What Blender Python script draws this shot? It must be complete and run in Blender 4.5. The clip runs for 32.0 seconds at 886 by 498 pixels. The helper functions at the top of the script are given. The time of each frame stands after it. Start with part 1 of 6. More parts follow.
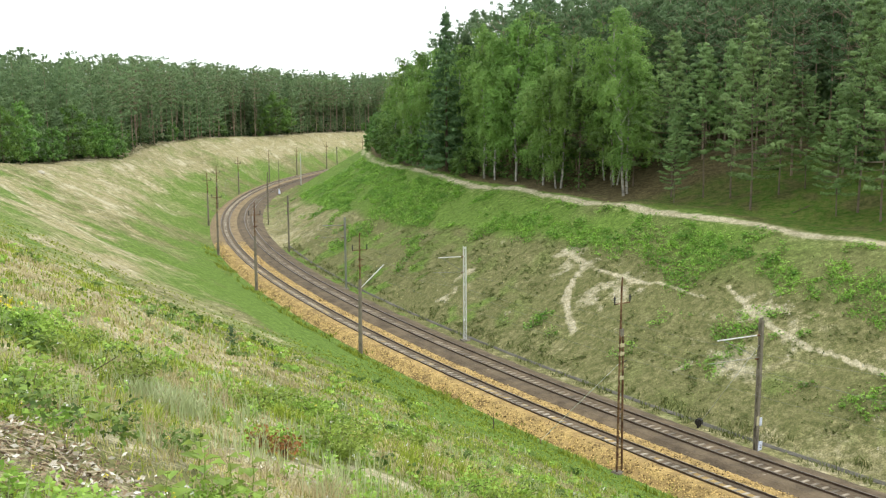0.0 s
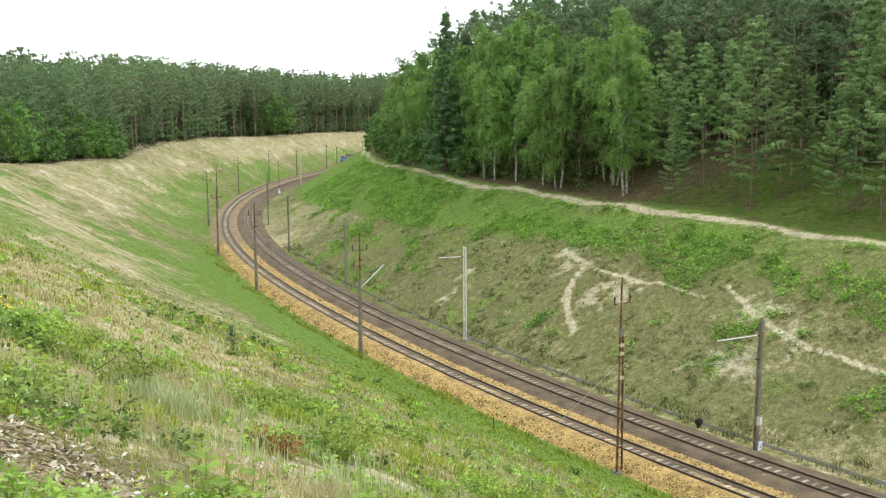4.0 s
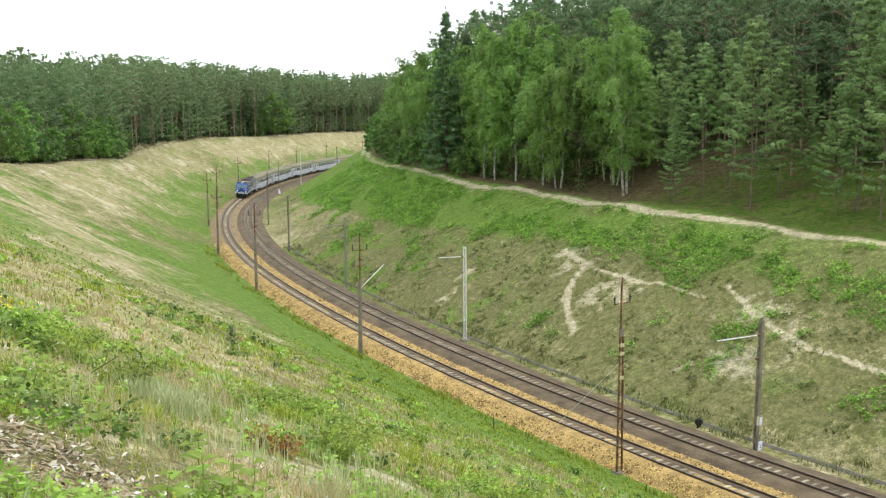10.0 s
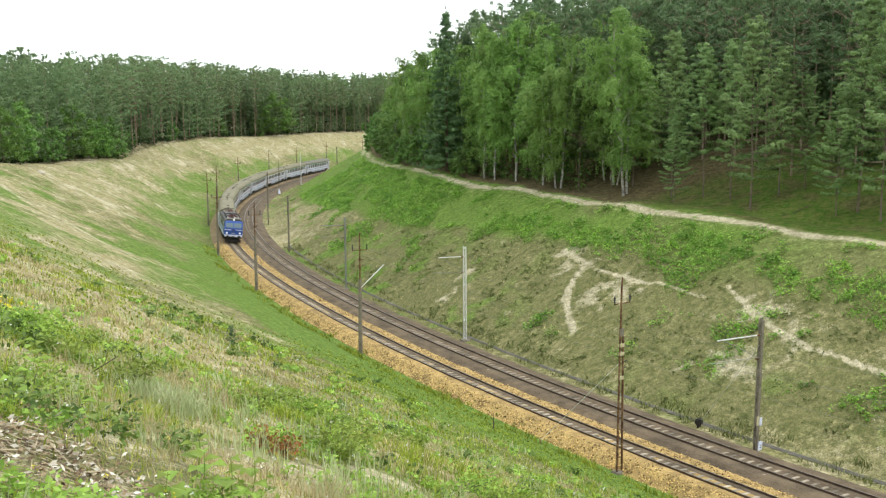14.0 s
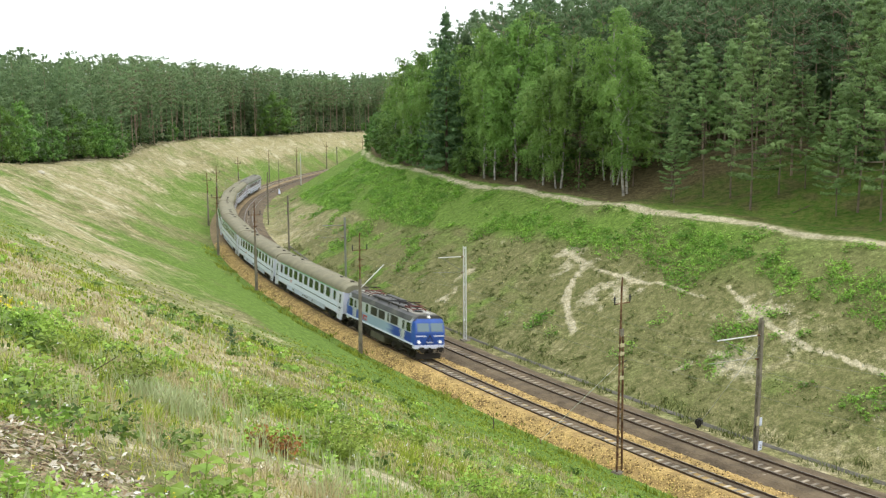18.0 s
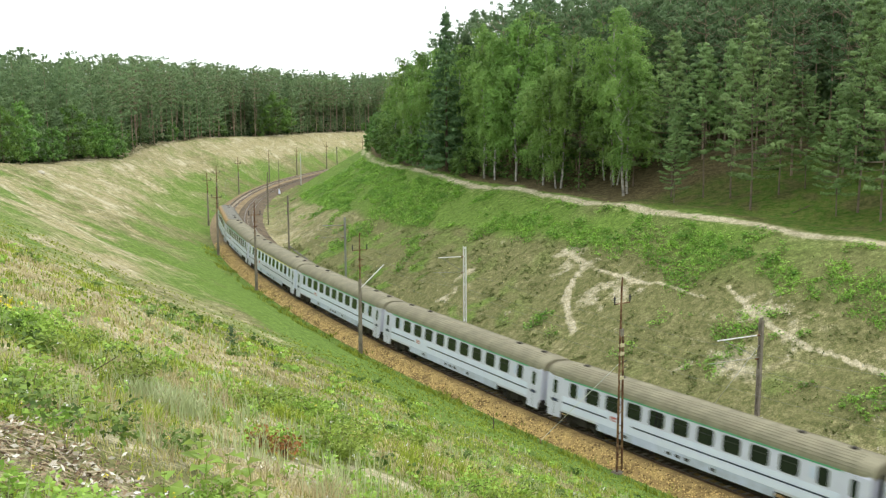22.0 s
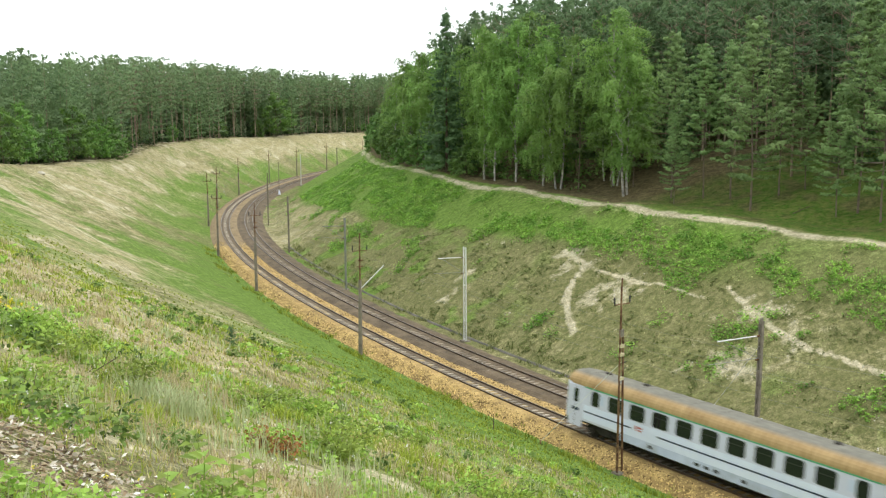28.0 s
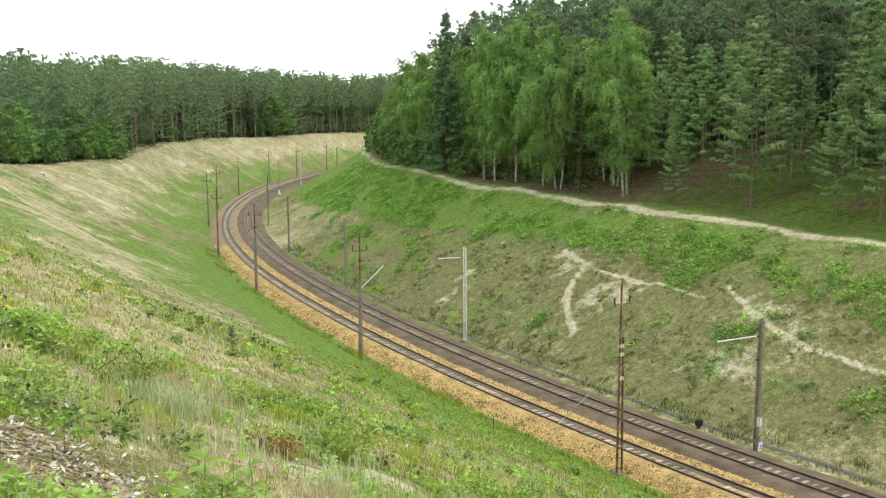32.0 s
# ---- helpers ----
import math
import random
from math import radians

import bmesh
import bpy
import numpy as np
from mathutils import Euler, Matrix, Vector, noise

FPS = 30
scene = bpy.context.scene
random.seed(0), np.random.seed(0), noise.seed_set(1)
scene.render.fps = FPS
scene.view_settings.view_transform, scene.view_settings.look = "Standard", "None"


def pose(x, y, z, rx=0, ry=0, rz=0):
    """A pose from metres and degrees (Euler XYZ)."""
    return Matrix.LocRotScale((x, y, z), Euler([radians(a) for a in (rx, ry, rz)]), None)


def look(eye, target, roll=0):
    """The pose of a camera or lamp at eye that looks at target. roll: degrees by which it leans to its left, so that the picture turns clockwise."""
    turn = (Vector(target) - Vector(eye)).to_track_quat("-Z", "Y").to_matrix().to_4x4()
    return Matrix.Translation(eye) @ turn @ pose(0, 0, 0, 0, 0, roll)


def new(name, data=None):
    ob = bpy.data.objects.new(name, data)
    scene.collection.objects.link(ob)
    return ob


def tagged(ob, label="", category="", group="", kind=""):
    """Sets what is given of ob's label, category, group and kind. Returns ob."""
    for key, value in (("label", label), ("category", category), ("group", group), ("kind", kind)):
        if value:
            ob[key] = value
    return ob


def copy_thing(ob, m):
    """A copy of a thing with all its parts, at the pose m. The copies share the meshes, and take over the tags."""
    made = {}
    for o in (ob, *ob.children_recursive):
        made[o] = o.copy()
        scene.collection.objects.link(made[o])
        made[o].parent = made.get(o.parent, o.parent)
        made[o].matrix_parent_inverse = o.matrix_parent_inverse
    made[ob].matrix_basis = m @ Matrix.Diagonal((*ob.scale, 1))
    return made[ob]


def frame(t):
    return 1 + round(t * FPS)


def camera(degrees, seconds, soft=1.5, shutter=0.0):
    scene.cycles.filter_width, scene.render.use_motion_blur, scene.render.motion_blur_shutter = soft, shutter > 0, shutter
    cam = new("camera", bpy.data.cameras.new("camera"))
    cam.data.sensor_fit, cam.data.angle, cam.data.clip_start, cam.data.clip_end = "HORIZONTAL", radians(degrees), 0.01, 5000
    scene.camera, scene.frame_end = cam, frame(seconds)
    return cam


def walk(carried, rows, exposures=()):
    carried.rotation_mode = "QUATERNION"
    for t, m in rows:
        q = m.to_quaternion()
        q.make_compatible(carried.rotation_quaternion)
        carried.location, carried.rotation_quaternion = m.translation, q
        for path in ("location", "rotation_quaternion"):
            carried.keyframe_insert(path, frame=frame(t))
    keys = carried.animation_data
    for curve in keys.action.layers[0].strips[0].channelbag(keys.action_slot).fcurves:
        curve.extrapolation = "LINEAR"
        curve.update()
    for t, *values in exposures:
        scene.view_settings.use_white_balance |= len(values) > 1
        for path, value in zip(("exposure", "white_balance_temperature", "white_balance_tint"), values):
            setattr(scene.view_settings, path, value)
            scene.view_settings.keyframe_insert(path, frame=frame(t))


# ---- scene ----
# ---- camera: a tripod on the crest of the cutting ----
EYE_Z = 21.204
cam = camera(47.45, 32.0, soft=1.28, shutter=0.5)


def stand(tilt):
    return pose(0, 0, EYE_Z, 90 - 8.056 + tilt, 0, 0) @ pose(0, 0, 0, 0, 0, -0.424)


walk(cam, [(0.0, stand(0)), (22.4, stand(0)), (23.6, stand(0.042)), (32.0, stand(0.042))], exposures=[(0.0, 0.14, 6550, 6.0), (32.0, 0.14, 6550, 6.0)])

# ---- overcast daylight ----
SUN_ELEVATION, SUN_TURN = 60.0, 85.0
world = bpy.data.worlds.new("overcast_sky")
scene.world = world
world.use_nodes = True
wn, wl = world.node_tree.nodes, world.node_tree.links
wn.clear()
sky = wn.new("ShaderNodeTexSky")
sky.sky_type, sky.sun_disc = "NISHITA", False
sky.sun_elevation, sky.sun_rotation = radians(SUN_ELEVATION), radians(SUN_TURN)
sky.dust_density = 4.0
veil = wn.new("ShaderNodeMix")
veil.data_type = "RGBA"
veil.inputs["Factor"].default_value = 0.86
veil.inputs["B"].default_value = (11.5, 11.8, 12.2, 1)
back = wn.new("ShaderNodeBackground")
back.inputs["Strength"].default_value = 0.135
wout = wn.new("ShaderNodeOutputWorld")
wl.new(sky.outputs["Color"], veil.inputs["A"])
wl.new(veil.outputs["Result"], back.inputs["Color"])
wl.new(back.outputs["Background"], wout.inputs["Surface"])
sun_data = bpy.data.lights.new("sun", "SUN")
sun_data.energy, sun_data.angle, sun_data.color = 1.0, radians(30), (1.0, 0.96, 0.9)
sun = new("sun", sun_data)
_e, _a = radians(SUN_ELEVATION), radians(SUN_TURN)
sun.matrix_world = look((60 * math.sin(_a) * math.cos(_e), 60 * math.cos(_a) * math.cos(_e), 60 * math.sin(_e)), (0, 0, 0))

# ---- the line of the track: curvature along the way, rail top at z = 0 ----
STEP = 2.0
WAY = np.arange(-320.0, 700.0 + STEP, STEP)
_bend = np.interp(WAY, [-320, 20, 60, 100, 150, 200, 250, 300, 700], [0.00300, 0.00305, 0.00225, 0.00278, 0.00279, 0.00268, 0.00275, 0.00281, 0.0027])
_turn = np.concatenate([[0], np.cumsum((_bend[1:] + _bend[:-1]) / 2 * STEP)])
_zero = int(320 / STEP)
HEAD = _turn - _turn[_zero] - 0.61981
_x = np.concatenate([[0], np.cumsum((np.sin(HEAD[1:]) + np.sin(HEAD[:-1])) / 2 * STEP)])
_y = np.concatenate([[0], np.cumsum((np.cos(HEAD[1:]) + np.cos(HEAD[:-1])) / 2 * STEP)])
LINE_X, LINE_Y = _x - _x[_zero] + 19.844, _y - _y[_zero] + 48.662
SECOND = 4.38   # centre of the second track, on the inside of the bend


def along(s, off=0.0):
    """The place at s metres along the line, off metres to the inside of the bend, and the heading there."""
    h = np.interp(s, WAY, HEAD)
    return np.interp(s, WAY, LINE_X) + off * np.cos(h), np.interp(s, WAY, LINE_Y) - off * np.sin(h), h


def line_coords(px, py):
    """s and the signed distance to the inside of the bend for arrays of places."""
    px, py = np.asarray(px, float), np.asarray(py, float)
    s_out, o_out = np.empty(px.shape), np.empty(px.shape)
    for a in range(0, len(px), 4000):
        qx, qy = px[a:a + 4000], py[a:a + 4000]
        d = (qx[:, None] - LINE_X[None]) ** 2 + (qy[:, None] - LINE_Y[None]) ** 2
        i = d.argmin(1)
        ex, ey, h = qx - LINE_X[i], qy - LINE_Y[i], HEAD[i]
        s_out[a:a + 4000] = WAY[i] + ex * np.sin(h) + ey * np.cos(h)
        o_out[a:a + 4000] = ex * np.cos(h) - ey * np.sin(h)
    return s_out, o_out


def smin(a, b, k):
    h = np.clip(0.5 + 0.5 * (b - a) / k, 0, 1)
    return b * (1 - h) + a * h - k * h * (1 - h)


def step_up(x, a, b):
    t = np.clip((x - a) / (b - a), 0, 1)
    return t * t * (3 - 2 * t)


_grid = np.random.RandomState(5).rand(64, 64)


def wob(x, y, size, shift=0.0):
    """Smooth value noise, 0 to 1, with lumps of that size."""
    u, v = np.asarray(x) / size + shift + 100, np.asarray(y) / size + shift * 1.7 + 100
    i, j = np.floor(u).astype(int), np.floor(v).astype(int)
    f, g = u - i, v - j
    f, g = f * f * (3 - 2 * f), g * g * (3 - 2 * g)
    q = lambda m, n: _grid[m % 64, n % 64]
    return (q(i, j) * (1 - f) + q(i + 1, j) * f) * (1 - g) + (q(i, j + 1) * (1 - f) + q(i + 1, j + 1) * f) * g


def ground_z(px, py, sl=None):
    px, py = np.asarray(px, float), np.asarray(py, float)
    s, o = line_coords(px, py) if sl is None else sl
    a = -o
    # outer bank, on which the tripod stands
    crest = np.interp(s, [-300, -60, -25, 20, 60, 95, 120, 140, 160, 180, 200, 212, 222, 232, 262, 290, 320, 345, 400, 700], [22, 21, 21, 18.6, 16.6, 15.0, 13.5, 12.2, 11.4, 10.5, 9.7, 9.3, 10.1, 11.2, 11.5, 11.8, 11.3, 10.9, 10.9, 11])
    rise = 0.473 * (a - 4.4)
    outer = smin(rise, crest + 0.004 * np.clip(a - 40, 0, 400), 2.0)
    outer = np.maximum(outer, -0.5)
    # inner bank, with a sandy way along its top and the wooded hill above
    top = np.interp(s, [-300, -20, 16, 40, 90, 136, 184, 300, 700], [10.2, 10.3, 10.6, 11.0, 11.05, 11.3, 12.2, 12.4, 12])
    lip = 10.0 + top / 0.56
    up = 0.56 * (o - 10.0)
    hill = top + 0.25 * np.clip(o - lip - 5, 0, 75) + 0.05 * np.clip(o - lip - 75, 0, 200)
    inner = smin(up, hill, 1.3)
    ditch = -0.5 - 0.4 * np.exp(-((o - 9.2) / 0.7) ** 2)
    inner = np.maximum(inner, ditch)
    z = np.where(o < 1.5, outer, inner)
    away = step_up(np.abs(o - 2.3), 7.5, 14)
    lumps = (wob(px, py, 17) - 0.5) * 0.9 + (wob(px, py, 5.5, 3.3) - 0.5) * 0.4 + (wob(px, py, 1.7, 7.1) - 0.5) * 0.16
    near = step_up(np.hypot(px, py), 1.5, 7)
    return z + lumps * away * (0.25 + 0.75 * near)


def zat(x, y):
    return float(ground_z([x], [y])[0])


# ---- materials ----
def mat(name, rough=0.6, metal=0.0):
    m = bpy.data.materials.new(name)
    m.use_nodes = True
    b = m.node_tree.nodes["Principled BSDF"]
    b.inputs["Roughness"].default_value, b.inputs["Metallic"].default_value = rough, metal
    return m, m.node_tree, b


def nd(t, kind, **values):
    n = t.nodes.new(kind)
    for k, v in values.items():
        n.inputs[k.replace("_", " ")].default_value = v
    return n


def noise_tex(t, scale, detail=4, rough=0.6, vec=None):
    n = nd(t, "ShaderNodeTexNoise", Scale=scale, Detail=detail, Roughness=rough)
    if vec is not None:
        t.links.new(vec, n.inputs["Vector"])
    return n.outputs["Fac"]


def ramp(t, fac, stops):
    r = t.nodes.new("ShaderNodeValToRGB")
    while len(r.color_ramp.elements) < len(stops):
        r.color_ramp.elements.new(0.5)
    for e, (p, col) in zip(r.color_ramp.elements, stops):
        e.position, e.color = p, (*col, 1) if len(col) == 3 else col
    t.links.new(fac, r.inputs["Fac"])
    return r.outputs["Color"]


def mixc(t, fac, a, b, mode="MIX"):
    m = t.nodes.new("ShaderNodeMix")
    m.data_type, m.blend_type = "RGBA", mode
    for key, v in (("Factor", fac), ("A", a), ("B", b)):
        if isinstance(v, (int, float)):
            m.inputs[key].default_value = v
        elif isinstance(v, tuple):
            m.inputs[key].default_value = (*v, 1)
        else:
            t.links.new(v, m.inputs[key])
    return m.outputs["Result"]


def bump(t, b, height, strength=0.4, distance=0.02):
    n = nd(t, "ShaderNodeBump", Strength=strength, Distance=distance)
    t.links.new(height, n.inputs["Height"])
    t.links.new(n.outputs["Normal"], b.inputs["Normal"])


def coords(t):
    return t.nodes.new("ShaderNodeTexCoord").outputs["Object"]


def surface(name, dark, light, scale=4.0, rough=0.6, metal=0.0, grain=40.0, bumped=0.3, dist=0.01, vary=0.0, stain=None):
    """Colour that drifts between two tones at two scales, with fine relief; vary: difference from piece to piece."""
    m, t, b = mat(name, rough, metal)
    v = coords(t)
    big, small = noise_tex(t, scale, 4, 0.6, v), noise_tex(t, grain, 3, 0.6, v)
    both = t.nodes.new("ShaderNodeMath")
    both.operation = "MULTIPLY_ADD"
    t.links.new(small, both.inputs[0])
    both.inputs[1].default_value = 0.5
    t.links.new(big, both.inputs[2])
    col = ramp(t, both.outputs[0], [(0.5, dark), (1.0, light)])
    if stain:
        col = mixc(t, ramp(t, noise_tex(t, scale * 0.6, 6, 0.7, v), [(0.48, (0, 0, 0)), (0.68, (1, 1, 1))]), col, stain)
    if vary:
        info = t.nodes.new("ShaderNodeObjectInfo")
        hsv = t.nodes.new("ShaderNodeHueSaturation")
        span = t.nodes.new("ShaderNodeMapRange")
        span.inputs["To Min"].default_value, span.inputs["To Max"].default_value = 1 - vary, 1 + vary
        t.links.new(info.outputs["Random"], span.inputs["Value"])
        t.links.new(span.outputs[0], hsv.inputs["Value"])
        t.links.new(col, hsv.inputs["Color"])
        col = hsv.outputs["Color"]
    t.links.new(col, b.inputs["Base Color"])
    if bumped:
        bump(t, b, small, bumped, dist)
    return m


def leaf_material(name, dark, light, trans=0.25, size=0.35, spread=0.28, drift=1.0):
    """Foliage: tone by island and by clump, with some light passing through."""
    m, t, b = mat(name, 0.55)
    geo = t.nodes.new("ShaderNodeNewGeometry")
    info = t.nodes.new("ShaderNodeObjectInfo")
    clump = noise_tex(t, size, 3, 0.6, coords(t))
    a = t.nodes.new("ShaderNodeMath")
    a.operation = "MULTIPLY_ADD"
    t.links.new(geo.outputs["Random Per Island"], a.inputs[0])
    a.inputs[1].default_value = spread
    t.links.new(clump, a.inputs[2])
    col = ramp(t, a.outputs[0], [(0.52 - 0.4 * (0.45 - spread), dark), (0.98 - 0.75 * (0.45 - spread), light)])
    hsv = t.nodes.new("ShaderNodeHueSaturation")
    for key, lo, hi in (("Value", 1 - 0.3 * drift, 1 + 0.3 * drift), ("Hue", 0.5 - 0.014 * drift, 0.5 + 0.012 * drift)):
        span = t.nodes.new("ShaderNodeMapRange")
        span.inputs["To Min"].default_value, span.inputs["To Max"].default_value = lo, hi
        t.links.new(info.outputs["Random"], span.inputs["Value"])
        t.links.new(span.outputs[0], hsv.inputs[key])
    t.links.new(col, hsv.inputs["Color"])
    t.links.new(hsv.outputs["Color"], b.inputs["Base Color"])
    b.inputs["Specular IOR Level"].default_value = 0.25
    tr = t.nodes.new("ShaderNodeBsdfTranslucent")
    t.links.new(hsv.outputs["Color"], tr.inputs["Color"])
    mx = nd(t, "ShaderNodeMixShader", Fac=trans)
    t.links.new(b.outputs[0], mx.inputs[1])
    t.links.new(tr.outputs[0], mx.inputs[2])
    t.links.new(mx.outputs[0], t.nodes["Material Output"].inputs["Surface"])
    return m


M = {}
M["rail"] = surface("worn_rail_steel", (0.07, 0.045, 0.03), (0.16, 0.11, 0.08), 3, 0.55, 0.3, 30, 0.2)
M["railhead"] = surface("polished_rail_head", (0.17, 0.155, 0.14), (0.34, 0.325, 0.31), 6, 0.42, 0.6, 60, 0.05)
M["sleeper_pale"] = surface("weathered_concrete_sleeper", (0.17, 0.135, 0.095), (0.58, 0.52, 0.42), 2, 0.9, 0, 40, 0.3, vary=0.45)
M["sleeper_dark"] = surface("soiled_concrete_sleeper", (0.10, 0.075, 0.05), (0.40, 0.34, 0.265), 1.6, 0.9, 0, 40, 0.3, vary=0.55)
M["ballast_new"] = surface("ochre_ballast", (0.11, 0.066, 0.022), (0.62, 0.435, 0.165), 0.7, 0.95, 0, 9, 1.0, 0.05, stain=(0.40, 0.265, 0.10))
# the ochre ballast again, with its fading over distance mixed into the tone
M["ballast_mid"] = surface("distance_faded_ballast", (0.13, 0.092, 0.05), (0.38, 0.28, 0.15), 0.9, 0.95, 0, 9, 1.0, 0.05)
M["ballast_old"] = surface("brown_ballast", (0.055, 0.039, 0.023), (0.21, 0.155, 0.096), 0.6, 0.95, 0, 9, 1.0, 0.06)
M["stone_new"] = leaf_material("ochre_ballast_stone", (0.10, 0.06, 0.02), (0.70, 0.50, 0.20), 0.0, 2.0, 0.8)
M["concrete"] = surface("brown_grey_concrete", (0.115, 0.098, 0.075), (0.29, 0.255, 0.20), 1.5, 0.9, 0, 25, 0.3)
M["dark_concrete"] = surface("dark_wet_concrete", (0.05, 0.047, 0.04), (0.20, 0.185, 0.155), 0.6, 0.9, 0, 15, 0.4)
M["galvanised"] = surface("galvanised_steel", (0.62, 0.62, 0.62), (0.82, 0.82, 0.81), 2, 0.5, 0.1, 25, 0.1)
M["rust"] = surface("rusty_steel", (0.045, 0.02, 0.012), (0.19, 0.085, 0.04), 2, 0.9, 0.2, 30, 0.4, stain=(0.36, 0.25, 0.13))
M["bark"] = surface("brown_bark", (0.045, 0.03, 0.02), (0.16, 0.115, 0.08), 2, 0.95, 0, 14, 0.8, 0.04)
M["pine_bark"] = surface("orange_pine_bark", (0.17, 0.12, 0.085), (0.46, 0.35, 0.26), 1.2, 0.95, 0, 10, 0.8, 0.03)
M["young_bark"] = surface("grey_brown_pine_bark", (0.09, 0.07, 0.055), (0.26, 0.20, 0.15), 1.2, 0.95, 0, 10, 0.8, 0.03)
M["birch_bark"] = surface("birch_bark", (0.22, 0.205, 0.18), (0.58, 0.56, 0.51), 3, 0.8, 0, 8, 0.3, stain=(0.06, 0.05, 0.045))
M["pine"] = leaf_material("pine_needles", (0.075, 0.135, 0.058), (0.175, 0.265, 0.115), 0.38, 0.3, 0.06, 0.5)
# far pines: paler, greyer, low in contrast, with distance haze put into the colour
M["pine_far"] = leaf_material("hazed_pine_needles", (0.135, 0.215, 0.10), (0.25, 0.35, 0.165), 0.42, 0.3, 0.04, 0.4)
M["pine_young"] = leaf_material("young_pine_needles", (0.15, 0.245, 0.088), (0.335, 0.475, 0.19), 0.42, 0.3, 0.06, 0.35)
M["spruce"] = leaf_material("spruce_needles", (0.045, 0.095, 0.036), (0.13, 0.21, 0.08), 0.18, 0.35, 0.12)
M["birch"] = leaf_material("birch_leaves", (0.12, 0.228, 0.048), (0.295, 0.47, 0.122), 0.38, 0.35, 0.08, 0.5)
M["oak"] = leaf_material("broad_leaves", (0.065, 0.14, 0.03), (0.185, 0.32, 0.075), 0.3, 0.35, 0.1, 0.7)
M["oak_light"] = leaf_material("bright_broad_leaves", (0.08, 0.18, 0.033), (0.22, 0.385, 0.085), 0.3, 0.35, 0.12, 0.6)


# ---- mesh helpers ----
def mesh_object(name, verts, faces, material, parent=None, label="", smooth=False):
    me = bpy.data.meshes.new(name)
    me.from_pydata(verts, [], faces)
    me.materials.append(material)
    if smooth:
        me.polygons.foreach_set("use_smooth", [True] * len(me.polygons))
    me.update()
    ob = new(name, me)
    ob.parent = parent
    if label:
        tagged(ob, label)
    return ob


def part(name, bm, material, parent, label="", smooth=False):
    me = bpy.data.meshes.new(name)
    bm.normal_update()
    if smooth:
        for f in bm.faces:
            f.smooth = True
    bm.to_mesh(me)
    bm.free()
    me.materials.append(material)
    ob = new(name, me)
    ob.parent = parent
    if label:
        tagged(ob, label)
    return ob


def again(ob, m, parent=None):
    """The same piece once more, at another place under the same thing."""
    o = ob.copy()
    scene.collection.objects.link(o)
    o.parent = parent or ob.parent
    o.matrix_basis = m
    return o


def box(bm, x0, x1, y0, y1, z0, z1, bevel=0.0, m=None):
    r = bmesh.ops.create_cube(bm, size=1)
    k = Matrix.Translation(((x0 + x1) / 2, (y0 + y1) / 2, (z0 + z1) / 2)) @ Matrix.Diagonal((x1 - x0, y1 - y0, z1 - z0, 1))
    bmesh.ops.transform(bm, matrix=(m or Matrix()) @ k, verts=r["verts"])
    if bevel:
        es = list({e for v in r["verts"] for e in v.link_edges})
        bmesh.ops.bevel(bm, geom=es, offset=bevel, segments=2, affect="EDGES", clamp_overlap=True)
    return bm


def rod(bm, a, b, r0, r1=None, n=8, cap=True):
    a, b = Vector(a), Vector(b)
    q = (b - a).to_track_quat("Z", "Y").to_matrix().to_4x4()
    bmesh.ops.create_cone(bm, cap_ends=cap, segments=n, radius1=r0, radius2=r0 if r1 is None else r1, depth=(b - a).length,
                          matrix=Matrix.Translation((a + b) / 2) @ q)
    return bm


def thing(name, label, category, group="", kind="", m=None):
    ob = tagged(new(name), label, category, group, kind)
    ob.empty_display_size = 0.3
    if m is not None:
        ob.matrix_basis = m
    return ob


# ---- the ground: one sheet out to the horizon ----
def build_ground():
    ang = np.concatenate([np.arange(-180, -32, 3.0), np.arange(-32, 32, 0.27), np.arange(32, 180, 3.0)])
    rad = np.concatenate([[0.0], np.geomspace(0.7, 40, 130), np.arange(40.5, 140, 0.5), np.geomspace(140.5, 450, 95), np.geomspace(470, 4200, 40)])
    a, r = np.meshgrid(np.radians(ang), rad)
    x, y = (r * np.sin(a)).ravel(), (r * np.cos(a)).ravel()
    s, o = line_coords(x, y)
    z = ground_z(x, y, (s, o))
    na, nr = len(ang), len(rad)
    i = np.arange(nr - 1)[:, None] * na + np.arange(na)[None]
    j = np.arange(nr - 1)[:, None] * na + (np.arange(na)[None] + 1) % na
    quads = np.stack([i, j, j + na, i + na], -1).reshape(-1, 4)[:, ::-1]
    me = bpy.data.meshes.new("ground")
    me.from_pydata(np.stack([x, y, z], 1).tolist(), [], quads.tolist())
    me.polygons.foreach_set("use_smooth", np.ones(len(quads), bool))
    tint = ground_kinds(x, y, s, o)
    for key, values in tint.items():
        at = me.attributes.new(key, "FLOAT", "POINT")
        at.data.foreach_set("value", values.astype(np.float32))
    me.materials.append(ground_material())
    return tagged(new("ground", me), "grassy sides of a railway cutting with dry patches and bare sand", "ground", kind="structure")


def trail(s, o, pts, width):
    """1 on a footpath through those (s, o) points, fading over its width."""
    d = np.full(np.shape(s), 1e9)
    for (s0, o0), (s1, o1) in zip(pts[:-1], pts[1:]):
        ux, uy = s1 - s0, o1 - o0
        t = np.clip(((s - s0) * ux + (o - o0) * uy) / (ux * ux + uy * uy), 0, 1)
        d = np.minimum(d, np.hypot(s - s0 - t * ux, o - o0 - t * uy))
    return np.exp(-(d / width) ** 2)


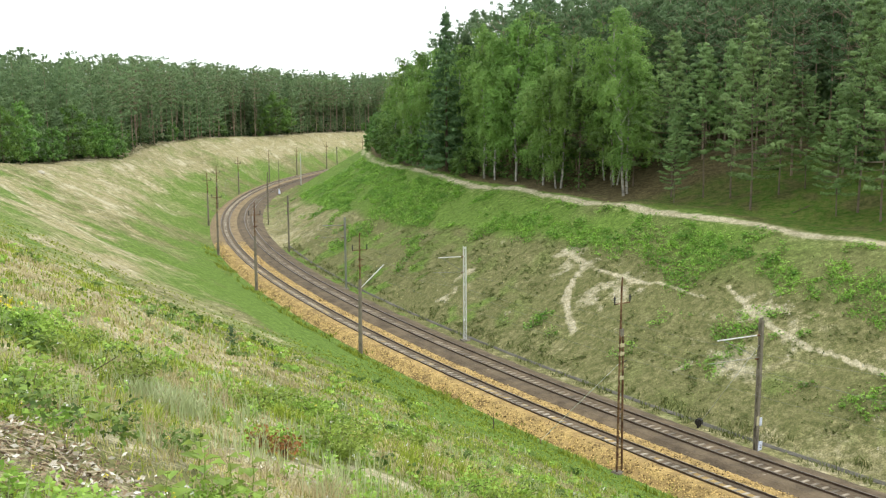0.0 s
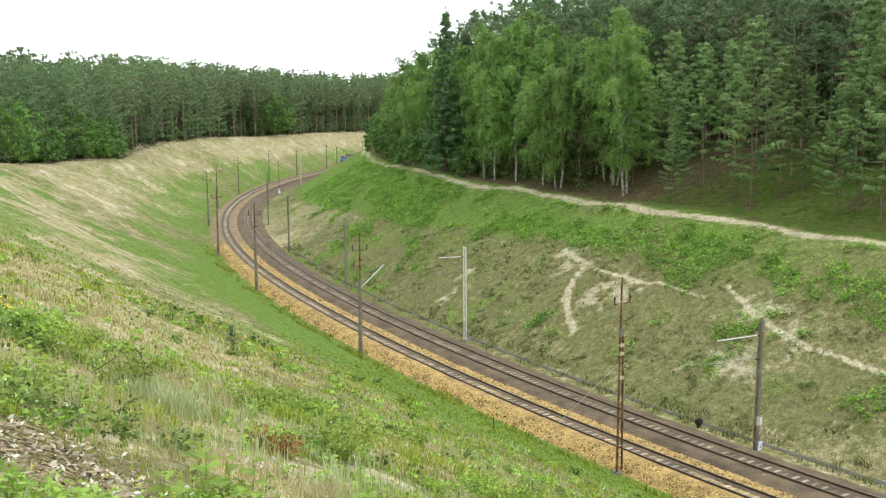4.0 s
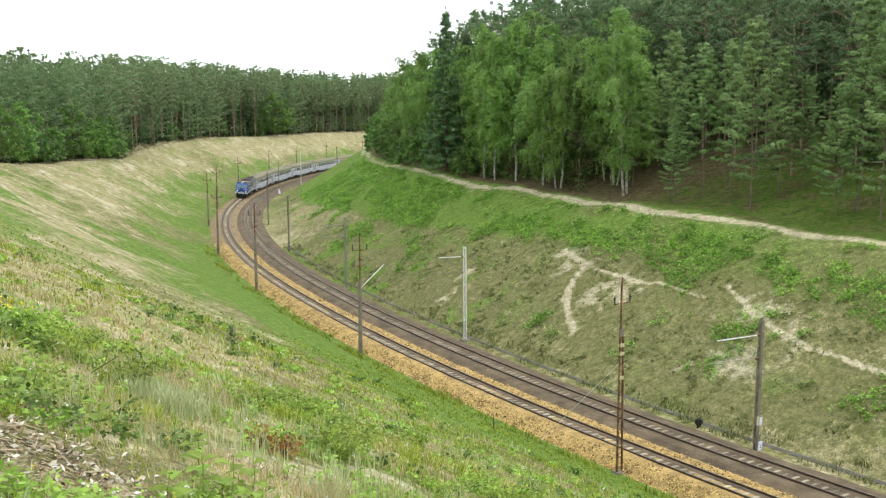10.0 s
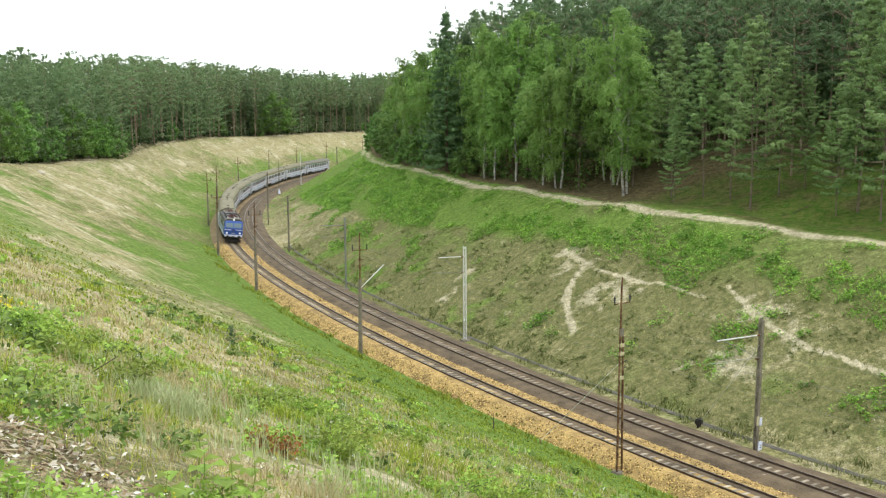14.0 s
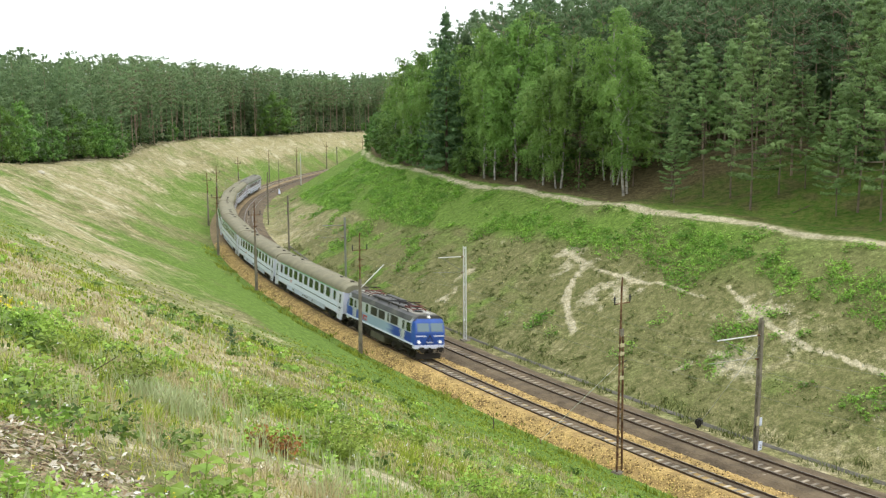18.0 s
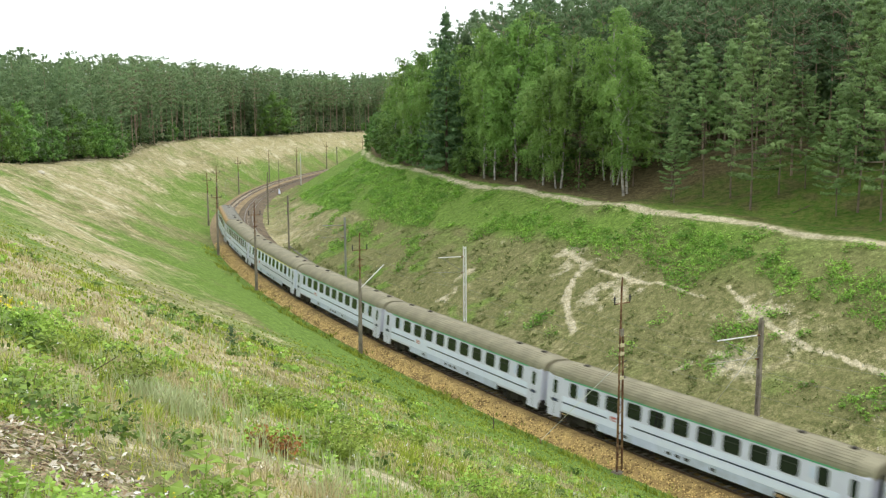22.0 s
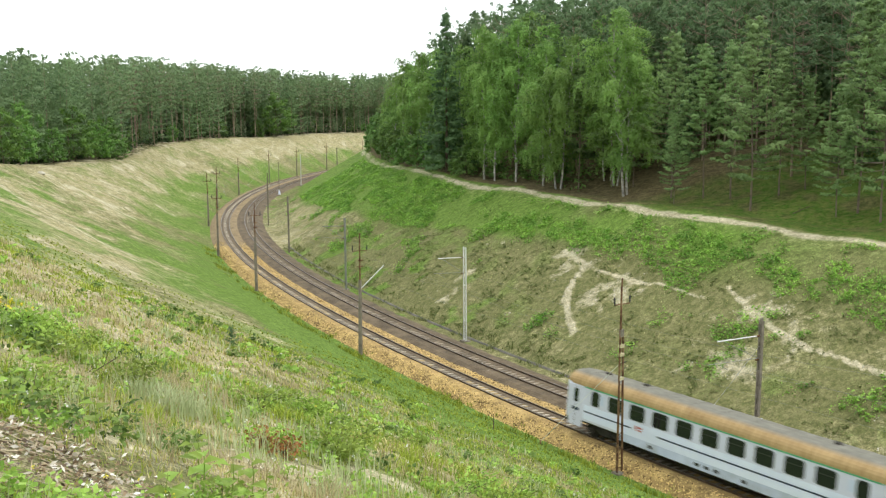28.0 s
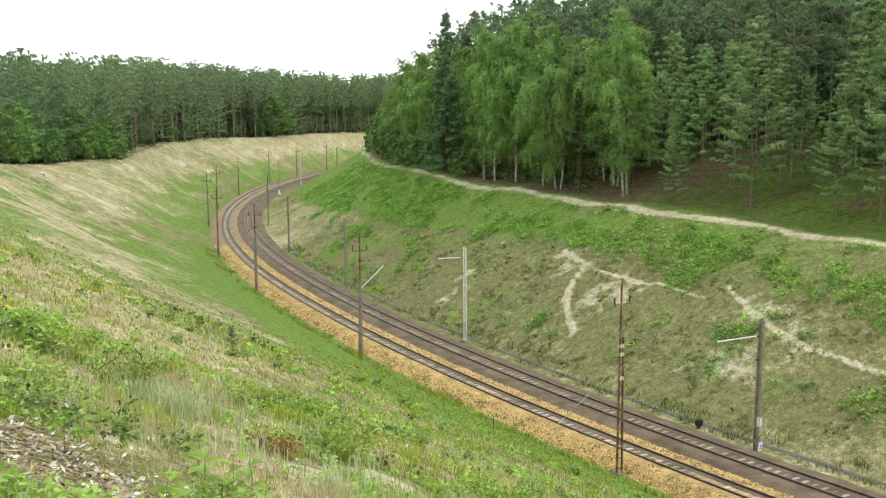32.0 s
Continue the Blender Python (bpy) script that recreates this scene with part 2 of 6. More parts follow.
def sandy_spot(x, y):
    """Distance to the nearest bare sandy hollow on the slope below the tripod."""
    return np.minimum.reduce([np.hypot(x - a, y - b) for a, b in ((-2.3, 12.6), (-1.8, 13.3), (-1.0, 15.2), (-4.9, 19.5), (-0.4, 19.0), (-6.2, 25.0))])


def ground_kinds(x, y, s, o):
    """What grows where: dry grass, lush grass, bare sand, forest litter and moss, 0 to 1 each."""
    a = -o
    big, mid, small = wob(x, y, 23, 1.1), wob(x, y, 6.5, 4.2), wob(x, y, 1.9, 9.0)
    n = 0.42 * big + 0.36 * mid + 0.22 * small
    jig = (wob(x, y, 3.1, 5.5) - 0.5) * 2.2 + (wob(x, y, 1.1, 2.5) - 0.5) * 0.9
    warp = (wob(x, y, 7.0, 21.0) - 0.5) * 9
    streak = wob(s + warp, o * 0.5 + 0.6 * warp, 3.6, 2.0) * 0.5 + wob(x, y, 1.6, 5.0) * 0.5      # bands that run down the slope
    # outer bank
    far_n = 0.36 * wob(s * 0.6 + 0.4 * warp, o + 0.4 * warp, 5.5, 31.0) + 0.36 * wob(s * 0.7 + 0.3 * warp, o - 0.2 * warp, 2.2, 33.0) + 0.28 * wob(s, o, 0.9, 35.0)
    # green thins past s = 55: tanner turf, and distance haze put into the mask
    strip = (1.0 - 0.55 * wob(x, y, 2.7, 15.0) * small) * (1 - 0.72 * step_up(s, 55, 105)) * (1 - step_up(a + 1.6 * jig, np.interp(s, [-20, 30, 60, 130, 200, 260, 330], [8, 10, 6, 3, 2, 3, 3]), np.interp(s, [-20, 30, 60, 130, 200, 260, 330], [15, 17, 14, 10, 8, 11, 8])))
    far_dry = step_up(s, 95, 135) * step_up(a + 1.5 * jig, 6, 18) * np.clip(0.34 + 0.8 * (far_n - 0.5) + 0.12 * step_up(a, 16, 26), 0, 1)
    far_dry = np.maximum(far_dry, step_up(s, 225, 275) * step_up(a + 1.5 * jig, 9, 18) * np.clip(0.56 + 1.1 * (far_n - 0.5), 0, 1))
    hay = sum(np.exp(-((x - hx) ** 2 + (y - hy) ** 2) / hr ** 2) for hx, hy, hr in ((-12.5, 34, 2.8), (-10.4, 36, 3.0), (-8.2, 41, 2.6), (-15.8, 42, 3.0), (-2.1, 11.6, 0.8), (-0.6, 20, 1.2), (-6.8, 27, 1.6), (1.2, 15, 0.8), (-3.6, 23, 1.2), (2.4, 27, 1.6)))
    near_dry = np.clip(0.34 + 2.0 * (n - 0.5) + 0.8 * (streak - 0.5) + 0.8 * hay, 0, 1) * step_up(a, 14, 22) * (1 - step_up(s, 50, 70))
    mid_dry = np.clip(0.3 + 1.5 * (far_n - 0.5), 0, 1) * step_up(s, 45, 70) * step_up(a, 10, 16)
    dry_out = np.clip(np.maximum.reduce([far_dry, near_dry, mid_dry, 0.2 + 0.5 * (far_n - 0.5)]) - 0.8 * strip, 0, 1)
    lush_out = np.clip(np.maximum(strip, 0.22 + 0.9 * (mid - 0.45)) + 0.3 * step_up(1 - far_n, 0.5, 0.64) * step_up(s, 40, 60) + 0.8 * np.exp(-((s - 34) / 14) ** 2 - ((a - 31) / 4.5) ** 2) + 0.5 * np.exp(-((s - 62) / 9) ** 2) + 0.7 * np.exp(-((s - 175) / 26) ** 2 - ((a - 11) / 4.5) ** 2), 0, 1)
    # inner bank: thin grey-green turf low down, green above and round the bend
    line = np.interp(s, [-40, 55, 75, 95, 115, 140, 180, 230], [21.8, 21.5, 20.8, 19.6, 18.0, 16.2, 14.2, 12.5]) + jig
    lush_in = step_up(o, line - 1.6, line + 2.0)
    dry_in = np.clip((0.26 + 1.3 * (n - 0.5)) * (1 - 0.75 * step_up(s, 36, 50) + 0.5 * step_up(s, 85, 120)) * (1 - lush_in) + 0.15 * step_up(o, 26.3, 28.5) * (s < 110), 0, 1) * (1 - step_up(o, 29.5, 30.5))
    lush_in = np.maximum(lush_in, 1.0 * step_up(wob(x, y, 2.6, 44.0) * 0.6 + wob(x, y, 0.9, 45.0) * 0.4, 0.52, 0.72) * (1 - 0.6 * step_up(o, 12, 17)))
    inner = o > 2
    dry = np.where(inner, dry_in, dry_out)
    lush = np.where(inner, lush_in * (0.30 + 0.15 * (mid - 0.5) * 4 * (s < 70) + 0.52 * step_up(s, 50, 85)), lush_out)
    spots = step_up(wob(x, y, 6, 6.6) * 0.4 + wob(x, y, 1.3, 8.8) * 0.35 + wob(x, y, 0.6, 4.8) * 0.25, 0.52, 0.72)
    sand = spots * np.where(inner, 0.43 * (1 - lush_in) * (s < 70) * step_up(o, 10, 11.5), 0.35 * step_up(a, 14, 20) * (1 - lush_out))
    sand = sand * (1 - 0.8 * np.exp(-((s - 14) / 6) ** 2 - ((o - 20.2) / 1.6) ** 2))
    sand = np.maximum(sand, 0.62 * np.exp(-((s - 19) / 3.2) ** 2 - ((o - 14.5) / 1.6) ** 2) * step_up(wob(x, y, 0.7, 2.2) + small, 0.7, 1.3))
    thin = np.abs(wob(s + 1.2 * jig + 0.8 * warp, o * 0.6 + 0.5 * warp, 5.5, 12.0) - 0.5)
    sand = np.maximum(sand, 0.95 * (1 - step_up(thin, 0.0, 0.05)) * step_up(far_n, 0.42, 0.56) * step_up(s, 85, 120) * step_up(a, 6, 11) * (o < 0))
    wj = s + 0.25 * jig, o + 0.22 * jig
    # sand thinned past s = 80 to paint the wood's shade onto the path
    top_way = np.exp(-((o - 29.3 - 0.25 * np.sin(s / 9) - 0.15 * jig) / 0.6) ** 2) * (0.40 + 0.5 * small + 0.25 * (mid - 0.5)) * (1 - 0.25 * step_up(s, 80, 115))
    low_way = np.maximum(trail(*wj, [(-10, 15.0), (7.7, 16.2), (13.5, 16.9), (18.8, 18.2), (26.4, 21.1)], 0.17) * (0.6 + 0.6 * small), 0.75 * trail(*wj, [(27, 19.5), (35, 19.8), (42.4, 19.6), (45.2, 19.9)], 0.15) * (0.5 + 0.8 * small))
    fork = np.maximum(trail(*wj, [(51.4, 21.6), (47.6, 20.5), (45.2, 19.9)], 0.24), 0.85 * trail(*wj, [(45.2, 19.9), (44.0, 17.6), (42.5, 15.8), (36.8, 12.8)], 0.30) * (0.5 + 0.9 * small))
    far_way = np.maximum(trail(s, a, [(97, 30.9), (81, 27.2), (77, 23.5), (70, 17.6)], 0.45) * 0.5 * (0.4 + small), trail(s, a, [(131, 28), (129, 20.4), (120, 14.9)], 0.6) * (0.5 + 0.6 * small))
    far_way = np.where(inner, 0, far_way)
    near_bare = np.minimum.reduce([np.hypot(x + 3.2, y - 8.2), np.hypot(x + 3.8, y - 8.6), np.hypot(x + 2.7, y - 7.8), np.hypot(x + 3.6, y - 7.5), np.hypot(x + 2.1, y - 11.5)])
    sand = np.maximum(sand, 0.2 * (1 - step_up(near_bare + 0.3 * (small - 0.5), 0.5, 0.9)))
    sand = np.maximum(sand, 0.62 * (1 - step_up(sandy_spot(x, y) + 0.5 * (small - 0.5), 0.35, 0.8)))
    sand = np.clip(np.maximum.reduce([sand, np.where(inner, np.maximum.reduce([top_way, low_way, fork]), far_way)]), 0, 1)
    wood = np.where(inner, step_up(o + 0.4 * jig, 29.9, 31.6), step_up(a + jig - np.interp(s, [-30, 60, 120, 150, 170, 200, 245, 300, 340, 400], [70, 48, 38, 33, 29, 26, 28, 31, 29.5, 27.5]), 0.5, 4) * (s > 55))
    moss = np.where(inner, step_up(-s + 3 * jig + 14 * (mid - 0.5), -58, -46) * (1 - 0.6 * step_up(small, 0.6, 0.8)), 0.2)
    return {"dry": dry, "lush": lush, "sand": sand, "wood": wood, "moss": moss}


def ground_material():
    m, t, b = mat("cutting_turf", 0.95)
    v = coords(t)
    at = {}
    for key in ("dry", "lush", "sand", "wood", "moss"):
        n = t.nodes.new("ShaderNodeAttribute")
        n.attribute_name = key
        at[key] = n.outputs["Fac"]
    fine, mid = noise_tex(t, 9, 5, 0.7, v), noise_tex(t, 1.4, 5, 0.65, v)
    turf = mixc(t, ramp(t, mid, [(0.35, (0, 0, 0)), (0.65, (1, 1, 1))]), (0.128, 0.14, 0.056), (0.23, 0.22, 0.112))
    green = mixc(t, ramp(t, mid, [(0.35, (0, 0, 0)), (0.65, (1, 1, 1))]), (0.098, 0.163, 0.030), (0.175, 0.270, 0.064))
    straw = mixc(t, ramp(t, mid, [(0.35, (0, 0, 0)), (0.65, (1, 1, 1))]), (0.24, 0.215, 0.115), (0.43, 0.385, 0.235))
    bare = mixc(t, ramp(t, mid, [(0.3, (0, 0, 0)), (0.7, (1, 1, 1))]), (0.36, 0.32, 0.225), (0.58, 0.53, 0.41))
    moss = mixc(t, ramp(t, mid, [(0.4, (0, 0, 0)), (0.6, (1, 1, 1))]), (0.06, 0.125, 0.018), (0.125, 0.15, 0.042))
    needles = mixc(t, ramp(t, mid, [(0.4, (0, 0, 0)), (0.6, (1, 1, 1))]), (0.085, 0.07, 0.038), (0.155, 0.13, 0.07))
    litter = mixc(t, at["moss"], needles, moss)

    def edge(mask, lo, hi):
        a = t.nodes.new("ShaderNodeMath")
        a.operation = "MULTIPLY_ADD"
        t.links.new(fine, a.inputs[0])
        a.inputs[1].default_value = 0.5
        t.links.new(mask, a.inputs[2])
        c = t.nodes.new("ShaderNodeMath")
        c.operation = "MULTIPLY_ADD"
        t.links.new(mid, c.inputs[0])
        c.inputs[1].default_value = 0.5
        t.links.new(a.outputs[0], c.inputs[2])
        return ramp(t, c.outputs[0], [(lo, (0, 0, 0)), (min(hi, 1.0), (1, 1, 1))])
    col = mixc(t, edge(at["lush"], 0.6, 1.0), turf, green)
    col = mixc(t, edge(at["dry"], 0.62, 1.0), col, straw)
    col = mixc(t, edge(at["wood"], 0.62, 0.95), col, litter)
    worn = ramp(t, noise_tex(t, 0.16, 3, 0.55, v), [(0.470, (0, 0, 0)), (0.494, (0.8, 0.8, 0.8)), (0.506, (0.8, 0.8, 0.8)), (0.530, (0, 0, 0))])
    col = mixc(t, mixc(t, 1.0, worn, edge(at["dry"], 0.68, 0.95), "MULTIPLY"), col, bare)
    twigs = ramp(t, noise_tex(t, 0.38, 3, 0.55, v), [(0.475, (0, 0, 0)), (0.495, (0.7, 0.7, 0.7)), (0.505, (0.7, 0.7, 0.7)), (0.525, (0, 0, 0))])
    col = mixc(t, mixc(t, 1.0, twigs, edge(at["dry"], 0.72, 0.98), "MULTIPLY"), col, bare)
    col = mixc(t, edge(at["sand"], 0.66, 1.0), col, bare)
    col = mixc(t, 0.75, col, mixc(t, 1.0, col, ramp(t, fine, [(0.32, (0.5, 0.51, 0.47)), (0.68, (1.5, 1.48, 1.42))]), "MULTIPLY"))
    col = mixc(t, 0.7, col, mixc(t, 1.0, col, ramp(t, noise_tex(t, 45, 3, 0.7, v), [(0.35, (0.5, 0.48, 0.44)), (0.65, (1.45, 1.45, 1.42))]), "MULTIPLY"))
    col = mixc(t, 0.6, col, mixc(t, 1.0, col, ramp(t, noise_tex(t, 3.2, 3, 0.6, v), [(0.35, (0.6, 0.64, 0.55)), (0.65, (1.38, 1.34, 1.3))]), "MULTIPLY"))
    t.links.new(col, b.inputs["Base Color"])
    b.inputs["Specular IOR Level"].default_value = 0.1
    bump(t, b, fine, 0.8, 0.08)
    return m


# ---- the two tracks ----
def sweep(name, profile, s0, s1, ds, off, material, parent=None, label="", closed=False, smooth=False, wave=0.0, lift=0.0):
    """A strip or bar of that cross-section (offset, height) along the line."""
    ss = np.arange(s0, s1 + 0.01, ds)
    n = len(profile)
    verts, faces = [], []
    rnd = random.Random(3)
    for s in ss:
        for k, (o, z) in enumerate(profile):
            j = wave * (rnd.random() - 0.5)
            x, y, _ = along(s, off + o + j)
            verts.append((x, y, z + lift + j * 0.3))
    last = n if closed else n - 1
    for i in range(len(ss) - 1):
        for k in range(last):
            a, b = i * n + k, i * n + (k + 1) % n
            faces.append((a, b, b + n, a + n))
    return mesh_object(name, verts, faces, material, parent, label, smooth)


RAIL = [(-0.075, -0.172), (0.075, -0.172), (0.07, -0.155), (0.012, -0.135), (0.012, -0.045), (0.036, -0.035), (0.036, -0.004), (-0.036, -0.004), (-0.036, -0.035), (-0.012, -0.045), (-0.012, -0.135), (-0.07, -0.155)]


CANT = {0.0: 0.147, SECOND: 0.04}     # the outer rail stands higher in the bend


def build_tracks():
    beds = (("ballast_bed", 0.0, [(-3.2, -0.72), (-2.75, -0.5), (-2.05, -0.1), (-1.75, 0.06), (-0.86, 0.05), (-0.64, -0.05), (0.64, -0.17), (0.86, -0.16), (1.55, -0.17), (2.2, -0.26)], "ballast_new", "ochre crushed stone ballast under the outer track"),
            ("ballast_bed", SECOND, [(-2.25, -0.28), (-1.65, -0.09), (-0.86, -0.09), (-0.64, -0.15), (0.64, -0.17), (0.86, -0.115), (1.6, -0.14), (2.0, -0.3), (2.7, -0.5), (3.1, -0.62)], "ballast_old", "dark brown soiled ballast under the inner track"))
    for name, off, prof, m, label in beds:
        tagged(sweep(name, prof, -300, 120, 1.0, off, M[m], wave=0.10), label, "ballast", kind="structure")
        # beyond s = 120 the outer bed's ochre is dulled in colour for distance
        far_m, far_label = ("ballast_mid", "tan ballast under the outer track round the bend, dulled in colour for distance") if m == "ballast_new" else (m, label)
        tagged(sweep(name, prof, 120, 660, 1.0, off, M[far_m], wave=0.10), far_label, "ballast", kind="structure")
    for off, prof in ((0.0, [(-0.67, 0.006), (-0.34, -0.032), (-0.22, -0.085), (0.22, -0.125), (0.34, -0.094), (0.67, -0.122)]), (SECOND, [(-0.67, -0.096), (-0.34, -0.108), (-0.22, -0.155), (0.22, -0.165), (0.34, -0.124), (0.67, -0.132)])):
        tagged(sweep("oily_strip", prof, -300, 660, 0.7, off, M["ballast_old"], wave=0.03), "dark soiled ballast strip between the rails", "ballast", kind="structure")
    trough = sweep("drain_channel", [(-0.62, -0.66), (-0.46, -0.54), (-0.36, -0.54), (-0.26, -0.78), (0.26, -0.78), (0.36, -0.54), (0.46, -0.54), (0.62, -0.66)], -30, 120, 2.0, 9.1, M["dark_concrete"], wave=0.05, lift=0.05)
    tagged(trough, "dark concrete drain channel at the foot of the bank", "drain", kind="structure")
    for off, pale, label in ((0.0, "sleeper_pale", "railway track on pale concrete sleepers in ochre ballast"), (SECOND, "sleeper_dark", "railway track on soiled concrete sleepers in dark ballast")):
        track = thing("railway_track", label, "track", "two tracks", kind="structure")
        cant = CANT[off]
        roll = -math.atan2(cant, 1.507)
        for side, lift in ((-0.7535, cant), (0.7535, 0.0)):
            r = sweep("rail", RAIL, -300, 660, 3.0, off + side, M["rail"], track, "rust-brown steel rail", closed=True, lift=lift)
            sweep("rail_head", [(-0.03, 0.0), (0.03, 0.0)], -300, 660, 3.0, off + side, M["railhead"], r, "polished running surface", lift=lift)
        bm = bmesh.new()
        box(bm, -0.10, 0.10, -1.26, 1.26, -0.33, -0.150)
        first = part("sleeper", bm, M[pale], track)
        n, s = 0, -25.0
        verts, faces = [], []
        while s < 640:
            x, y, h = along(s, off)
            m = Matrix.Translation((x, y, cant / 2)) @ Matrix.Rotation(-math.pi / 2 - h, 4, "Z") @ Matrix.Rotation(roll, 4, "X")
            if s < 165:
                if n:
                    again(first, m)
                else:
                    first.matrix_basis = m
            else:
                k = len(verts)
                for z in (-0.33, -0.150):
                    for u, w in ((-0.13, -1.26), (0.13, -1.26), (0.13, 1.26), (-0.13, 1.26)):
                        verts.append(tuple(m @ Vector((u, w, z))))
                faces += [(k + 4, k + 5, k + 6, k + 7), (k, k + 1, k + 5, k + 4), (k + 1, k + 2, k + 6, k + 5), (k + 2, k + 3, k + 7, k + 6), (k + 3, k, k + 4, k + 7)]
            n += 1
            s += 0.65
        tagged(mesh_object("far_sleepers", verts, faces, M[pale], track), kind="stuff")
    # loose stones on the shoulder of the outer bed
    rnd = np.random.RandomState(8)
    n = 24000
    s = -15 + 140 * rnd.rand(n) ** 1.3
    o = np.where(rnd.rand(n) < 0.75, -1.0 - 2.0 * rnd.rand(n), 0.9 + 1.4 * rnd.rand(n))
    z = np.interp(o, [-3.2, -2.75, -2.05, -1.7, 0.9, 1.55, 2.3], [-0.68, -0.5, -0.1, 0.05, -0.16, -0.17, -0.28])
    x, y, _ = along(s, o)
    r = rnd.uniform(0.035, 0.08, n)
    corner = np.array([(1, 0, 0), (-1, 0, 0), (0, 1, 0), (0, -1, 0), (0, 0, 1), (0, 0, -1)], float)
    v = np.stack([x, y, z], 1)[:, None] + corner[None] * r[:, None, None] * rnd.uniform(0.6, 1.25, (n, 6, 1)) + rnd.normal(0, 0.012, (n, 6, 3))
    tri = np.array([(0, 2, 4), (2, 1, 4), (1, 3, 4), (3, 0, 4), (2, 0, 5), (1, 2, 5), (3, 1, 5), (0, 3, 5)])
    f = (np.arange(n)[:, None, None] * 6 + tri[None]).reshape(-1, 3)
    tagged(mesh_object("ballast_stones", v.reshape(-1, 3).tolist(), f.tolist(), M["stone_new"]), "loose ochre ballast stones on the track shoulder", "stones", kind="stuff")


# ---- the train ----
SPEED, FRONT0 = 20.48, 407.9


def advance(t):
    """Metres run since the start: the train gathers a little speed."""
    return SPEED * t + float(np.interp(t, [0, 12, 19, 23, 28, 32], [0, 0, -0.4, 0.45, 2.0, 3.2]))


VEHICLES = []
M["roof_olive"] = surface("grimy_olive_roof", (0.165, 0.152, 0.10), (0.325, 0.30, 0.20), 0.8, 0.75, 0.1, 8, 0.1, stain=(0.22, 0.195, 0.13))

def streaked_roof():
    """One rust-ochre flank with pale ribs, the crown and the other flank grey with soot."""
    m, t, b = mat("rust_stained_ochre_roof", 0.75)
    v = coords(t)
    sep = t.nodes.new("ShaderNodeSeparateXYZ")
    t.links.new(v, sep.inputs[0])
    base = ramp(t, noise_tex(t, 1.2, 5, 0.65, v), [(0.35, (0.26, 0.155, 0.055)), (0.65, (0.46, 0.31, 0.14))])
    wave = nd(t, "ShaderNodeTexWave", Scale=0.75, Distortion=0.6, Detail=1.0)
    t.links.new(v, wave.inputs["Vector"])
    base = mixc(t, 0.35, base, ramp(t, wave.outputs["Fac"], [(0.2, (0.27, 0.17, 0.065)), (0.8, (0.55, 0.40, 0.20))]))
    soot = ramp(t, noise_tex(t, 2.0, 4, 0.6, v), [(0.3, (0.13, 0.125, 0.10)), (0.7, (0.23, 0.22, 0.18))])
    span = nd(t, "ShaderNodeMapRange", From_Min=3.80, From_Max=3.98)
    t.links.new(sep.outputs["Z"], span.inputs["Value"])
    side = nd(t, "ShaderNodeMapRange", From_Min=-0.4, From_Max=0.3)
    t.links.new(sep.outputs["Y"], side.inputs["Value"])
    t.links.new(mixc(t, side.outputs[0], mixc(t, span.outputs[0], base, soot), soot), b.inputs["Base Color"])
    return m


M["roof_pale"] = surface("dusty_roof_plate", (0.19, 0.18, 0.155), (0.36, 0.34, 0.295), 1.2, 0.8, 0.1, 10, 0.1)
M["roof_ochre"] = streaked_roof()
M["lilac"] = surface("pale_lilac_grey_paint", (0.60, 0.60, 0.74), (0.68, 0.68, 0.82), 0.7, 0.35, 0, 20, 0.02)
M["white_paint"] = surface("white_coach_paint", (0.68, 0.72, 0.90), (0.79, 0.825, 0.975), 0.7, 0.35, 0, 20, 0.02)
M["skirt"] = surface("pale_blue_grey_paint", (0.48, 0.53, 0.70), (0.62, 0.67, 0.84), 0.8, 0.5, 0, 20, 0.02, stain=(0.40, 0.43, 0.52))
M["navy"] = surface("navy_stripe_paint", (0.012, 0.018, 0.06), (0.022, 0.03, 0.09), 1, 0.4, 0, 20, 0.0)
M["green_stripe"] = surface("green_stripe_paint", (0.06, 0.30, 0.15), (0.11, 0.42, 0.23), 1, 0.45, 0, 20, 0.0)
M["yellow_stripe"] = surface("yellow_stripe_paint", (0.62, 0.55, 0.08), (0.75, 0.68, 0.15), 1, 0.45, 0, 20, 0.0)
M["red_paint"] = surface("red_paint", (0.36, 0.03, 0.025), (0.52, 0.06, 0.05), 1, 0.45, 0, 20, 0.0)
M["pan_red"] = surface("dull_red_steel", (0.10, 0.025, 0.02), (0.22, 0.06, 0.05), 3, 0.7, 0, 20, 0.1)
M["blue_paint"] = surface("blue_locomotive_paint", (0.018, 0.07, 0.33), (0.04, 0.12, 0.50), 1, 0.35, 0, 20, 0.02)
M["loco_grey"] = surface("light_grey_locomotive_paint", (0.42, 0.44, 0.49), (0.54, 0.56, 0.60), 0.8, 0.4, 0, 20, 0.02)
M["roof_dark"] = surface("dark_grey_roof_paint", (0.04, 0.042, 0.046), (0.10, 0.10, 0.105), 0.9, 0.6, 0.1, 12, 0.1, stain=(0.15, 0.145, 0.125))
M["under"] = surface("grimy_underframe", (0.012, 0.011, 0.010), (0.045, 0.038, 0.03), 2, 0.85, 0.2, 15, 0.3)
M["box_olive"] = surface("olive_equipment_box", (0.06, 0.058, 0.04), (0.12, 0.11, 0.08), 1.5, 0.7, 0.1, 15, 0.2)
M["rubber"] = surface("black_rubber", (0.012, 0.012, 0.013), (0.03, 0.03, 0.032), 3, 0.7, 0, 20, 0.1)
M["grille"] = surface("dark_brown_grille", (0.028, 0.026, 0.022), (0.06, 0.055, 0.045), 2, 0.6, 0.3, 30, 0.3)


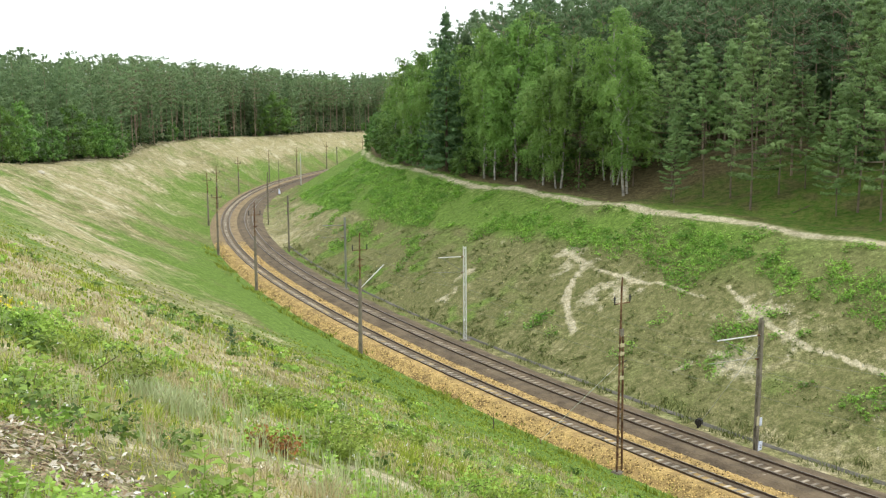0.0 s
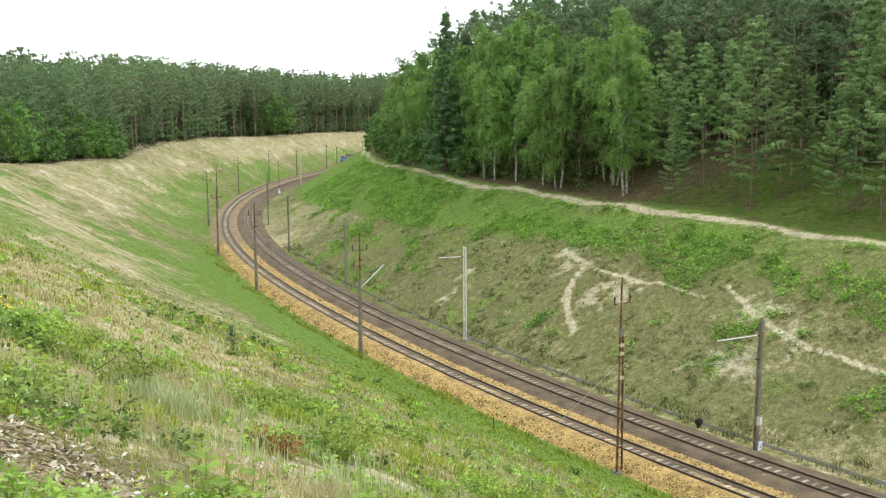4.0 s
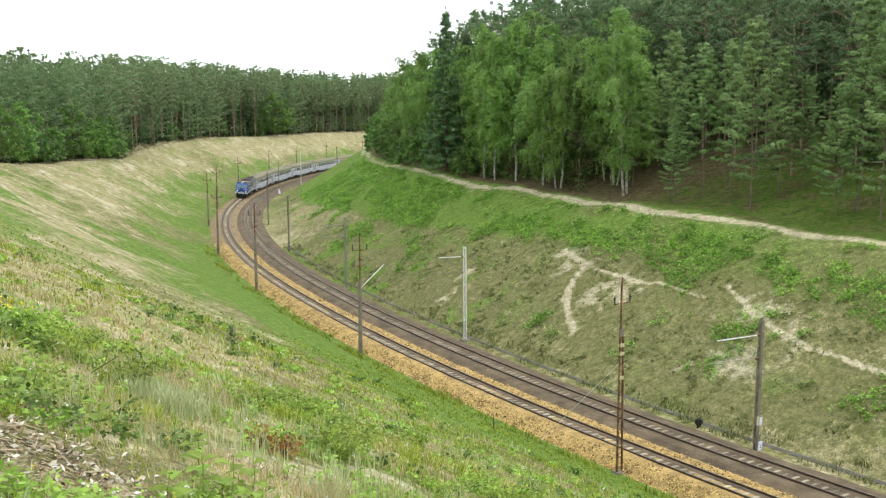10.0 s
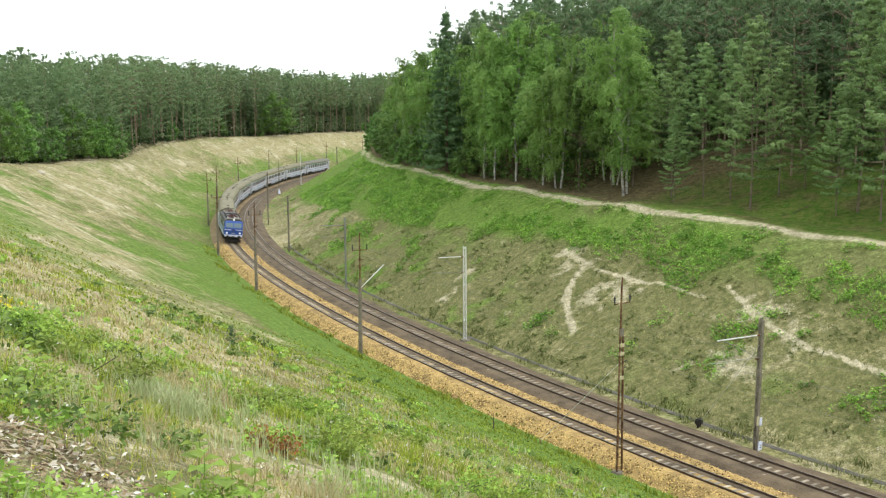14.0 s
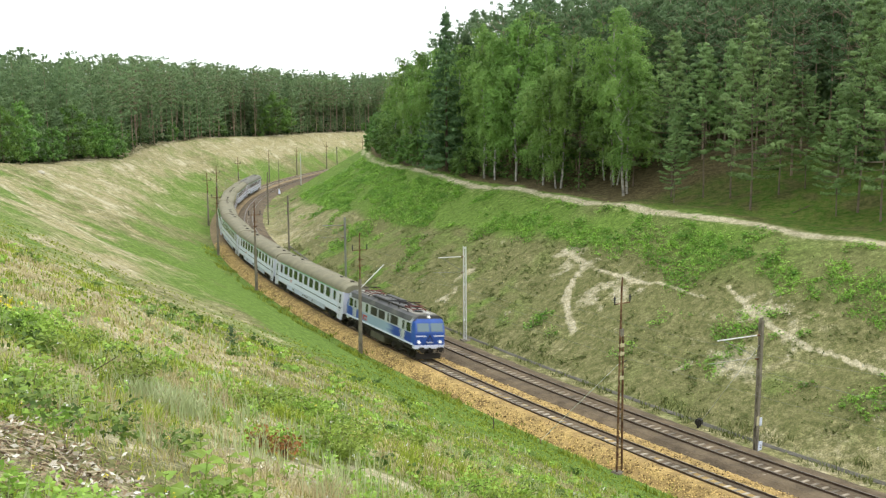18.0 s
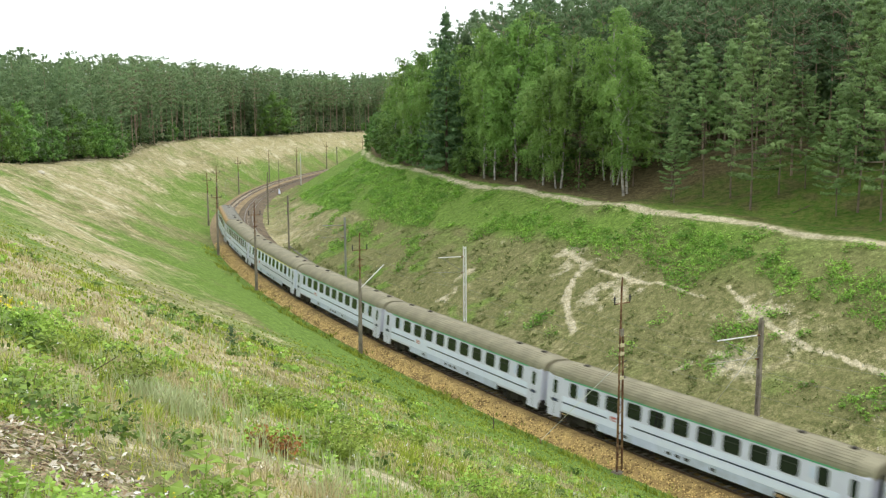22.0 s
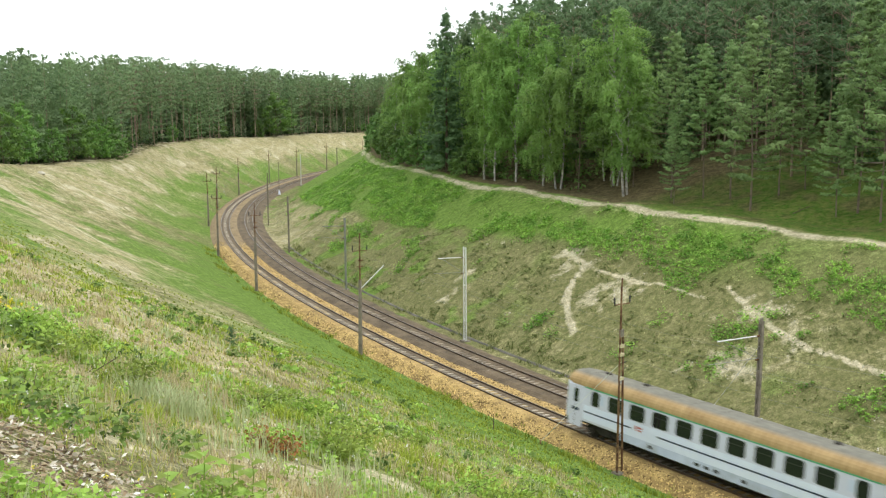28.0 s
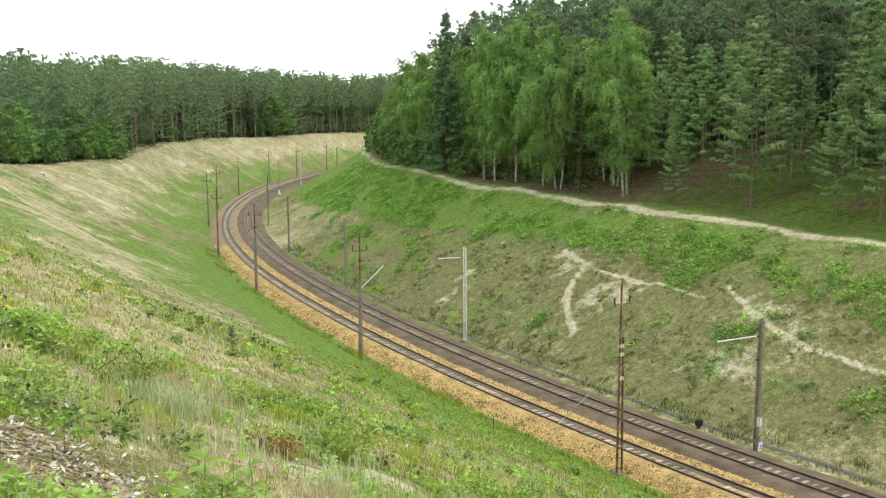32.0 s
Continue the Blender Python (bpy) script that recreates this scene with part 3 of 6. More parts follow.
def glass_material(name, tone, rough=0.06):
    m, t, b = mat(name, rough)
    b.inputs["Base Color"].default_value = (*tone, 1)
    b.inputs["IOR"].default_value = 1.5
    bump(t, b, noise_tex(t, 1.3, 2, 0.5, coords(t)), 0.05, 0.01)
    return m


M["glass"] = glass_material("tinted_window_glass", (0.014, 0.017, 0.018))
# pale base colour stands in for the sky reflected in the windscreens
M["screen"] = glass_material("reflection_pale_glass", (0.16, 0.23, 0.28), 0.03)
_m, _t, _b = mat("lit_headlamp", 0.2)
_b.inputs["Base Color"].default_value = (0.9, 0.9, 0.85, 1)
_b.inputs["Emission Color"].default_value = (1, 0.97, 0.88, 1)
_b.inputs["Emission Strength"].default_value = 0.7
M["lamp"] = _m


def livery_material():
    """Lower band of the locomotive: blue at both ends, pale sky blue between, with thin pale streaks at the change."""
    m, t, b = mat("blue_fading_livery", 0.4)
    v = coords(t)
    sep = t.nodes.new("ShaderNodeSeparateXYZ")
    t.links.new(v, sep.inputs[0])
    streak = nd(t, "ShaderNodeTexNoise", Scale=1.0, Detail=2.0)
    mp = t.nodes.new("ShaderNodeMapping")
    mp.inputs["Scale"].default_value = (0.25, 0.25, 7.0)
    t.links.new(v, mp.inputs["Vector"])
    t.links.new(mp.outputs[0], streak.inputs["Vector"])
    sh = t.nodes.new("ShaderNodeMath")
    sh.operation = "MULTIPLY_ADD"
    t.links.new(streak.outputs["Fac"], sh.inputs[0])
    sh.inputs[1].default_value = 3.0
    t.links.new(sep.outputs["X"], sh.inputs[2])
    span = nd(t, "ShaderNodeMapRange", From_Min=-7.5 + 1.5, From_Max=7.5 + 1.5)
    t.links.new(sh.outputs[0], span.inputs["Value"])
    blue, pale = (0.015, 0.055, 0.34), (0.30, 0.41, 0.55)
    col = ramp(t, span.outputs[0], [(0.0, blue), (0.20, blue), (0.33, pale), (0.62, pale), (0.72, blue), (1.0, blue)])
    t.links.new(col, b.inputs["Base Color"])
    return m


M["livery"] = livery_material()


def hull(bm, profile, x0, x1, ends=True, inset=0.0):
    """A body of that cross-section (y, z) between x0 and x1."""
    rows = []
    n = len(profile)
    xs = [x0, x1] if not inset else [x0, x0 + inset, x1 - inset, x1]
    for x in xs:
        k = 0.955 if inset and x in (x0, x1) else 1.0
        rows.append([bm.verts.new((x, y * k, z if k == 1 else z - 0.05 * max(0, z - 3.2))) for y, z in profile])
    for a, b in zip(rows[:-1], rows[1:]):
        for i in range(n - 1):
            bm.faces.new((a[i], a[i + 1], b[i + 1], b[i]))
        bm.faces.new((a[-1], a[0], b[0], b[-1]))
    if ends:
        bm.faces.new(rows[0][::-1])
        bm.faces.new(rows[-1])
    bmesh.ops.recalc_face_normals(bm, faces=bm.faces[:])
    return bm


def plate(bm, x0, x1, z0, z1, y, thick, corner=0.0, seg=3):
    """An upright plate on a vehicle's side, with rounded corners; its outer face is at y."""
    pts = []
    c = min(corner, (x1 - x0) / 2.01, (z1 - z0) / 2.01)
    if c > 0:
        for cx, cz, a0 in ((x1 - c, z1 - c, 0), (x0 + c, z1 - c, 90), (x0 + c, z0 + c, 180), (x1 - c, z0 + c, 270)):
            for k in range(seg + 1):
                a = radians(a0 + 90 * k / seg)
                pts.append((cx + c * math.cos(a), cz + c * math.sin(a)))
    else:
        pts = [(x1, z1), (x0, z1), (x0, z0), (x1, z0)]
    sgn = 1 if y > 0 else -1
    outer = [bm.verts.new((x, y, z)) for x, z in pts]
    inner = [bm.verts.new((x, y - sgn * thick, z)) for x, z in pts]
    bm.faces.new(outer)
    bm.faces.new(inner[::-1])
    for i in range(len(pts)):
        j = (i + 1) % len(pts)
        bm.faces.new((outer[j], outer[i], inner[i], inner[j]))
    bmesh.ops.recalc_face_normals(bm, faces=bm.faces[:])
    return bm


def add_bogie(v, x, base, radius, name="bogie"):
    bm = bmesh.new()
    for s in (-1, 1):
        box(bm, x - base / 2 - 0.45, x + base / 2 + 0.45, s * 0.98 - 0.07, s * 0.98 + 0.07, 0.50, 0.72, 0.03)
        for dx in (-base / 2, base / 2):
            box(bm, x + dx - 0.2, x + dx + 0.2, s * 1.02 - 0.12, s * 1.02 + 0.12, 0.34, 0.62, 0.03)
            for e in (-0.3, 0.3):
                rod(bm, (x + dx + e, s * 1.02, 0.45), (x + dx + e, s * 1.02, 0.78), 0.09, n=8)
        box(bm, x - 0.5, x + 0.5, s * 1.05 - 0.1, s * 1.05 + 0.1, 0.42, 0.86, 0.04)
    box(bm, x - 0.3, x + 0.3, -0.95, 0.95, 0.45, 0.8)
    b = part(name, bm, M["under"], v, "grimy black bogie")
    for dx in (-base / 2, base / 2):
        bm = bmesh.new()
        for s in (-1, 1):
            rod(bm, (0, s * 0.68, 0), (0, s * 0.82, 0), radius, n=20)
            rod(bm, (0, s * 0.65, 0), (0, s * 0.69, 0), radius + 0.03, n=20)
            rod(bm, (0, s * 0.82, 0), (0, s * 0.86, 0), radius * 0.4, n=10)
        rod(bm, (0, -0.7, 0), (0, 0.7, 0), 0.09, n=8)
        w = part("wheelset", bm, M["under"], b)
        w.matrix_basis = Matrix.Translation((x + dx, 0, radius))
        w["radius"] = radius
    return b


def add_buffers(v, x, sgn):
    for s in (-1, 1):
        bm = bmesh.new()
        rod(bm, (x - sgn * 0.55, s * 0.875, 1.05), (x - sgn * 0.1, s * 0.875, 1.05), 0.11, n=10)
        rod(bm, (x - sgn * 0.1, s * 0.875, 1.05), (x, s * 0.875, 1.05), 0.24, n=14)
        part("buffer", bm, M["under"], v, "black round buffer")
    bm = bmesh.new()
    box(bm, x - sgn * 0.5 - 0.05, x - sgn * 0.5 + 0.05, -0.12, 0.12, 0.75, 1.15, 0.02)
    rod(bm, (x - sgn * 0.45, 0, 1.0), (x - sgn * 0.05, 0, 0.85), 0.04)
    part("coupler", bm, M["under"], v)


COACH_SIDE = [(-1.405, 0.0), (-1.41, 0.6), (-1.41, 1.6), (-1.405, 2.2)]


def coach(kind):
    """An express coach 24.5 m over buffers; travels towards +x."""
    lab = {"green": "lilac-grey and white express coach, green stripe, olive roof", "yellow": "white and lilac first-class coach, yellow stripe, olive roof",
           "ochre": "lilac-grey and white express coach, green stripe, rust-ochre roof"}[kind]
    v = thing("passenger_coach", lab, "railway coach", "coaches of the train")
    upper, lower = (M["white_paint"], M["lilac"]) if kind == "yellow" else (M["lilac"], M["white_paint"])
    stripe = M["yellow_stripe"] if kind == "yellow" else M["green_stripe"]
    roof_m = M["roof_ochre"] if kind == "ochre" else M["roof_olive"]
    e = 11.95
    # shell: the window band down to the belt, then the lower panels
    bm = bmesh.new()
    hull(bm, [(-1.38, 1.0), (-1.405, 1.2), (-1.405, 3.2), (-1.33, 3.42), (1.33, 3.42), (1.405, 3.2), (1.405, 1.2), (1.38, 1.0)], -e, e)
    part("body", bm, upper, v, "painted side walls of the coach")
    arc = [(-1.425, 3.24)] + [(-1.415 * math.cos(radians(a)) ** 0.75, 3.30 + 0.76 * math.sin(radians(a))) for a in range(6, 90, 12)]
    prof = arc + [(-y, z) for y, z in arc[::-1]]
    bm = bmesh.new()
    hull(bm, prof, -e - 0.05, e + 0.05, inset=0.9)
    part("roof", bm, roof_m, v, "grimy rounded roof", smooth=False)
    for x in (-9.9, -6.6, 6.8, 9.9):
        bm = bmesh.new()
        rod(bm, (x, 0.15, 3.95), (x, 0.15, 4.13), 0.26, 0.2, 10)
        part("roof_vent", bm, M["under"], v)
    for y, z in prof[2:-2] if kind != "ochre" else []:
        bm = bmesh.new()
        rod(bm, (-e + 0.9, y, z + 0.004), (e - 0.9, y, z + 0.004), 0.022, n=4)
        part("roof_rib", bm, roof_m, v)
    for x in np.arange(-10.5, 10.6, 2.1 if kind == "ochre" else 5.25):
        bm = bmesh.new()
        a2 = [(y * 1.004, z + 0.008) for y, z in prof[1:-1]]
        for y_z, y_z2 in zip(a2[:-1], a2[1:]):
            rod(bm, (x, *y_z), (x, *y_z2), 0.02, n=4, cap=False)
        part("roof_seam", bm, roof_m, v)
    for s in (-1, 1):
        y = s * 1.418
        bm = bmesh.new()
        plate(bm, -10.35, 10.35, 3.17, 3.255, s * 1.428, 0.03)
        part("class_stripe", bm, stripe, v, "coloured stripe along the roof edge")
        bm = bmesh.new()
        plate(bm, -10.35, 10.35, 1.15, 2.06, y, 0.03)
        part("lower_panel", bm, lower, v)
        for x0, x1 in ((-10.3, -6.1), (-3.9, 10.3)):
            bm = bmesh.new()
            plate(bm, x0 if s < 0 else -x1, x1 if s < 0 else -x0, 1.60, 1.69, s * 1.424, 0.02)
            part("navy_stripe", bm, M["navy"], v, "thin navy line")
        bm = bmesh.new()
        for x0, x1, z0, z1 in ((-5.75, -5.6, 1.58, 1.86), (-5.54, -5.2, 1.74, 1.86), (-5.44, -5.22, 1.58, 1.68)):
            plate(bm, x0, x1, z0, z1, s * 1.424, 0.02)
        part("emblem", bm, M["red_paint"], v, "small red emblem of plain bars")
        # skirt between the bogies
        bm = bmesh.new()
        plate(bm, -6.9, 6.6, 0.66, 1.22, s * 1.405, 0.05)
        part("skirt", bm, M["skirt"], v, "pale blue-grey lower skirt")
        for x in (-4.6, -1.0, -0.3, 0.4, 2.3):
            bm = bmesh.new()
            plate(bm, x, x + 0.34, 0.82, 1.0, s * 1.412, 0.02, 0.04)
            part("skirt_hatch", bm, M["under"], v)
        # windows
        xs = [(-9.35, 0.62)] + [(-7.55 + 1.86 * k, 1.14) for k in range(9)] + [(9.35, 0.62)]
        if kind == "yellow":
            xs = [(-9.35, 0.62)] + [(-7.6 + 1.9 * k, 1.0) for k in range(9)] + [(9.4, 0.62)]
        made = {}
        for x, w in xs:
            if w in made:
                f0, p0, r0 = made[w]
                f1 = again(f0, Matrix.Translation((x, 0, 0)))
                again(p0, Matrix(), f1)
                if r0:
                    again(r0, Matrix(), f1)
                continue
            bm = bmesh.new()
            plate(bm, -w / 2 - 0.045, w / 2 + 0.045, 2.145, 3.075, s * 1.416, 0.02, 0.16)
            f0 = part("window", bm, M["rubber"], v, "rounded coach window")
            f0.matrix_basis = Matrix.Translation((x, 0, 0))
            bm = bmesh.new()
            plate(bm, -w / 2, w / 2, 2.19, 3.03, s * 1.421, 0.012, 0.13)
            p0 = part("pane", bm, M["glass"], f0, "dark tinted glass")
            r0 = None
            if w > 0.8:
                bm = bmesh.new()
                plate(bm, -w / 2 + 0.03, w / 2 - 0.03, 2.74, 2.775, s * 1.427, 0.01)
                r0 = part("window_bar", bm, M["rubber"], f0)
            made[w] = (f0, p0, r0)
        for x in (-8.75, 8.75):
            bm = bmesh.new()
            plate(bm, x - 0.17, x + 0.17, 2.35, 2.95, s * 1.416, 0.015, 0.03)
            part("wall_panel", bm, M["skirt"], v)
        for x in (-11.1, 11.1):
            bm = bmesh.new()
            plate(bm, x - 0.62, x + 0.62, 0.55, 3.2, s * 1.43, 0.10, 0.05)
            d = part("door", bm, upper if kind != "yellow" else M["lilac"], v, "pale folding door down to the step")
            bm = bmesh.new()
            plate(bm, x - 0.2, x + 0.2, 2.1, 2.98, s * 1.437, 0.02, 0.07)
            part("door_window", bm, M["glass"], d)
            bm = bmesh.new()
            plate(bm, x - 0.32, x + 0.32, 1.55, 1.75, s * 1.437, 0.02)
            part("door_sign", bm, M["navy"], d, "small dark notice")
            bm = bmesh.new()
            plate(bm, x - 0.03, x - 0.005, 0.6, 3.15, s * 1.435, 0.02)
            part("door_joint", bm, M["rubber"], d)
    # ends, gangways and gear
    for s in (-1, 1):
        bm = bmesh.new()
        for k in range(4):
            box(bm, min(s * (e + 0.075 * k), s * (e + 0.075 * (k + 1) - 0.02)), max(s * (e + 0.075 * k), s * (e + 0.075 * (k + 1) - 0.02)), -0.62, 0.62, 1.15, 3.4, 0.02)
        part("gangway_bellows", bm, M["rubber"], v, "black rubber gangway bellows")
        bm = bmesh.new()
        box(bm, s * e - 0.03, s * e + 0.03, -1.38, 1.38, 0.7, 1.2)
        part("end_beam", bm, M["under"], v)
        add_buffers(v, s * 12.25, s)
    bm = bmesh.new()
    box(bm, -11.8, 11.8, -1.2, 1.2, 0.85, 1.1)
    part("underframe", bm, M["under"], v)
    for x0, x1 in ((-5.8, -3.6), (-2.6, 0.2), (1.0, 2.8), (4.0, 5.8)):
        bm = bmesh.new()
        box(bm, x0, x1, -1.15, 1.15, 0.42, 0.86, 0.04)
        part("equipment_box", bm, M["under"], v)
    for x in (-8.6, 8.6):
        add_bogie(v, x, 2.5, 0.46)
    return v


def locomotive():
    v = thing("electric_locomotive", "blue and light grey electric locomotive with dark roof", "locomotive")
    e = 7.35
    bm = bmesh.new()
    hull(bm, [(-1.46, 1.36), (-1.47, 1.5), (-1.47, 3.22), (-1.30, 3.58), (1.30, 3.58), (1.47, 3.22), (1.47, 1.5), (1.46, 1.36)], -e + 0.55, e - 0.55)
    part("body", bm, M["loco_grey"], v, "light grey ribbed side walls")
    # cabs with raked fronts
    for s in (-1, 1):
        bm = bmesh.new()
        rows = [(e - 0.55, [(1.47, 1.36), (1.47, 2.35), (1.47, 3.22), (1.28, 3.58)]), (e - 0.05, [(1.40, 1.36), (1.40, 2.35), (1.32, 3.22), (1.12, 3.5)])]
        nose = [e + 0.02, e + 0.06, e - 0.26, e - 0.42]
        a = [bm.verts.new((s * rows[0][0], -y, z)) for y, z in rows[0][1]] + [bm.verts.new((s * rows[0][0], y, z)) for y, z in rows[0][1][::-1]]
        b = [bm.verts.new((s * x, -y, z)) for x, (y, z) in zip(nose, rows[1][1])] + [bm.verts.new((s * x, y, z)) for x, (y, z) in zip(nose[::-1], rows[1][1][::-1])]
        for i in range(7):
            bm.faces.new((a[i], a[i + 1], b[i + 1], b[i]))
        bm.faces.new((b[0], b[1], b[6], b[7]))
        bm.faces.new((b[1], b[2], b[5], b[6]))
        bm.faces.new((b[2], b[3], b[4], b[5]))
        bm.faces.new((a[7], a[0], b[0], b[7]))
        bmesh.ops.recalc_face_normals(bm, faces=bm.faces[:])
        cab = part("cab", bm, M["blue_paint"], v, "bright blue cab with two windscreens")
        tilt = math.atan2(0.32, 0.87)
        for k in (-1, 1):
            bm = bmesh.new()
            fm = Matrix.Translation((s * (e - 0.085), k * 0.63, 2.82)) @ Matrix.Rotation(-s * tilt, 4, "Y")
            box(bm, -0.02, 0.02, -0.57, 0.57, -0.36, 0.36, 0.015, fm)
            part("windscreen", bm, M["screen"], cab, "greenish windscreen, pale reflection painted into the glass")
            bm = bmesh.new()
            fm = Matrix.Translation((s * (e + 0.07), k * 0.85, 2.12))
            box(bm, -0.02, 0.02, -0.48, 0.48, -0.05, 0.05, 0.01, fm)
            part("front_stripe", bm, M["white_paint"], cab)
            bm = bmesh.new()
            rod(bm, (s * (e - 0.02), k * 1.0, 1.62), (s * (e + 0.10), k * 1.0, 1.62), 0.17, 0.15, 14)
            hl = part("headlight", bm, M["white_paint"], cab, "round headlight, lit")
            bm = bmesh.new()
            rod(bm, (s * (e + 0.09), k * 1.0, 1.62), (s * (e + 0.12), k * 1.0, 1.62), 0.095, n=14)
            part("lens", bm, M["lamp"] if s > 0 else M["red_paint"], hl)
            # cab side window and door
            bm = bmesh.new()
            x0, x1 = sorted((s * (e - 1.55), s * (e - 0.72)))
            plate(bm, x0, x1, 2.35, 3.08, k * 1.482, 0.02, 0.08)
            part("cab_window", bm, M["glass"], v)
            x0, x1 = sorted((s * (e - 2.45), s * (e - 1.82)))
            bm = bmesh.new()
            plate(bm, x0, x1, 1.5, 3.2, k * 1.485, 0.02, 0.05)
            d = part("cab_door", bm, M["loco_grey"], v)
            bm = bmesh.new()
            plate(bm, x0 + 0.12, x1 - 0.12, 2.35, 3.08, k * 1.491, 0.02, 0.06)
            part("door_window", bm, M["glass"], d)
            for h in (x0 - 0.06, x1 + 0.06):
                bm = bmesh.new()
                rod(bm, (h, k * 1.53, 1.15), (h, k * 1.53, 2.3), 0.02, n=6)
                part("handrail", bm, M["galvanised"], d, "pale handrail")
            bm = bmesh.new()
            box(bm, x0 + 0.05, x1 - 0.05, min(k * 1.25, k * 1.5), max(k * 1.25, k * 1.5), 0.55, 0.6)
            box(bm, x0 + 0.05, x0 + 0.1, k * 1.42 - 0.03, k * 1.42 + 0.03, 0.55, 1.15)
            box(bm, x1 - 0.1, x1 - 0.05, k * 1.42 - 0.03, k * 1.42 + 0.03, 0.55, 1.15)
            part("cab_step", bm, M["under"], v)
        bm = bmesh.new()
        box(bm, s * (e + 0.075) - 0.02, s * (e + 0.075) + 0.02, -0.3, 0.3, 1.52, 1.64, 0.01)
        part("number_plate", bm, M["loco_grey"], cab, "pale plain plate")
        bm = bmesh.new()
        for q in (-1, 1):
            box(bm, s * (e + 0.08) - 0.02, s * (e + 0.08) + 0.02, -0.05, 0.05, -0.28, 0.28, 0.01, Matrix.Translation((0, q * 0.13, 1.95)) @ Matrix.Rotation(q * 0.5, 4, "X"))
        part("front_emblem", bm, M["navy"], cab, "dark angled emblem")
        bm = bmesh.new()
        rod(bm, (s * (e - 0.75), 0, 3.66), (s * (e - 0.42), 0, 3.66), 0.19, 0.16, 14)
        tl = part("top_headlight", bm, M["roof_dark"], v)
        bm = bmesh.new()
        rod(bm, (s * (e - 0.43), 0, 3.66), (s * (e - 0.40), 0, 3.66), 0.13, n=14)
        part("lens", bm, M["lamp"] if s > 0 else M["screen"], tl)
        # buffer beam, plough, cables
        bm = bmesh.new()
        x0, x1 = sorted((s * (e - 0.35), s * (e + 0.05)))
        box(bm, x0, x1, -1.40, 1.40, 1.02, 1.40, 0.06)
        part("buffer_beam", bm, M["white_paint"], v, "pale grey buffer beam")
        bm = bmesh.new()
        box(bm, s * (e + 0.0) - 0.05, s * (e + 0.0) + 0.05, -1.2, 1.2, 0.16, 0.66, 0.03, Matrix())
        for k in (-0.9, 0.9):
            box(bm, s * (e - 0.15) - 0.06, s * (e - 0.15) + 0.06, k - 0.06, k + 0.06, 0.5, 0.95)
        part("snow_plough", bm, M["under"], v, "black guard plate")
        for k in (-0.55, -0.35, 0.35, 0.55):
            bm = bmesh.new()
            rod(bm, (s * (e + 0.08), k, 1.0), (s * (e + 0.18), k, 0.74), 0.025)
            rod(bm, (s * (e + 0.18), k, 0.76), (s * (e + 0.08), k, 0.5), 0.025)
            part("brake_hose", bm, M["under"], v)
        add_buffers(v, s * 7.96, s)
    for s in (-1, 1):
        bm = bmesh.new()
        plate(bm, -e + 0.5, e - 0.5, 1.46, 2.28, s * 1.478, 0.02)
        part("livery_band", bm, M["livery"], v, "blue ends fading to pale blue in the middle")
        bm = bmesh.new()
        plate(bm, -e + 0.1, e - 0.1, 1.32, 1.48, s * 1.50, 0.06)
        part("sill", bm, M["white_paint"], v, "white line along the sill")
        bm = bmesh.new()
        for x0, x1, z0, z1 in ((-3.3, -3.05, 1.62, 2.08), (-3.0, -2.35, 1.9, 2.08), (-2.85, -2.4, 1.62, 1.78)):
            plate(bm, x0, x1, z0, z1, s * 1.484, 0.02)
        part("emblem", bm, M["red_paint"], v, "red emblem of plain bars")
        for x0, x1, m in ((-5.2, -4.85, "glass"), (-2.75, -2.3, "glass"), (-1.65, -0.25, "grille"), (0.05, 1.4, "grille"), (1.95, 2.3, "glass"), (2.6, 4.1, "grille")):
            bm = bmesh.new()
            plate(bm, x0, x1, 2.38, 3.12, s * 1.48, 0.02, 0.05)
            w = part("side_grille" if m == "grille" else "side_window", bm, M[m], v)
            if m == "grille":
                for z in np.arange(2.44, 3.1, 0.09):
                    bm = bmesh.new()
                    plate(bm, x0 + 0.04, x1 - 0.04, z, z + 0.03, s * 1.488, 0.012)
                    part("slat", bm, M["grille"], w)
    # roof
    bm = bmesh.new()
    hull(bm, [(-1.49, 3.20), (-1.33, 3.62), (-0.95, 3.80), (0.95, 3.80), (1.33, 3.62), (1.49, 3.20)], -e + 0.42, e - 0.42, inset=0.7)
    part("roof", bm, M["roof_dark"], v, "dark grey roof with worn paler top")
    for x0, x1 in ((-6.6, -2.9), (2.9, 6.6)):
        bm = bmesh.new()
        box(bm, x0, x1, -0.98, 0.98, 3.79, 3.815, 0.01)
        part("roof_deck", bm, M["roof_pale"], v, "dusty pale grey roof plate")
    for x0, x1, y0, y1, z1 in ((-2.6, 0.6, -0.95, -0.35, 4.05), (-2.6, 0.6, 0.35, 0.95, 4.05), (1.0, 3.6, -0.85, -0.45, 3.98), (1.0, 3.6, 0.45, 0.85, 3.98), (-1.8, 0.2, -0.3, 0.3, 3.98), (5.0, 5.6, -0.5, 0.1, 3.95)):
        bm = bmesh.new()
        box(bm, x0, x1, y0, y1, 3.78, z1, 0.05)
        part("roof_box", bm, M["roof_dark"], v, "grey roof equipment box")
    for y in (-1.05, 0.0, 1.05):
        bm = bmesh.new()
        rod(bm, (-5.6, y, 3.96), (5.2, y, 3.98), 0.03, n=6)
        for x in (-5.4, -3.2, -1.0, 1.2, 3.2, 5.0):
            rod(bm, (x, y, 3.66), (x, y, 3.97), 0.07, 0.045, 7)
        part("bus_bar", bm, M["under"], v, "dark roof conductor on insulators")
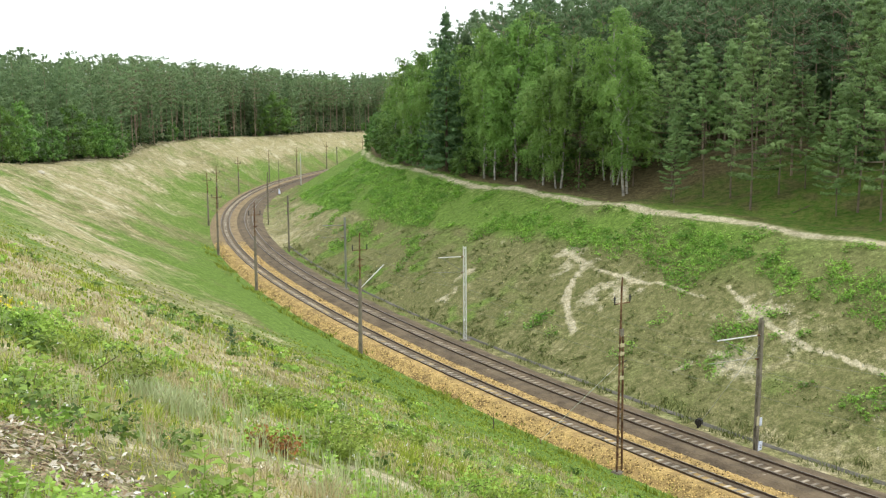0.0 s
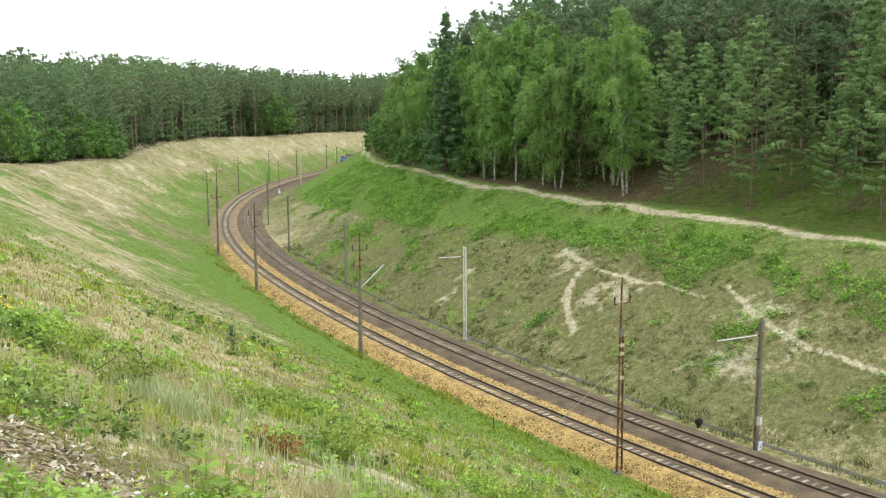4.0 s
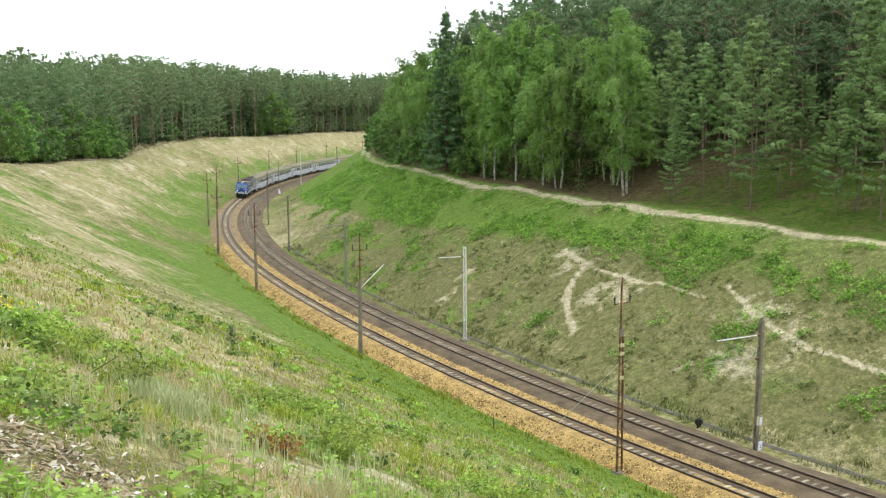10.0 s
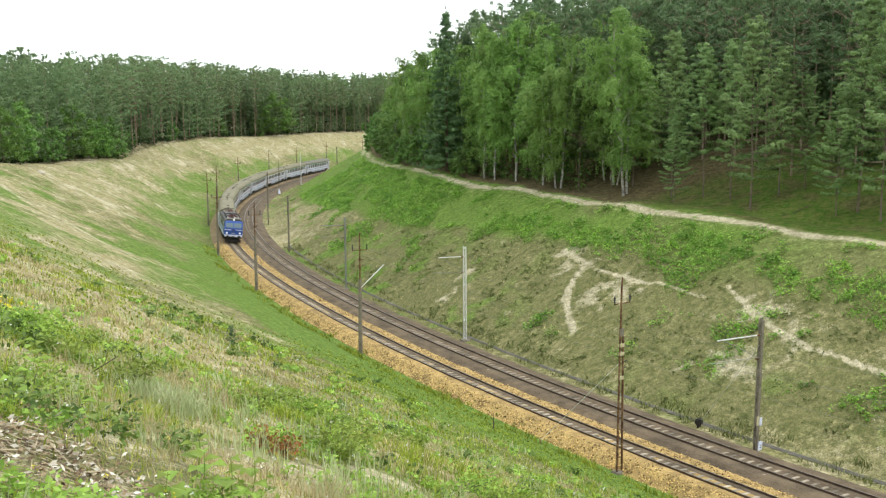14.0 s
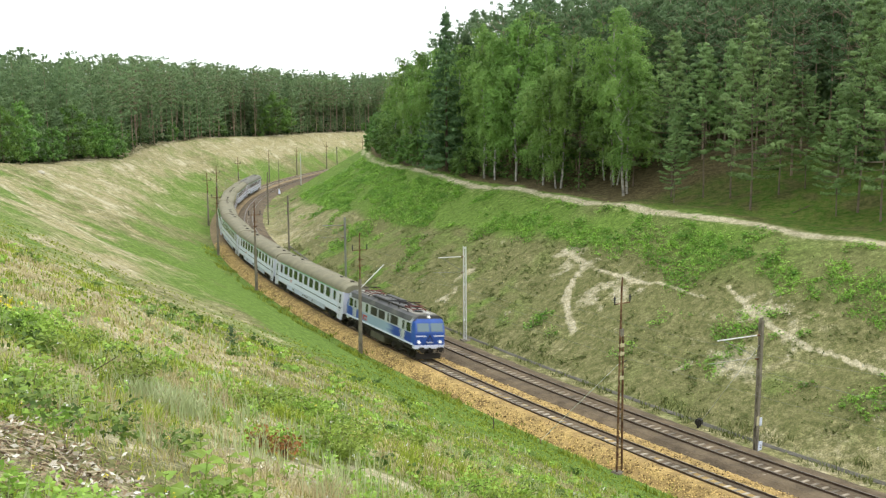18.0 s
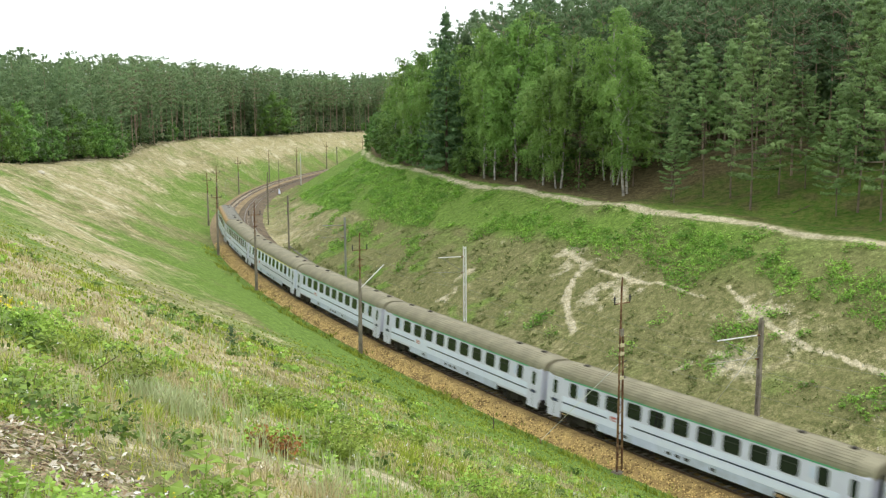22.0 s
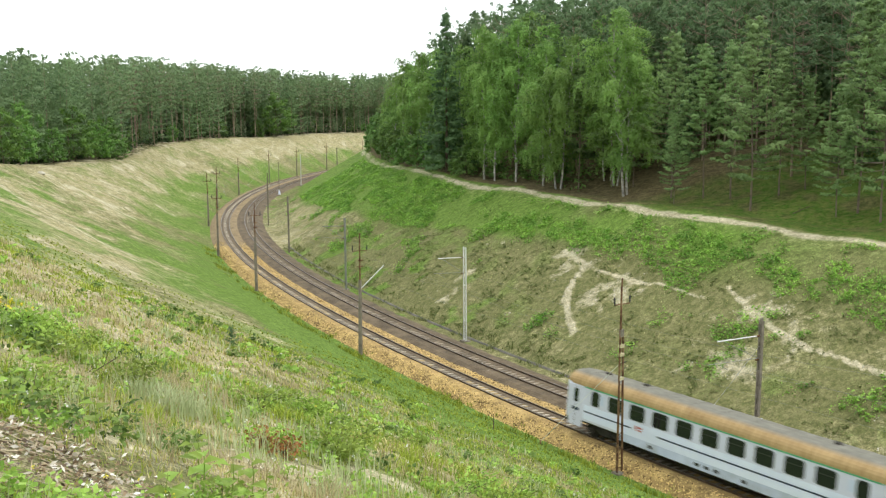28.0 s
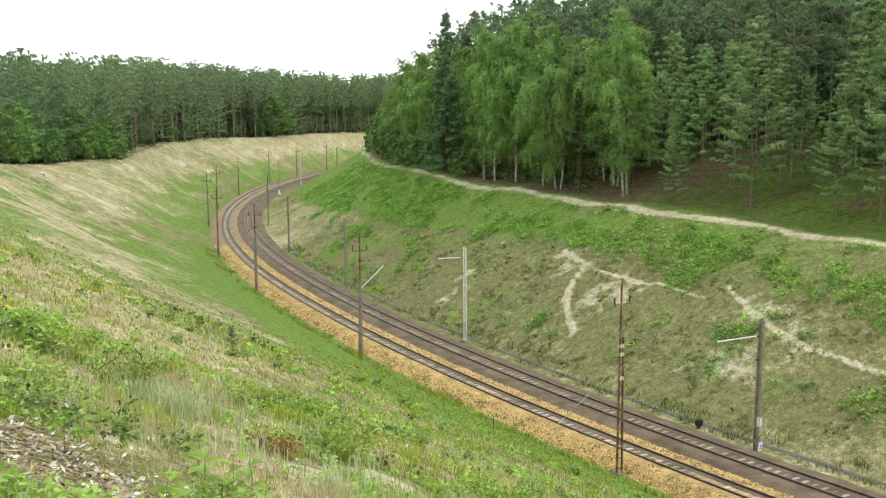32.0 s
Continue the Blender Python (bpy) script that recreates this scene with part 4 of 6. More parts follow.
    for x in (-4.3, 4.3):
        bm = bmesh.new()
        for y in (-0.6, 0.6):
            rod(bm, (x - 0.9, y, 3.98), (x + 0.9, y, 3.98), 0.04, n=6)
            for dx in (-0.8, 0.8):
                rod(bm, (x + dx, y, 3.78), (x + dx, y, 3.98), 0.07, 0.05, 8)
            rod(bm, (x - 0.8, y, 4.02), (x + 0.7, y * 0.75, 4.22), 0.035, n=6)
            rod(bm, (x + 0.7, y * 0.75, 4.22), (x - 0.7, y * 0.55, 4.32), 0.03, n=6)
        for dx in (-0.85, 0.85):
            rod(bm, (x + dx, -0.6, 3.99), (x + dx, 0.6, 3.99), 0.035, n=6)
        rod(bm, (x + 0.7, -0.45, 4.22), (x + 0.7, 0.45, 4.22), 0.03, n=6)
        pan = part("pantograph", bm, M["pan_red"], v, "folded dull red pantograph")
        bm = bmesh.new()
        for dx in (-0.15, 0.15):
            rod(bm, (x - 0.7 + dx, -0.85, 4.33), (x - 0.7 + dx, 0.85, 4.33), 0.03, n=6)
        part("pantograph_head", bm, M["under"], pan)
        bm = bmesh.new()
        for q in range(6):
            rod(bm, (x + 1.1 * (1 if x < 0 else -1), -0.4 + 0.16 * q, 3.8), (x + 1.1 * (1 if x < 0 else -1), -0.4 + 0.16 * q, 4.02), 0.05, 0.03, 6)
        part("insulator", bm, M["grille"], v)
    for x in (2.4, 6.0):
        bm = bmesh.new()
        rod(bm, (x - 0.5, 0.2, 3.86), (x + 0.8, 0.2, 3.86), 0.07, n=8)
        part("air_horn", bm, M["galvanised"], v)
    # gear below
    bm = bmesh.new()
    box(bm, -e + 0.3, e - 0.3, -1.3, 1.3, 0.9, 1.12)
    part("underframe", bm, M["under"], v)
    for s in (-1, 1):
        bm = bmesh.new()
        box(bm, -1.5, 1.5, min(s * 0.6, s * 1.42), max(s * 0.6, s * 1.42), 0.35, 0.95, 0.05)
        part("battery_box", bm, M["box_olive"], v, "olive equipment box")
    for x in (-4.25, 4.25):
        add_bogie(v, x, 3.05, 0.625)
    return v


def vehicle_pose(s_mid, half):
    xa, ya, _ = along(s_mid - half)
    xb, yb, _ = along(s_mid + half)
    lean = -math.atan2(CANT[0.0], 1.507)
    return Matrix.Translation(((xa + xb) / 2, (ya + yb) / 2, CANT[0.0] / 2)) @ Matrix.Rotation(math.atan2(ya - yb, xa - xb), 4, "Z") @ Matrix.Rotation(lean, 4, "X")


def build_train():
    at = FRONT0 - 0.35
    loco = locomotive()
    VEHICLES.append((loco, at + 7.96, 4.25))
    at += 15.92
    green = coach("green")
    line = [green, None, None, None, coach("yellow"), None, coach("ochre")]
    for c in line:
        c = c or copy_thing(green, Matrix())
        VEHICLES.append((c, at + 12.25, 8.6))
        at += 24.5


# ---- line poles ----
def arm_set(p, z, reach, side, m, second=None):
    """A cantilever: level tube, stay and registration arm, towards side (+1: to the inside of the bend)."""
    bm = bmesh.new()
    rod(bm, (0, 0, z), (side * reach, 0, z + 0.08), 0.04, n=8)
    part("cantilever", bm, m, p, "pale steel cantilever tube")
    bm = bmesh.new()
    rod(bm, (0, 0, z - 1.5), (side * reach * 0.85, 0, z), 0.02, n=6)
    part("stay", bm, M["dull_steel"], p)
    bm = bmesh.new()
    rod(bm, (side * 0.2, 0, z - 1.42), (side * reach * 1.18, 0, z - 1.25), 0.02, n=6)
    rod(bm, (side * reach * 1.0, 0, z - 1.28), (side * reach * 0.75, 0, z - 1.75), 0.014, n=6)
    part("registration_arm", bm, M["dull_steel"], p)
    bm = bmesh.new()
    for k, zz in ((0.16, z), (0.16, z - 1.5)):
        for q in range(4):
            rod(bm, (side * (k + 0.07 * q), 0, zz), (side * (k + 0.07 * q + 0.04), 0, zz + 0.01), 0.075, 0.05, 8)
    part("insulator", bm, M["rust"], p, "brown ribbed insulator")


def cross_arm(p, z, half, m):
    bm = bmesh.new()
    rod(bm, (-half, 0, z), (half, 0, z), 0.04, n=6)
    part("cross_arm", bm, m, p, "dark cross arm")
    for s in (-1, 1):
        bm = bmesh.new()
        rod(bm, (s * half, 0, z - 0.02), (s * half, 0, z + 0.5), 0.035, n=6)
        for q in range(3):
            rod(bm, (s * half, 0, z + 0.12 + 0.12 * q), (s * half, 0, z + 0.18 + 0.12 * q), 0.075, 0.05, 8)
        part("pin_insulator", bm, M["rubber"], p)


def place(s, off, z):
    x, y, h = along(s, off)
    return Matrix.Translation((x, y, z)) @ Matrix.Rotation(-h, 4, "Z")    # local x: to the inside of the bend


def build_poles():
    # concrete masts on the outside, with a feeder pole on top
    def concrete_mast(s, h, lean=0.0, arm=None, off=-3.0):
        p = thing("line_pole", "tall weathered concrete line pole with dark cross arm", "line pole", "line poles", m=place(s, off, -0.56) @ pose(0, 0, 0, 0, lean, 0))
        bm = bmesh.new()
        for a, b in (((0, 0, -0.6), (0, 0, h * 0.62)),):
            rod(bm, a, b, 0.20, 0.135, 10)
        part("mast", bm, M["concrete"], p, "tapered concrete mast")
        bm = bmesh.new()
        rod(bm, (0, 0, h * 0.5), (0, 0, h), 0.085, 0.06, 8)
        part("feeder_pole", bm, M["rust"], p, "thin dark upper pole")
        cross_arm(p, h - 1.55, 0.68, M["rust"])
        for z in (h - 2.4, h - 2.95):
            bm = bmesh.new()
            rod(bm, (-0.16, 0, z), (0.3, 0, z), 0.05, n=6)
            part("bracket", bm, M["rust"], p)
        if arm:
            bm = bmesh.new()
            rod(bm, (0.1, 0, h - 4.9), (2.3, 0, h - 3.0), 0.045, n=8)
            part("strut", bm, M["galvanised"], p, "pale slanting strut")
        return p
    for s, h, lean, arm in ((47.1, 10.9, 0.6, True), (82.0, 10.7, 0.3, False), (113.2, 10.2, 0.2, False), (152.1, 10.0, 0, False), (183, 9.5, 0, False),
                            (219.4, 9.5, 0, False), (258, 9.8, 0, False), (288, 9.5, 0, False), (318, 9.8, 0, False), (352, 10, 0, False), (385, 10, 0, False)):
        concrete_mast(s, h, lean, arm)
    # rusty double-channel mast beside the ballast
    s, h = 12.7, 11.85
    p = thing("line_pole", "rusty steel lattice line pole with bent tip", "line pole", "line poles", m=place(s, -2.7, -0.55) @ Matrix.Diagonal((1, 1, 0.93, 1)))
    for y in (-0.20, 0.20):
        bm = bmesh.new()
        k = 0.55
        rod(bm, (y, 0, -0.3), (y * k, 0, 9.4), 0.075, 0.06, 6)
        part("leg", bm, M["rust"], p, "rusty steel channel")
    for q in range(13):
        z = 0.5 + 0.68 * q
        w = 0.2 - 0.09 * z / 9.4
        bm = bmesh.new()
        rod(bm, (-w, 0, z), (w, 0, z + 0.5 * (1 if q % 2 else -1) * 0.4 + 0.1), 0.022, n=5)
        part("lacing_bar", bm, M["rust"], p)
    bm = bmesh.new()
    rod(bm, (-0.1, 0, 8.7), (-0.06, 0, 12.2), 0.07, 0.055, 8)
    rod(bm, (-0.06, 0, 12.15), (0.0, 0, 12.75), 0.055, 0.05, 8)
    part("feeder_pole", bm, M["rust"], p, "bent rusty tube")
    cross_arm(p, 11.1, 0.6, M["rust"])
    bm = bmesh.new()
    box(bm, -0.15, 0.1, -0.12, 0.12, 9.0, 9.5, 0.03)
    part("clamp_box", bm, M["concrete"], p)
    for z in (8.3, 7.75, 6.2):
        bm = bmesh.new()
        box(bm, -0.17, 0.17, -0.09, 0.09, z, z + 0.22, 0.02)
        part("collar", bm, M["cream"], p, "faded cream collar")
    for z in (7.3, 6.9):
        bm = bmesh.new()
        rod(bm, (0.12, 0, z), (0.42, 0, z + 0.05), 0.05, 0.03, 6)
        part("insulator", bm, M["rubber"], p)
    bm = bmesh.new()
    box(bm, -0.4, 0.42, -0.32, 0.32, -0.5, 0.16, 0.05)
    part("footing", bm, M["concrete"], p, "dark concrete footing")
    # twin steel masts and concrete masts on the inside
    for s, h, off, kind, full in ((10.7, 8.5, 7.1, "concrete", True), (46.9, 9.0, 7.5, "steel", True), (78.1, 8.8, 7.0, "grey", True), (112.8, 8.6, 7.5, "concrete", False),
                                  (150.8, 8.0, 7.9, "concrete", False), (183, 8.0, 7.8, "concrete", False), (249.9, 9.0, 8.0, "steel", False), (297, 9.0, 7.8, "concrete", False)):
        lab = {"steel": "bright galvanised twin-channel line mast with cantilever", "grey": "dull galvanised twin-channel line mast with cantilever", "concrete": "brown-grey concrete line mast beside the ditch"}[kind]
        p = thing("line_mast", lab, "line mast", "line masts", m=place(s, off, -0.6) @ pose(0, 0, 0, 0, 1.0 if s < 11 else 0, 0))
        if kind == "concrete":
            bm = bmesh.new()
            for y in (-0.09, 0.09):
                box(bm, -0.11, 0.11, y - 0.055, y + 0.055, -0.5, h, 0.015)
            for z in np.arange(0.6, h, 1.1):
                box(bm, -0.10, 0.10, -0.05, 0.05, z, z + 0.35)
            part("mast", bm, M["concrete"], p, "slotted concrete mast")
        else:
            mm = M["galvanised"] if kind == "steel" else M["dull_steel"]
            for y in (-0.21, 0.21):
                bm = bmesh.new()
                box(bm, -0.05, 0.05, y - 0.05, y + 0.05, -0.4, h, 0.01)
                part("channel", bm, mm, p)
            for z in np.arange(0.3, h, 1.7):
                bm = bmesh.new()
                box(bm, -0.03, 0.03, -0.17, 0.17, z, z + 0.1)
                part("batten", bm, mm, p)
            bm = bmesh.new()
            box(bm, -0.4, 0.4, -0.4, 0.4, -0.45, 0.22, 0.05)
            part("footing", bm, M["concrete"], p)
        if full:
            arm_set(p, h - 0.95, 4.0 if s < 11 else 2.75, -1, M["galvanised"] if kind != "grey" else M["dull_steel"])
        if s < 11:
            bm = bmesh.new()
            box(bm, -0.18, 0.05, -0.16, -0.12, 1.75, 2.35, 0.01)
            part("notice_board", bm, M["cream"], p, "pale yellow plain board")
            bm = bmesh.new()
            box(bm, 0.07, 0.32, -0.17, -0.13, 1.7, 2.25, 0.01)
            part("notice_board", bm, M["white_paint"], p, "white plain board")
            bm = bmesh.new()
            box(bm, -0.02, 0.34, -0.20, -0.16, 0.1, 0.72, 0.01, pose(0, 0, 0, 0, 8, 0))
            part("notice_board", bm, M["white_paint"], p, "white board with plain marks near the ground")
            bm = bmesh.new()
            for z in (0.45, 0.3):
                box(bm, 0.1, 0.26, -0.215, -0.2, z, z + 0.05, 0.0, pose(0, 0, 0, 0, 8, 0))
            part("board_marks", bm, M["navy"], p, "short dark bars")
    # signal with a white marker
    p = thing("signal_post", "slim signal post with a white marker at its foot", "signal", m=place(218.2, 7.3, -0.6))
    bm = bmesh.new()
    rod(bm, (0, 0, -0.4), (0, 0, 8.6), 0.1, 0.07, 8)
    part("post", bm, M["concrete"], p)
    bm = bmesh.new()
    rod(bm, (0, -0.12, 0.35), (0, -0.12, 1.55), 0.36, 0.12, 10)
    part("marker_cone", bm, M["white_paint"], p, "white tapered marker at the foot")
    # dark trackside box and stub
    x, y, hd = along(16.0, 7.6)
    p = thing("trackside_box", "small dark trackside box on short legs", "trackside box", m=Matrix.Translation((x, y, -0.58)) @ Matrix.Rotation(-hd + 0.4, 4, "Z"))
    bm = bmesh.new()
    box(bm, -0.24, 0.28, -0.2, 0.2, 0.25, 0.68, 0.06)
    part("case", bm, M["under"], p)
    for k in (-0.2, 0.22):
        bm = bmesh.new()
        box(bm, k - 0.04, k + 0.04, -0.05, 0.05, -0.1, 0.3)
        part("leg", bm, M["under"], p)
    x, y, hd = along(21.5, -3.9)
    p = thing("marker_stone", "low dark stone in the grass by the ballast", "stone", m=Matrix.Translation((x, y, -0.55)))
    bm = bmesh.new()
    bmesh.ops.create_icosphere(bm, subdivisions=2, radius=0.42)
    for vt in bm.verts:
        vt.co = vt.co * (0.85 + 0.3 * noise.noise(vt.co * 3)) * Vector((1.1, 0.8, 0.6)).length / 1.5
    part("rock", bm, M["under"], p)
    # guy wires from two masts down to anchors
    for a, b in ((along(12.7, -2.7), along(19.3, -3.4)), (along(10.7, 7.1), along(16.8, 8.6))):
        foot = zat(b[0], b[1])
        g = thing("guy_wire", "thin pale guy wire slanting from a mast to the ground", "guy wire", "guy wires")
        bm = bmesh.new()
        rod(bm, (a[0], a[1], 6.3), (b[0], b[1], foot + 0.2), 0.016, n=5)
        part("wire", bm, M["galvanised"], g)
        bm = bmesh.new()
        rod(bm, (b[0], b[1], foot - 0.2), (b[0], b[1], foot + 0.3), 0.06, n=6)
        part("anchor", bm, M["rust"], g)
    # overhead wires
    for off in (0.0, SECOND):
        w = thing("contact_wire", "thin copper overhead wire above the track", "overhead wire", "overhead wires")
        ss = np.arange(-60, 420, 4.0)
        for name, z0, sag in (("wire", 5.6, 0.0), ("carrier_wire", 7.0, 0.55)):
            verts, faces = [], []
            for i, s in enumerate(ss):
                ph = (s % 36) / 36
                zz = z0 - sag * (1 - (2 * ph - 1) ** 2)
                x, y, hd = along(s, off)
                for a in (0, 2.09, 4.19):
                    verts.append((x + 0.006 * math.cos(a), y + 0.006 * math.sin(a) * 0.3, zz + 0.006 * math.sin(a)))
                if i:
                    k = 3 * i
                    faces += [(k - 3 + q, k - 3 + (q + 1) % 3, k + (q + 1) % 3, k + q) for q in range(3)]
            mesh_object(name, verts, faces, M["dull_steel"], w)


M["dull_steel"] = surface("dull_zinc_steel", (0.20, 0.21, 0.19), (0.32, 0.33, 0.30), 2, 0.6, 0.2, 25, 0.1)
M["cream"] = surface("faded_cream_board", (0.45, 0.40, 0.24), (0.58, 0.52, 0.34), 3, 0.6, 0, 25, 0.1)


# ---- trees ----
class Foliage:
    """Collects small leaf faces and tapered limbs as plain arrays."""

    def __init__(self, seed):
        self.r = np.random.RandomState(seed)
        self.lv, self.lf, self.wv, self.wf = [], [], [], []
        self.nl = self.nw = 0

    def limb(self, pts, radii, n=5):
        pts = np.asarray(pts, float)
        for i, (p, r) in enumerate(zip(pts, radii)):
            d = pts[min(i + 1, len(pts) - 1)] - pts[max(i - 1, 0)]
            d = d / (np.linalg.norm(d) + 1e-9)
            u = np.cross(d, (0.31, 0.95, 0.05) if abs(d[1]) < 0.8 else (1, 0, 0))
            u /= np.linalg.norm(u)
            w = np.cross(d, u)
            for k in range(n):
                a = 2 * math.pi * k / n
                self.wv.append(p + r * (math.cos(a) * u + math.sin(a) * w))
        for i in range(len(pts) - 1):
            for k in range(n):
                a, b = self.nw + i * n + k, self.nw + i * n + (k + 1) % n
                self.wf.append((a, b, b + n, a + n))
        self.nw += len(pts) * n

    def leaves(self, centre, count, spread, size, flat=0.6, lean=None, slim=0.45, rough=0.75):
        """A clump of leaf sprays round a centre: pointed quads turned every way."""
        r = self.r
        c = np.asarray(centre) + r.normal(0, 1, (count, 3)) * spread
        d = r.normal(0, 1, (count, 3))
        d[:, 2] *= flat
        if lean is not None:
            d += np.asarray(lean)
        d /= np.linalg.norm(d, axis=1)[:, None]
        u = np.cross(d, r.normal(0, 1, (count, 3)) * rough + (0, 0, 1.0))
        u /= np.linalg.norm(u, axis=1)[:, None] + 1e-9
        ln = size * r.uniform(0.6, 1.3, (count, 1))
        w = ln * slim
        self.lv.append(np.stack([c - d * ln * 0.5, c + u * w * 0.5, c + d * ln * 0.5, c - u * w * 0.5], 1).reshape(-1, 3))
        k = self.nl + np.arange(count)[:, None] * 4
        self.lf.append(k + np.arange(4)[None])
        self.nl += count * 4

    def tuft(self, centre, count, spread, size, face=(0, 0, 0.5), puff=0.8, loose=0.4, slim=0.55, grain=None):
        """A rounded clump of leaf sprays; each looks away from the middle of the clump, and towards face."""
        r = self.r
        q = r.normal(0, 1, (count, 3))
        q /= np.linalg.norm(q, axis=1)[:, None] + 1e-9
        c = np.asarray(centre) + q * np.asarray(spread) * r.uniform(0.35, 1.1, (count, 1))
        n = q * puff + np.asarray(face) + r.normal(0, loose, (count, 3))
        n /= np.linalg.norm(n, axis=1)[:, None] + 1e-9
        d = np.cross(n, r.normal(0, 1, (count, 3)))
        if grain is not None:
            d = np.asarray(grain) - n * (n @ np.asarray(grain))[:, None] + d * 0.35
        d /= np.linalg.norm(d, axis=1)[:, None] + 1e-9
        u = np.cross(d, n)
        ln = size * r.uniform(0.65, 1.3, (count, 1))
        self.lv.append(np.stack([c - d * ln * 0.5, c + u * ln * slim * 0.5, c + d * ln * 0.5, c - u * ln * slim * 0.5], 1).reshape(-1, 3))
        k = self.nl + np.arange(count)[:, None] * 4
        self.lf.append(k + np.arange(4)[None])
        self.nl += count * 4

    def make(self, name, label, category, leaf, bark, group=""):
        t = thing(name, label, category, group)
        mesh_object("trunk", [tuple(v) for v in self.wv], self.wf, bark, t, smooth=True)
        mesh_object("crown", np.concatenate(self.lv).tolist(), np.concatenate(self.lf).tolist(), leaf, t)
        return t


def pine(seed, height, bare, width, detail=1.0, shape="dome"):
    """Scots pine. Shapes: cone (young, whorls to a pointed top), dome (old, puffs on a bare trunk), full (broad tiers down to the ground)."""
    f = Foliage(seed)
    r = f.r
    lean = r.uniform(-0.025, 0.025, 2) * height
    zs = np.linspace(-0.4, height * 0.97, 9)
    trunk = [(lean[0] * (z / height) ** 2 + 0.06 * math.sin(z * 0.6 + seed), lean[1] * (z / height) ** 2, z) for z in zs]
    r0 = (0.0045 if shape == "cone" else 0.0052) * height + 0.03
    f.limb(trunk, [max(0.02, r0 * (1 - 0.93 * max(z, 0) / height)) for z in zs], 6)
    z = bare * height
    grow = {"cone": 0.74, "full": 1.05, "dome": 1.0}[shape]
    skew = r.uniform(0, 6.28)
    while z < height * 0.985:
        g = (z - bare * height) / (height * (1 - bare))
        if shape == "cone":
            reach = width * min(1.0, 0.6 + 2.0 * g) * (1 - g) ** 0.8 + 0.28
            n = 5 if g > 0.32 else 3
        elif shape == "full":
            reach = width * (0.9 + 0.25 * math.sin(3.1 * g)) * max(0.0, 1 - g ** 2.4) ** 0.8 + 0.35
            n = 6
        else:
            reach = width * min(1.0, 0.5 + 1.6 * g) * max(0.0, 1 - g ** 3.0) ** 0.75 + 0.3
            n = 5
        a0 = r.uniform(0, 6.28)
        base = np.array([np.interp(z, zs, [p[i] for p in trunk]) for i in (0, 1)] + [z])
        for k in range(n):
            if shape != "cone" and r.rand() < 0.14:
                continue
            a = a0 + 6.283 * k / n + r.uniform(-0.4, 0.4)
            ln = reach * r.uniform(0.6, 1.15) * (1 + 0.16 * math.cos(a - skew))
            out = np.array([math.cos(a), math.sin(a), 0])
            start = base + (0, 0, r.uniform(-0.25, 0.25))
            lift = {"cone": 0.06 + 1.15 * g ** 1.3, "full": 0.05 + 0.45 * g, "dome": 0.15 + 0.8 * g}[shape] + r.uniform(-0.1, 0.1)
            tip = start + out * ln + (0, 0, ln * lift)
            midp = start * 0.5 + tip * 0.5 + (0, 0, -0.12 * ln)
            if detail >= 0.6 or (shape == "dome" and detail > 0.2):
                f.limb([start, midp, tip], [0.013 * ln + 0.012, 0.009 * ln + 0.006, 0.006], 3)
            if shape == "dome":
                puffs, wide, tall, num, size = max(1, int(ln * 0.8 + 0.5)), 0.58 + 0.10 * ln, 0.36, 40, 0.36
            else:
                puffs, wide, tall, num, size = max(2, int(ln * 1.35 + 0.7)), 0.30 + 0.13 * ln, 0.17 if shape == "cone" else 0.26, 38, 0.32
            if detail < 0.5:
                puffs, wide = max(1, int(puffs * (0.45 + detail))), wide * 1.15
            for q in range(puffs):
                u = 1.0 if puffs == 1 else 0.42 + 0.58 * q / (puffs - 1)
                p = start * (1 - u) ** 2 + 2 * midp * u * (1 - u) + tip * u * u
                w = wide * (1.15 - 0.45 * u) * r.uniform(0.8, 1.2)
                rise = 0.25 + 0.9 * g
                f.tuft(p + (r.normal(0, 0.08), r.normal(0, 0.08), tall * 0.6), max(5, int(num * detail ** 0.62)), (w, w, tall * r.uniform(0.8, 1.3)), size / detail ** 0.36, (out[0] * 0.5, out[1] * 0.5, 0.65), 0.7, 0.22 if detail > 0.45 else 0.13, 0.36 if detail > 0.2 else 0.6, (out[0] * 0.9, out[1] * 0.9, rise))
        if detail < 0.2:
            f.tuft(base, 12, (reach * 0.75, reach * 0.75, 0.5), 1.15, (0, 0, 0.3), 0.9, 0.2, 0.8)
        elif shape != "cone" or g > 0.3:
            core = reach * (0.5 if shape != "cone" else 0.38)
            f.tuft(base + (0, 0, -0.1), 8, (core, core, 0.35), (0.6 if shape != "cone" else 0.42) * min(1.0, 0.4 + core), (0, 0, 0.3), 0.9, 0.3, 0.6, (0, 0, 1))
        z += grow / detail ** 0.12 * r.uniform(0.82, 1.2) * (1.0 if shape != "cone" else 1.05 - 0.35 * g)
    if shape == "dome":
        for k in range(4):
            f.tuft((lean[0] + r.normal(0, 0.5), lean[1] + r.normal(0, 0.5), height * r.uniform(0.93, 0.975)), max(6, int(26 * detail ** 0.6)), (0.75, 0.75, 0.45), 0.36 / detail ** 0.3, (0, 0, 0.6), 0.8, 0.15, 0.45, (0, 0, 1))
    for k in range(4):
        f.tuft((lean[0], lean[1], height * (0.93 + 0.022 * k)), max(5, int(11 * detail ** 0.6)), (0.34 - 0.07 * k, 0.34 - 0.07 * k, 0.3), 0.36 / detail ** 0.3, (0, 0, 0.5), 0.9, 0.3, 0.34, (0, 0, 1))
    return f


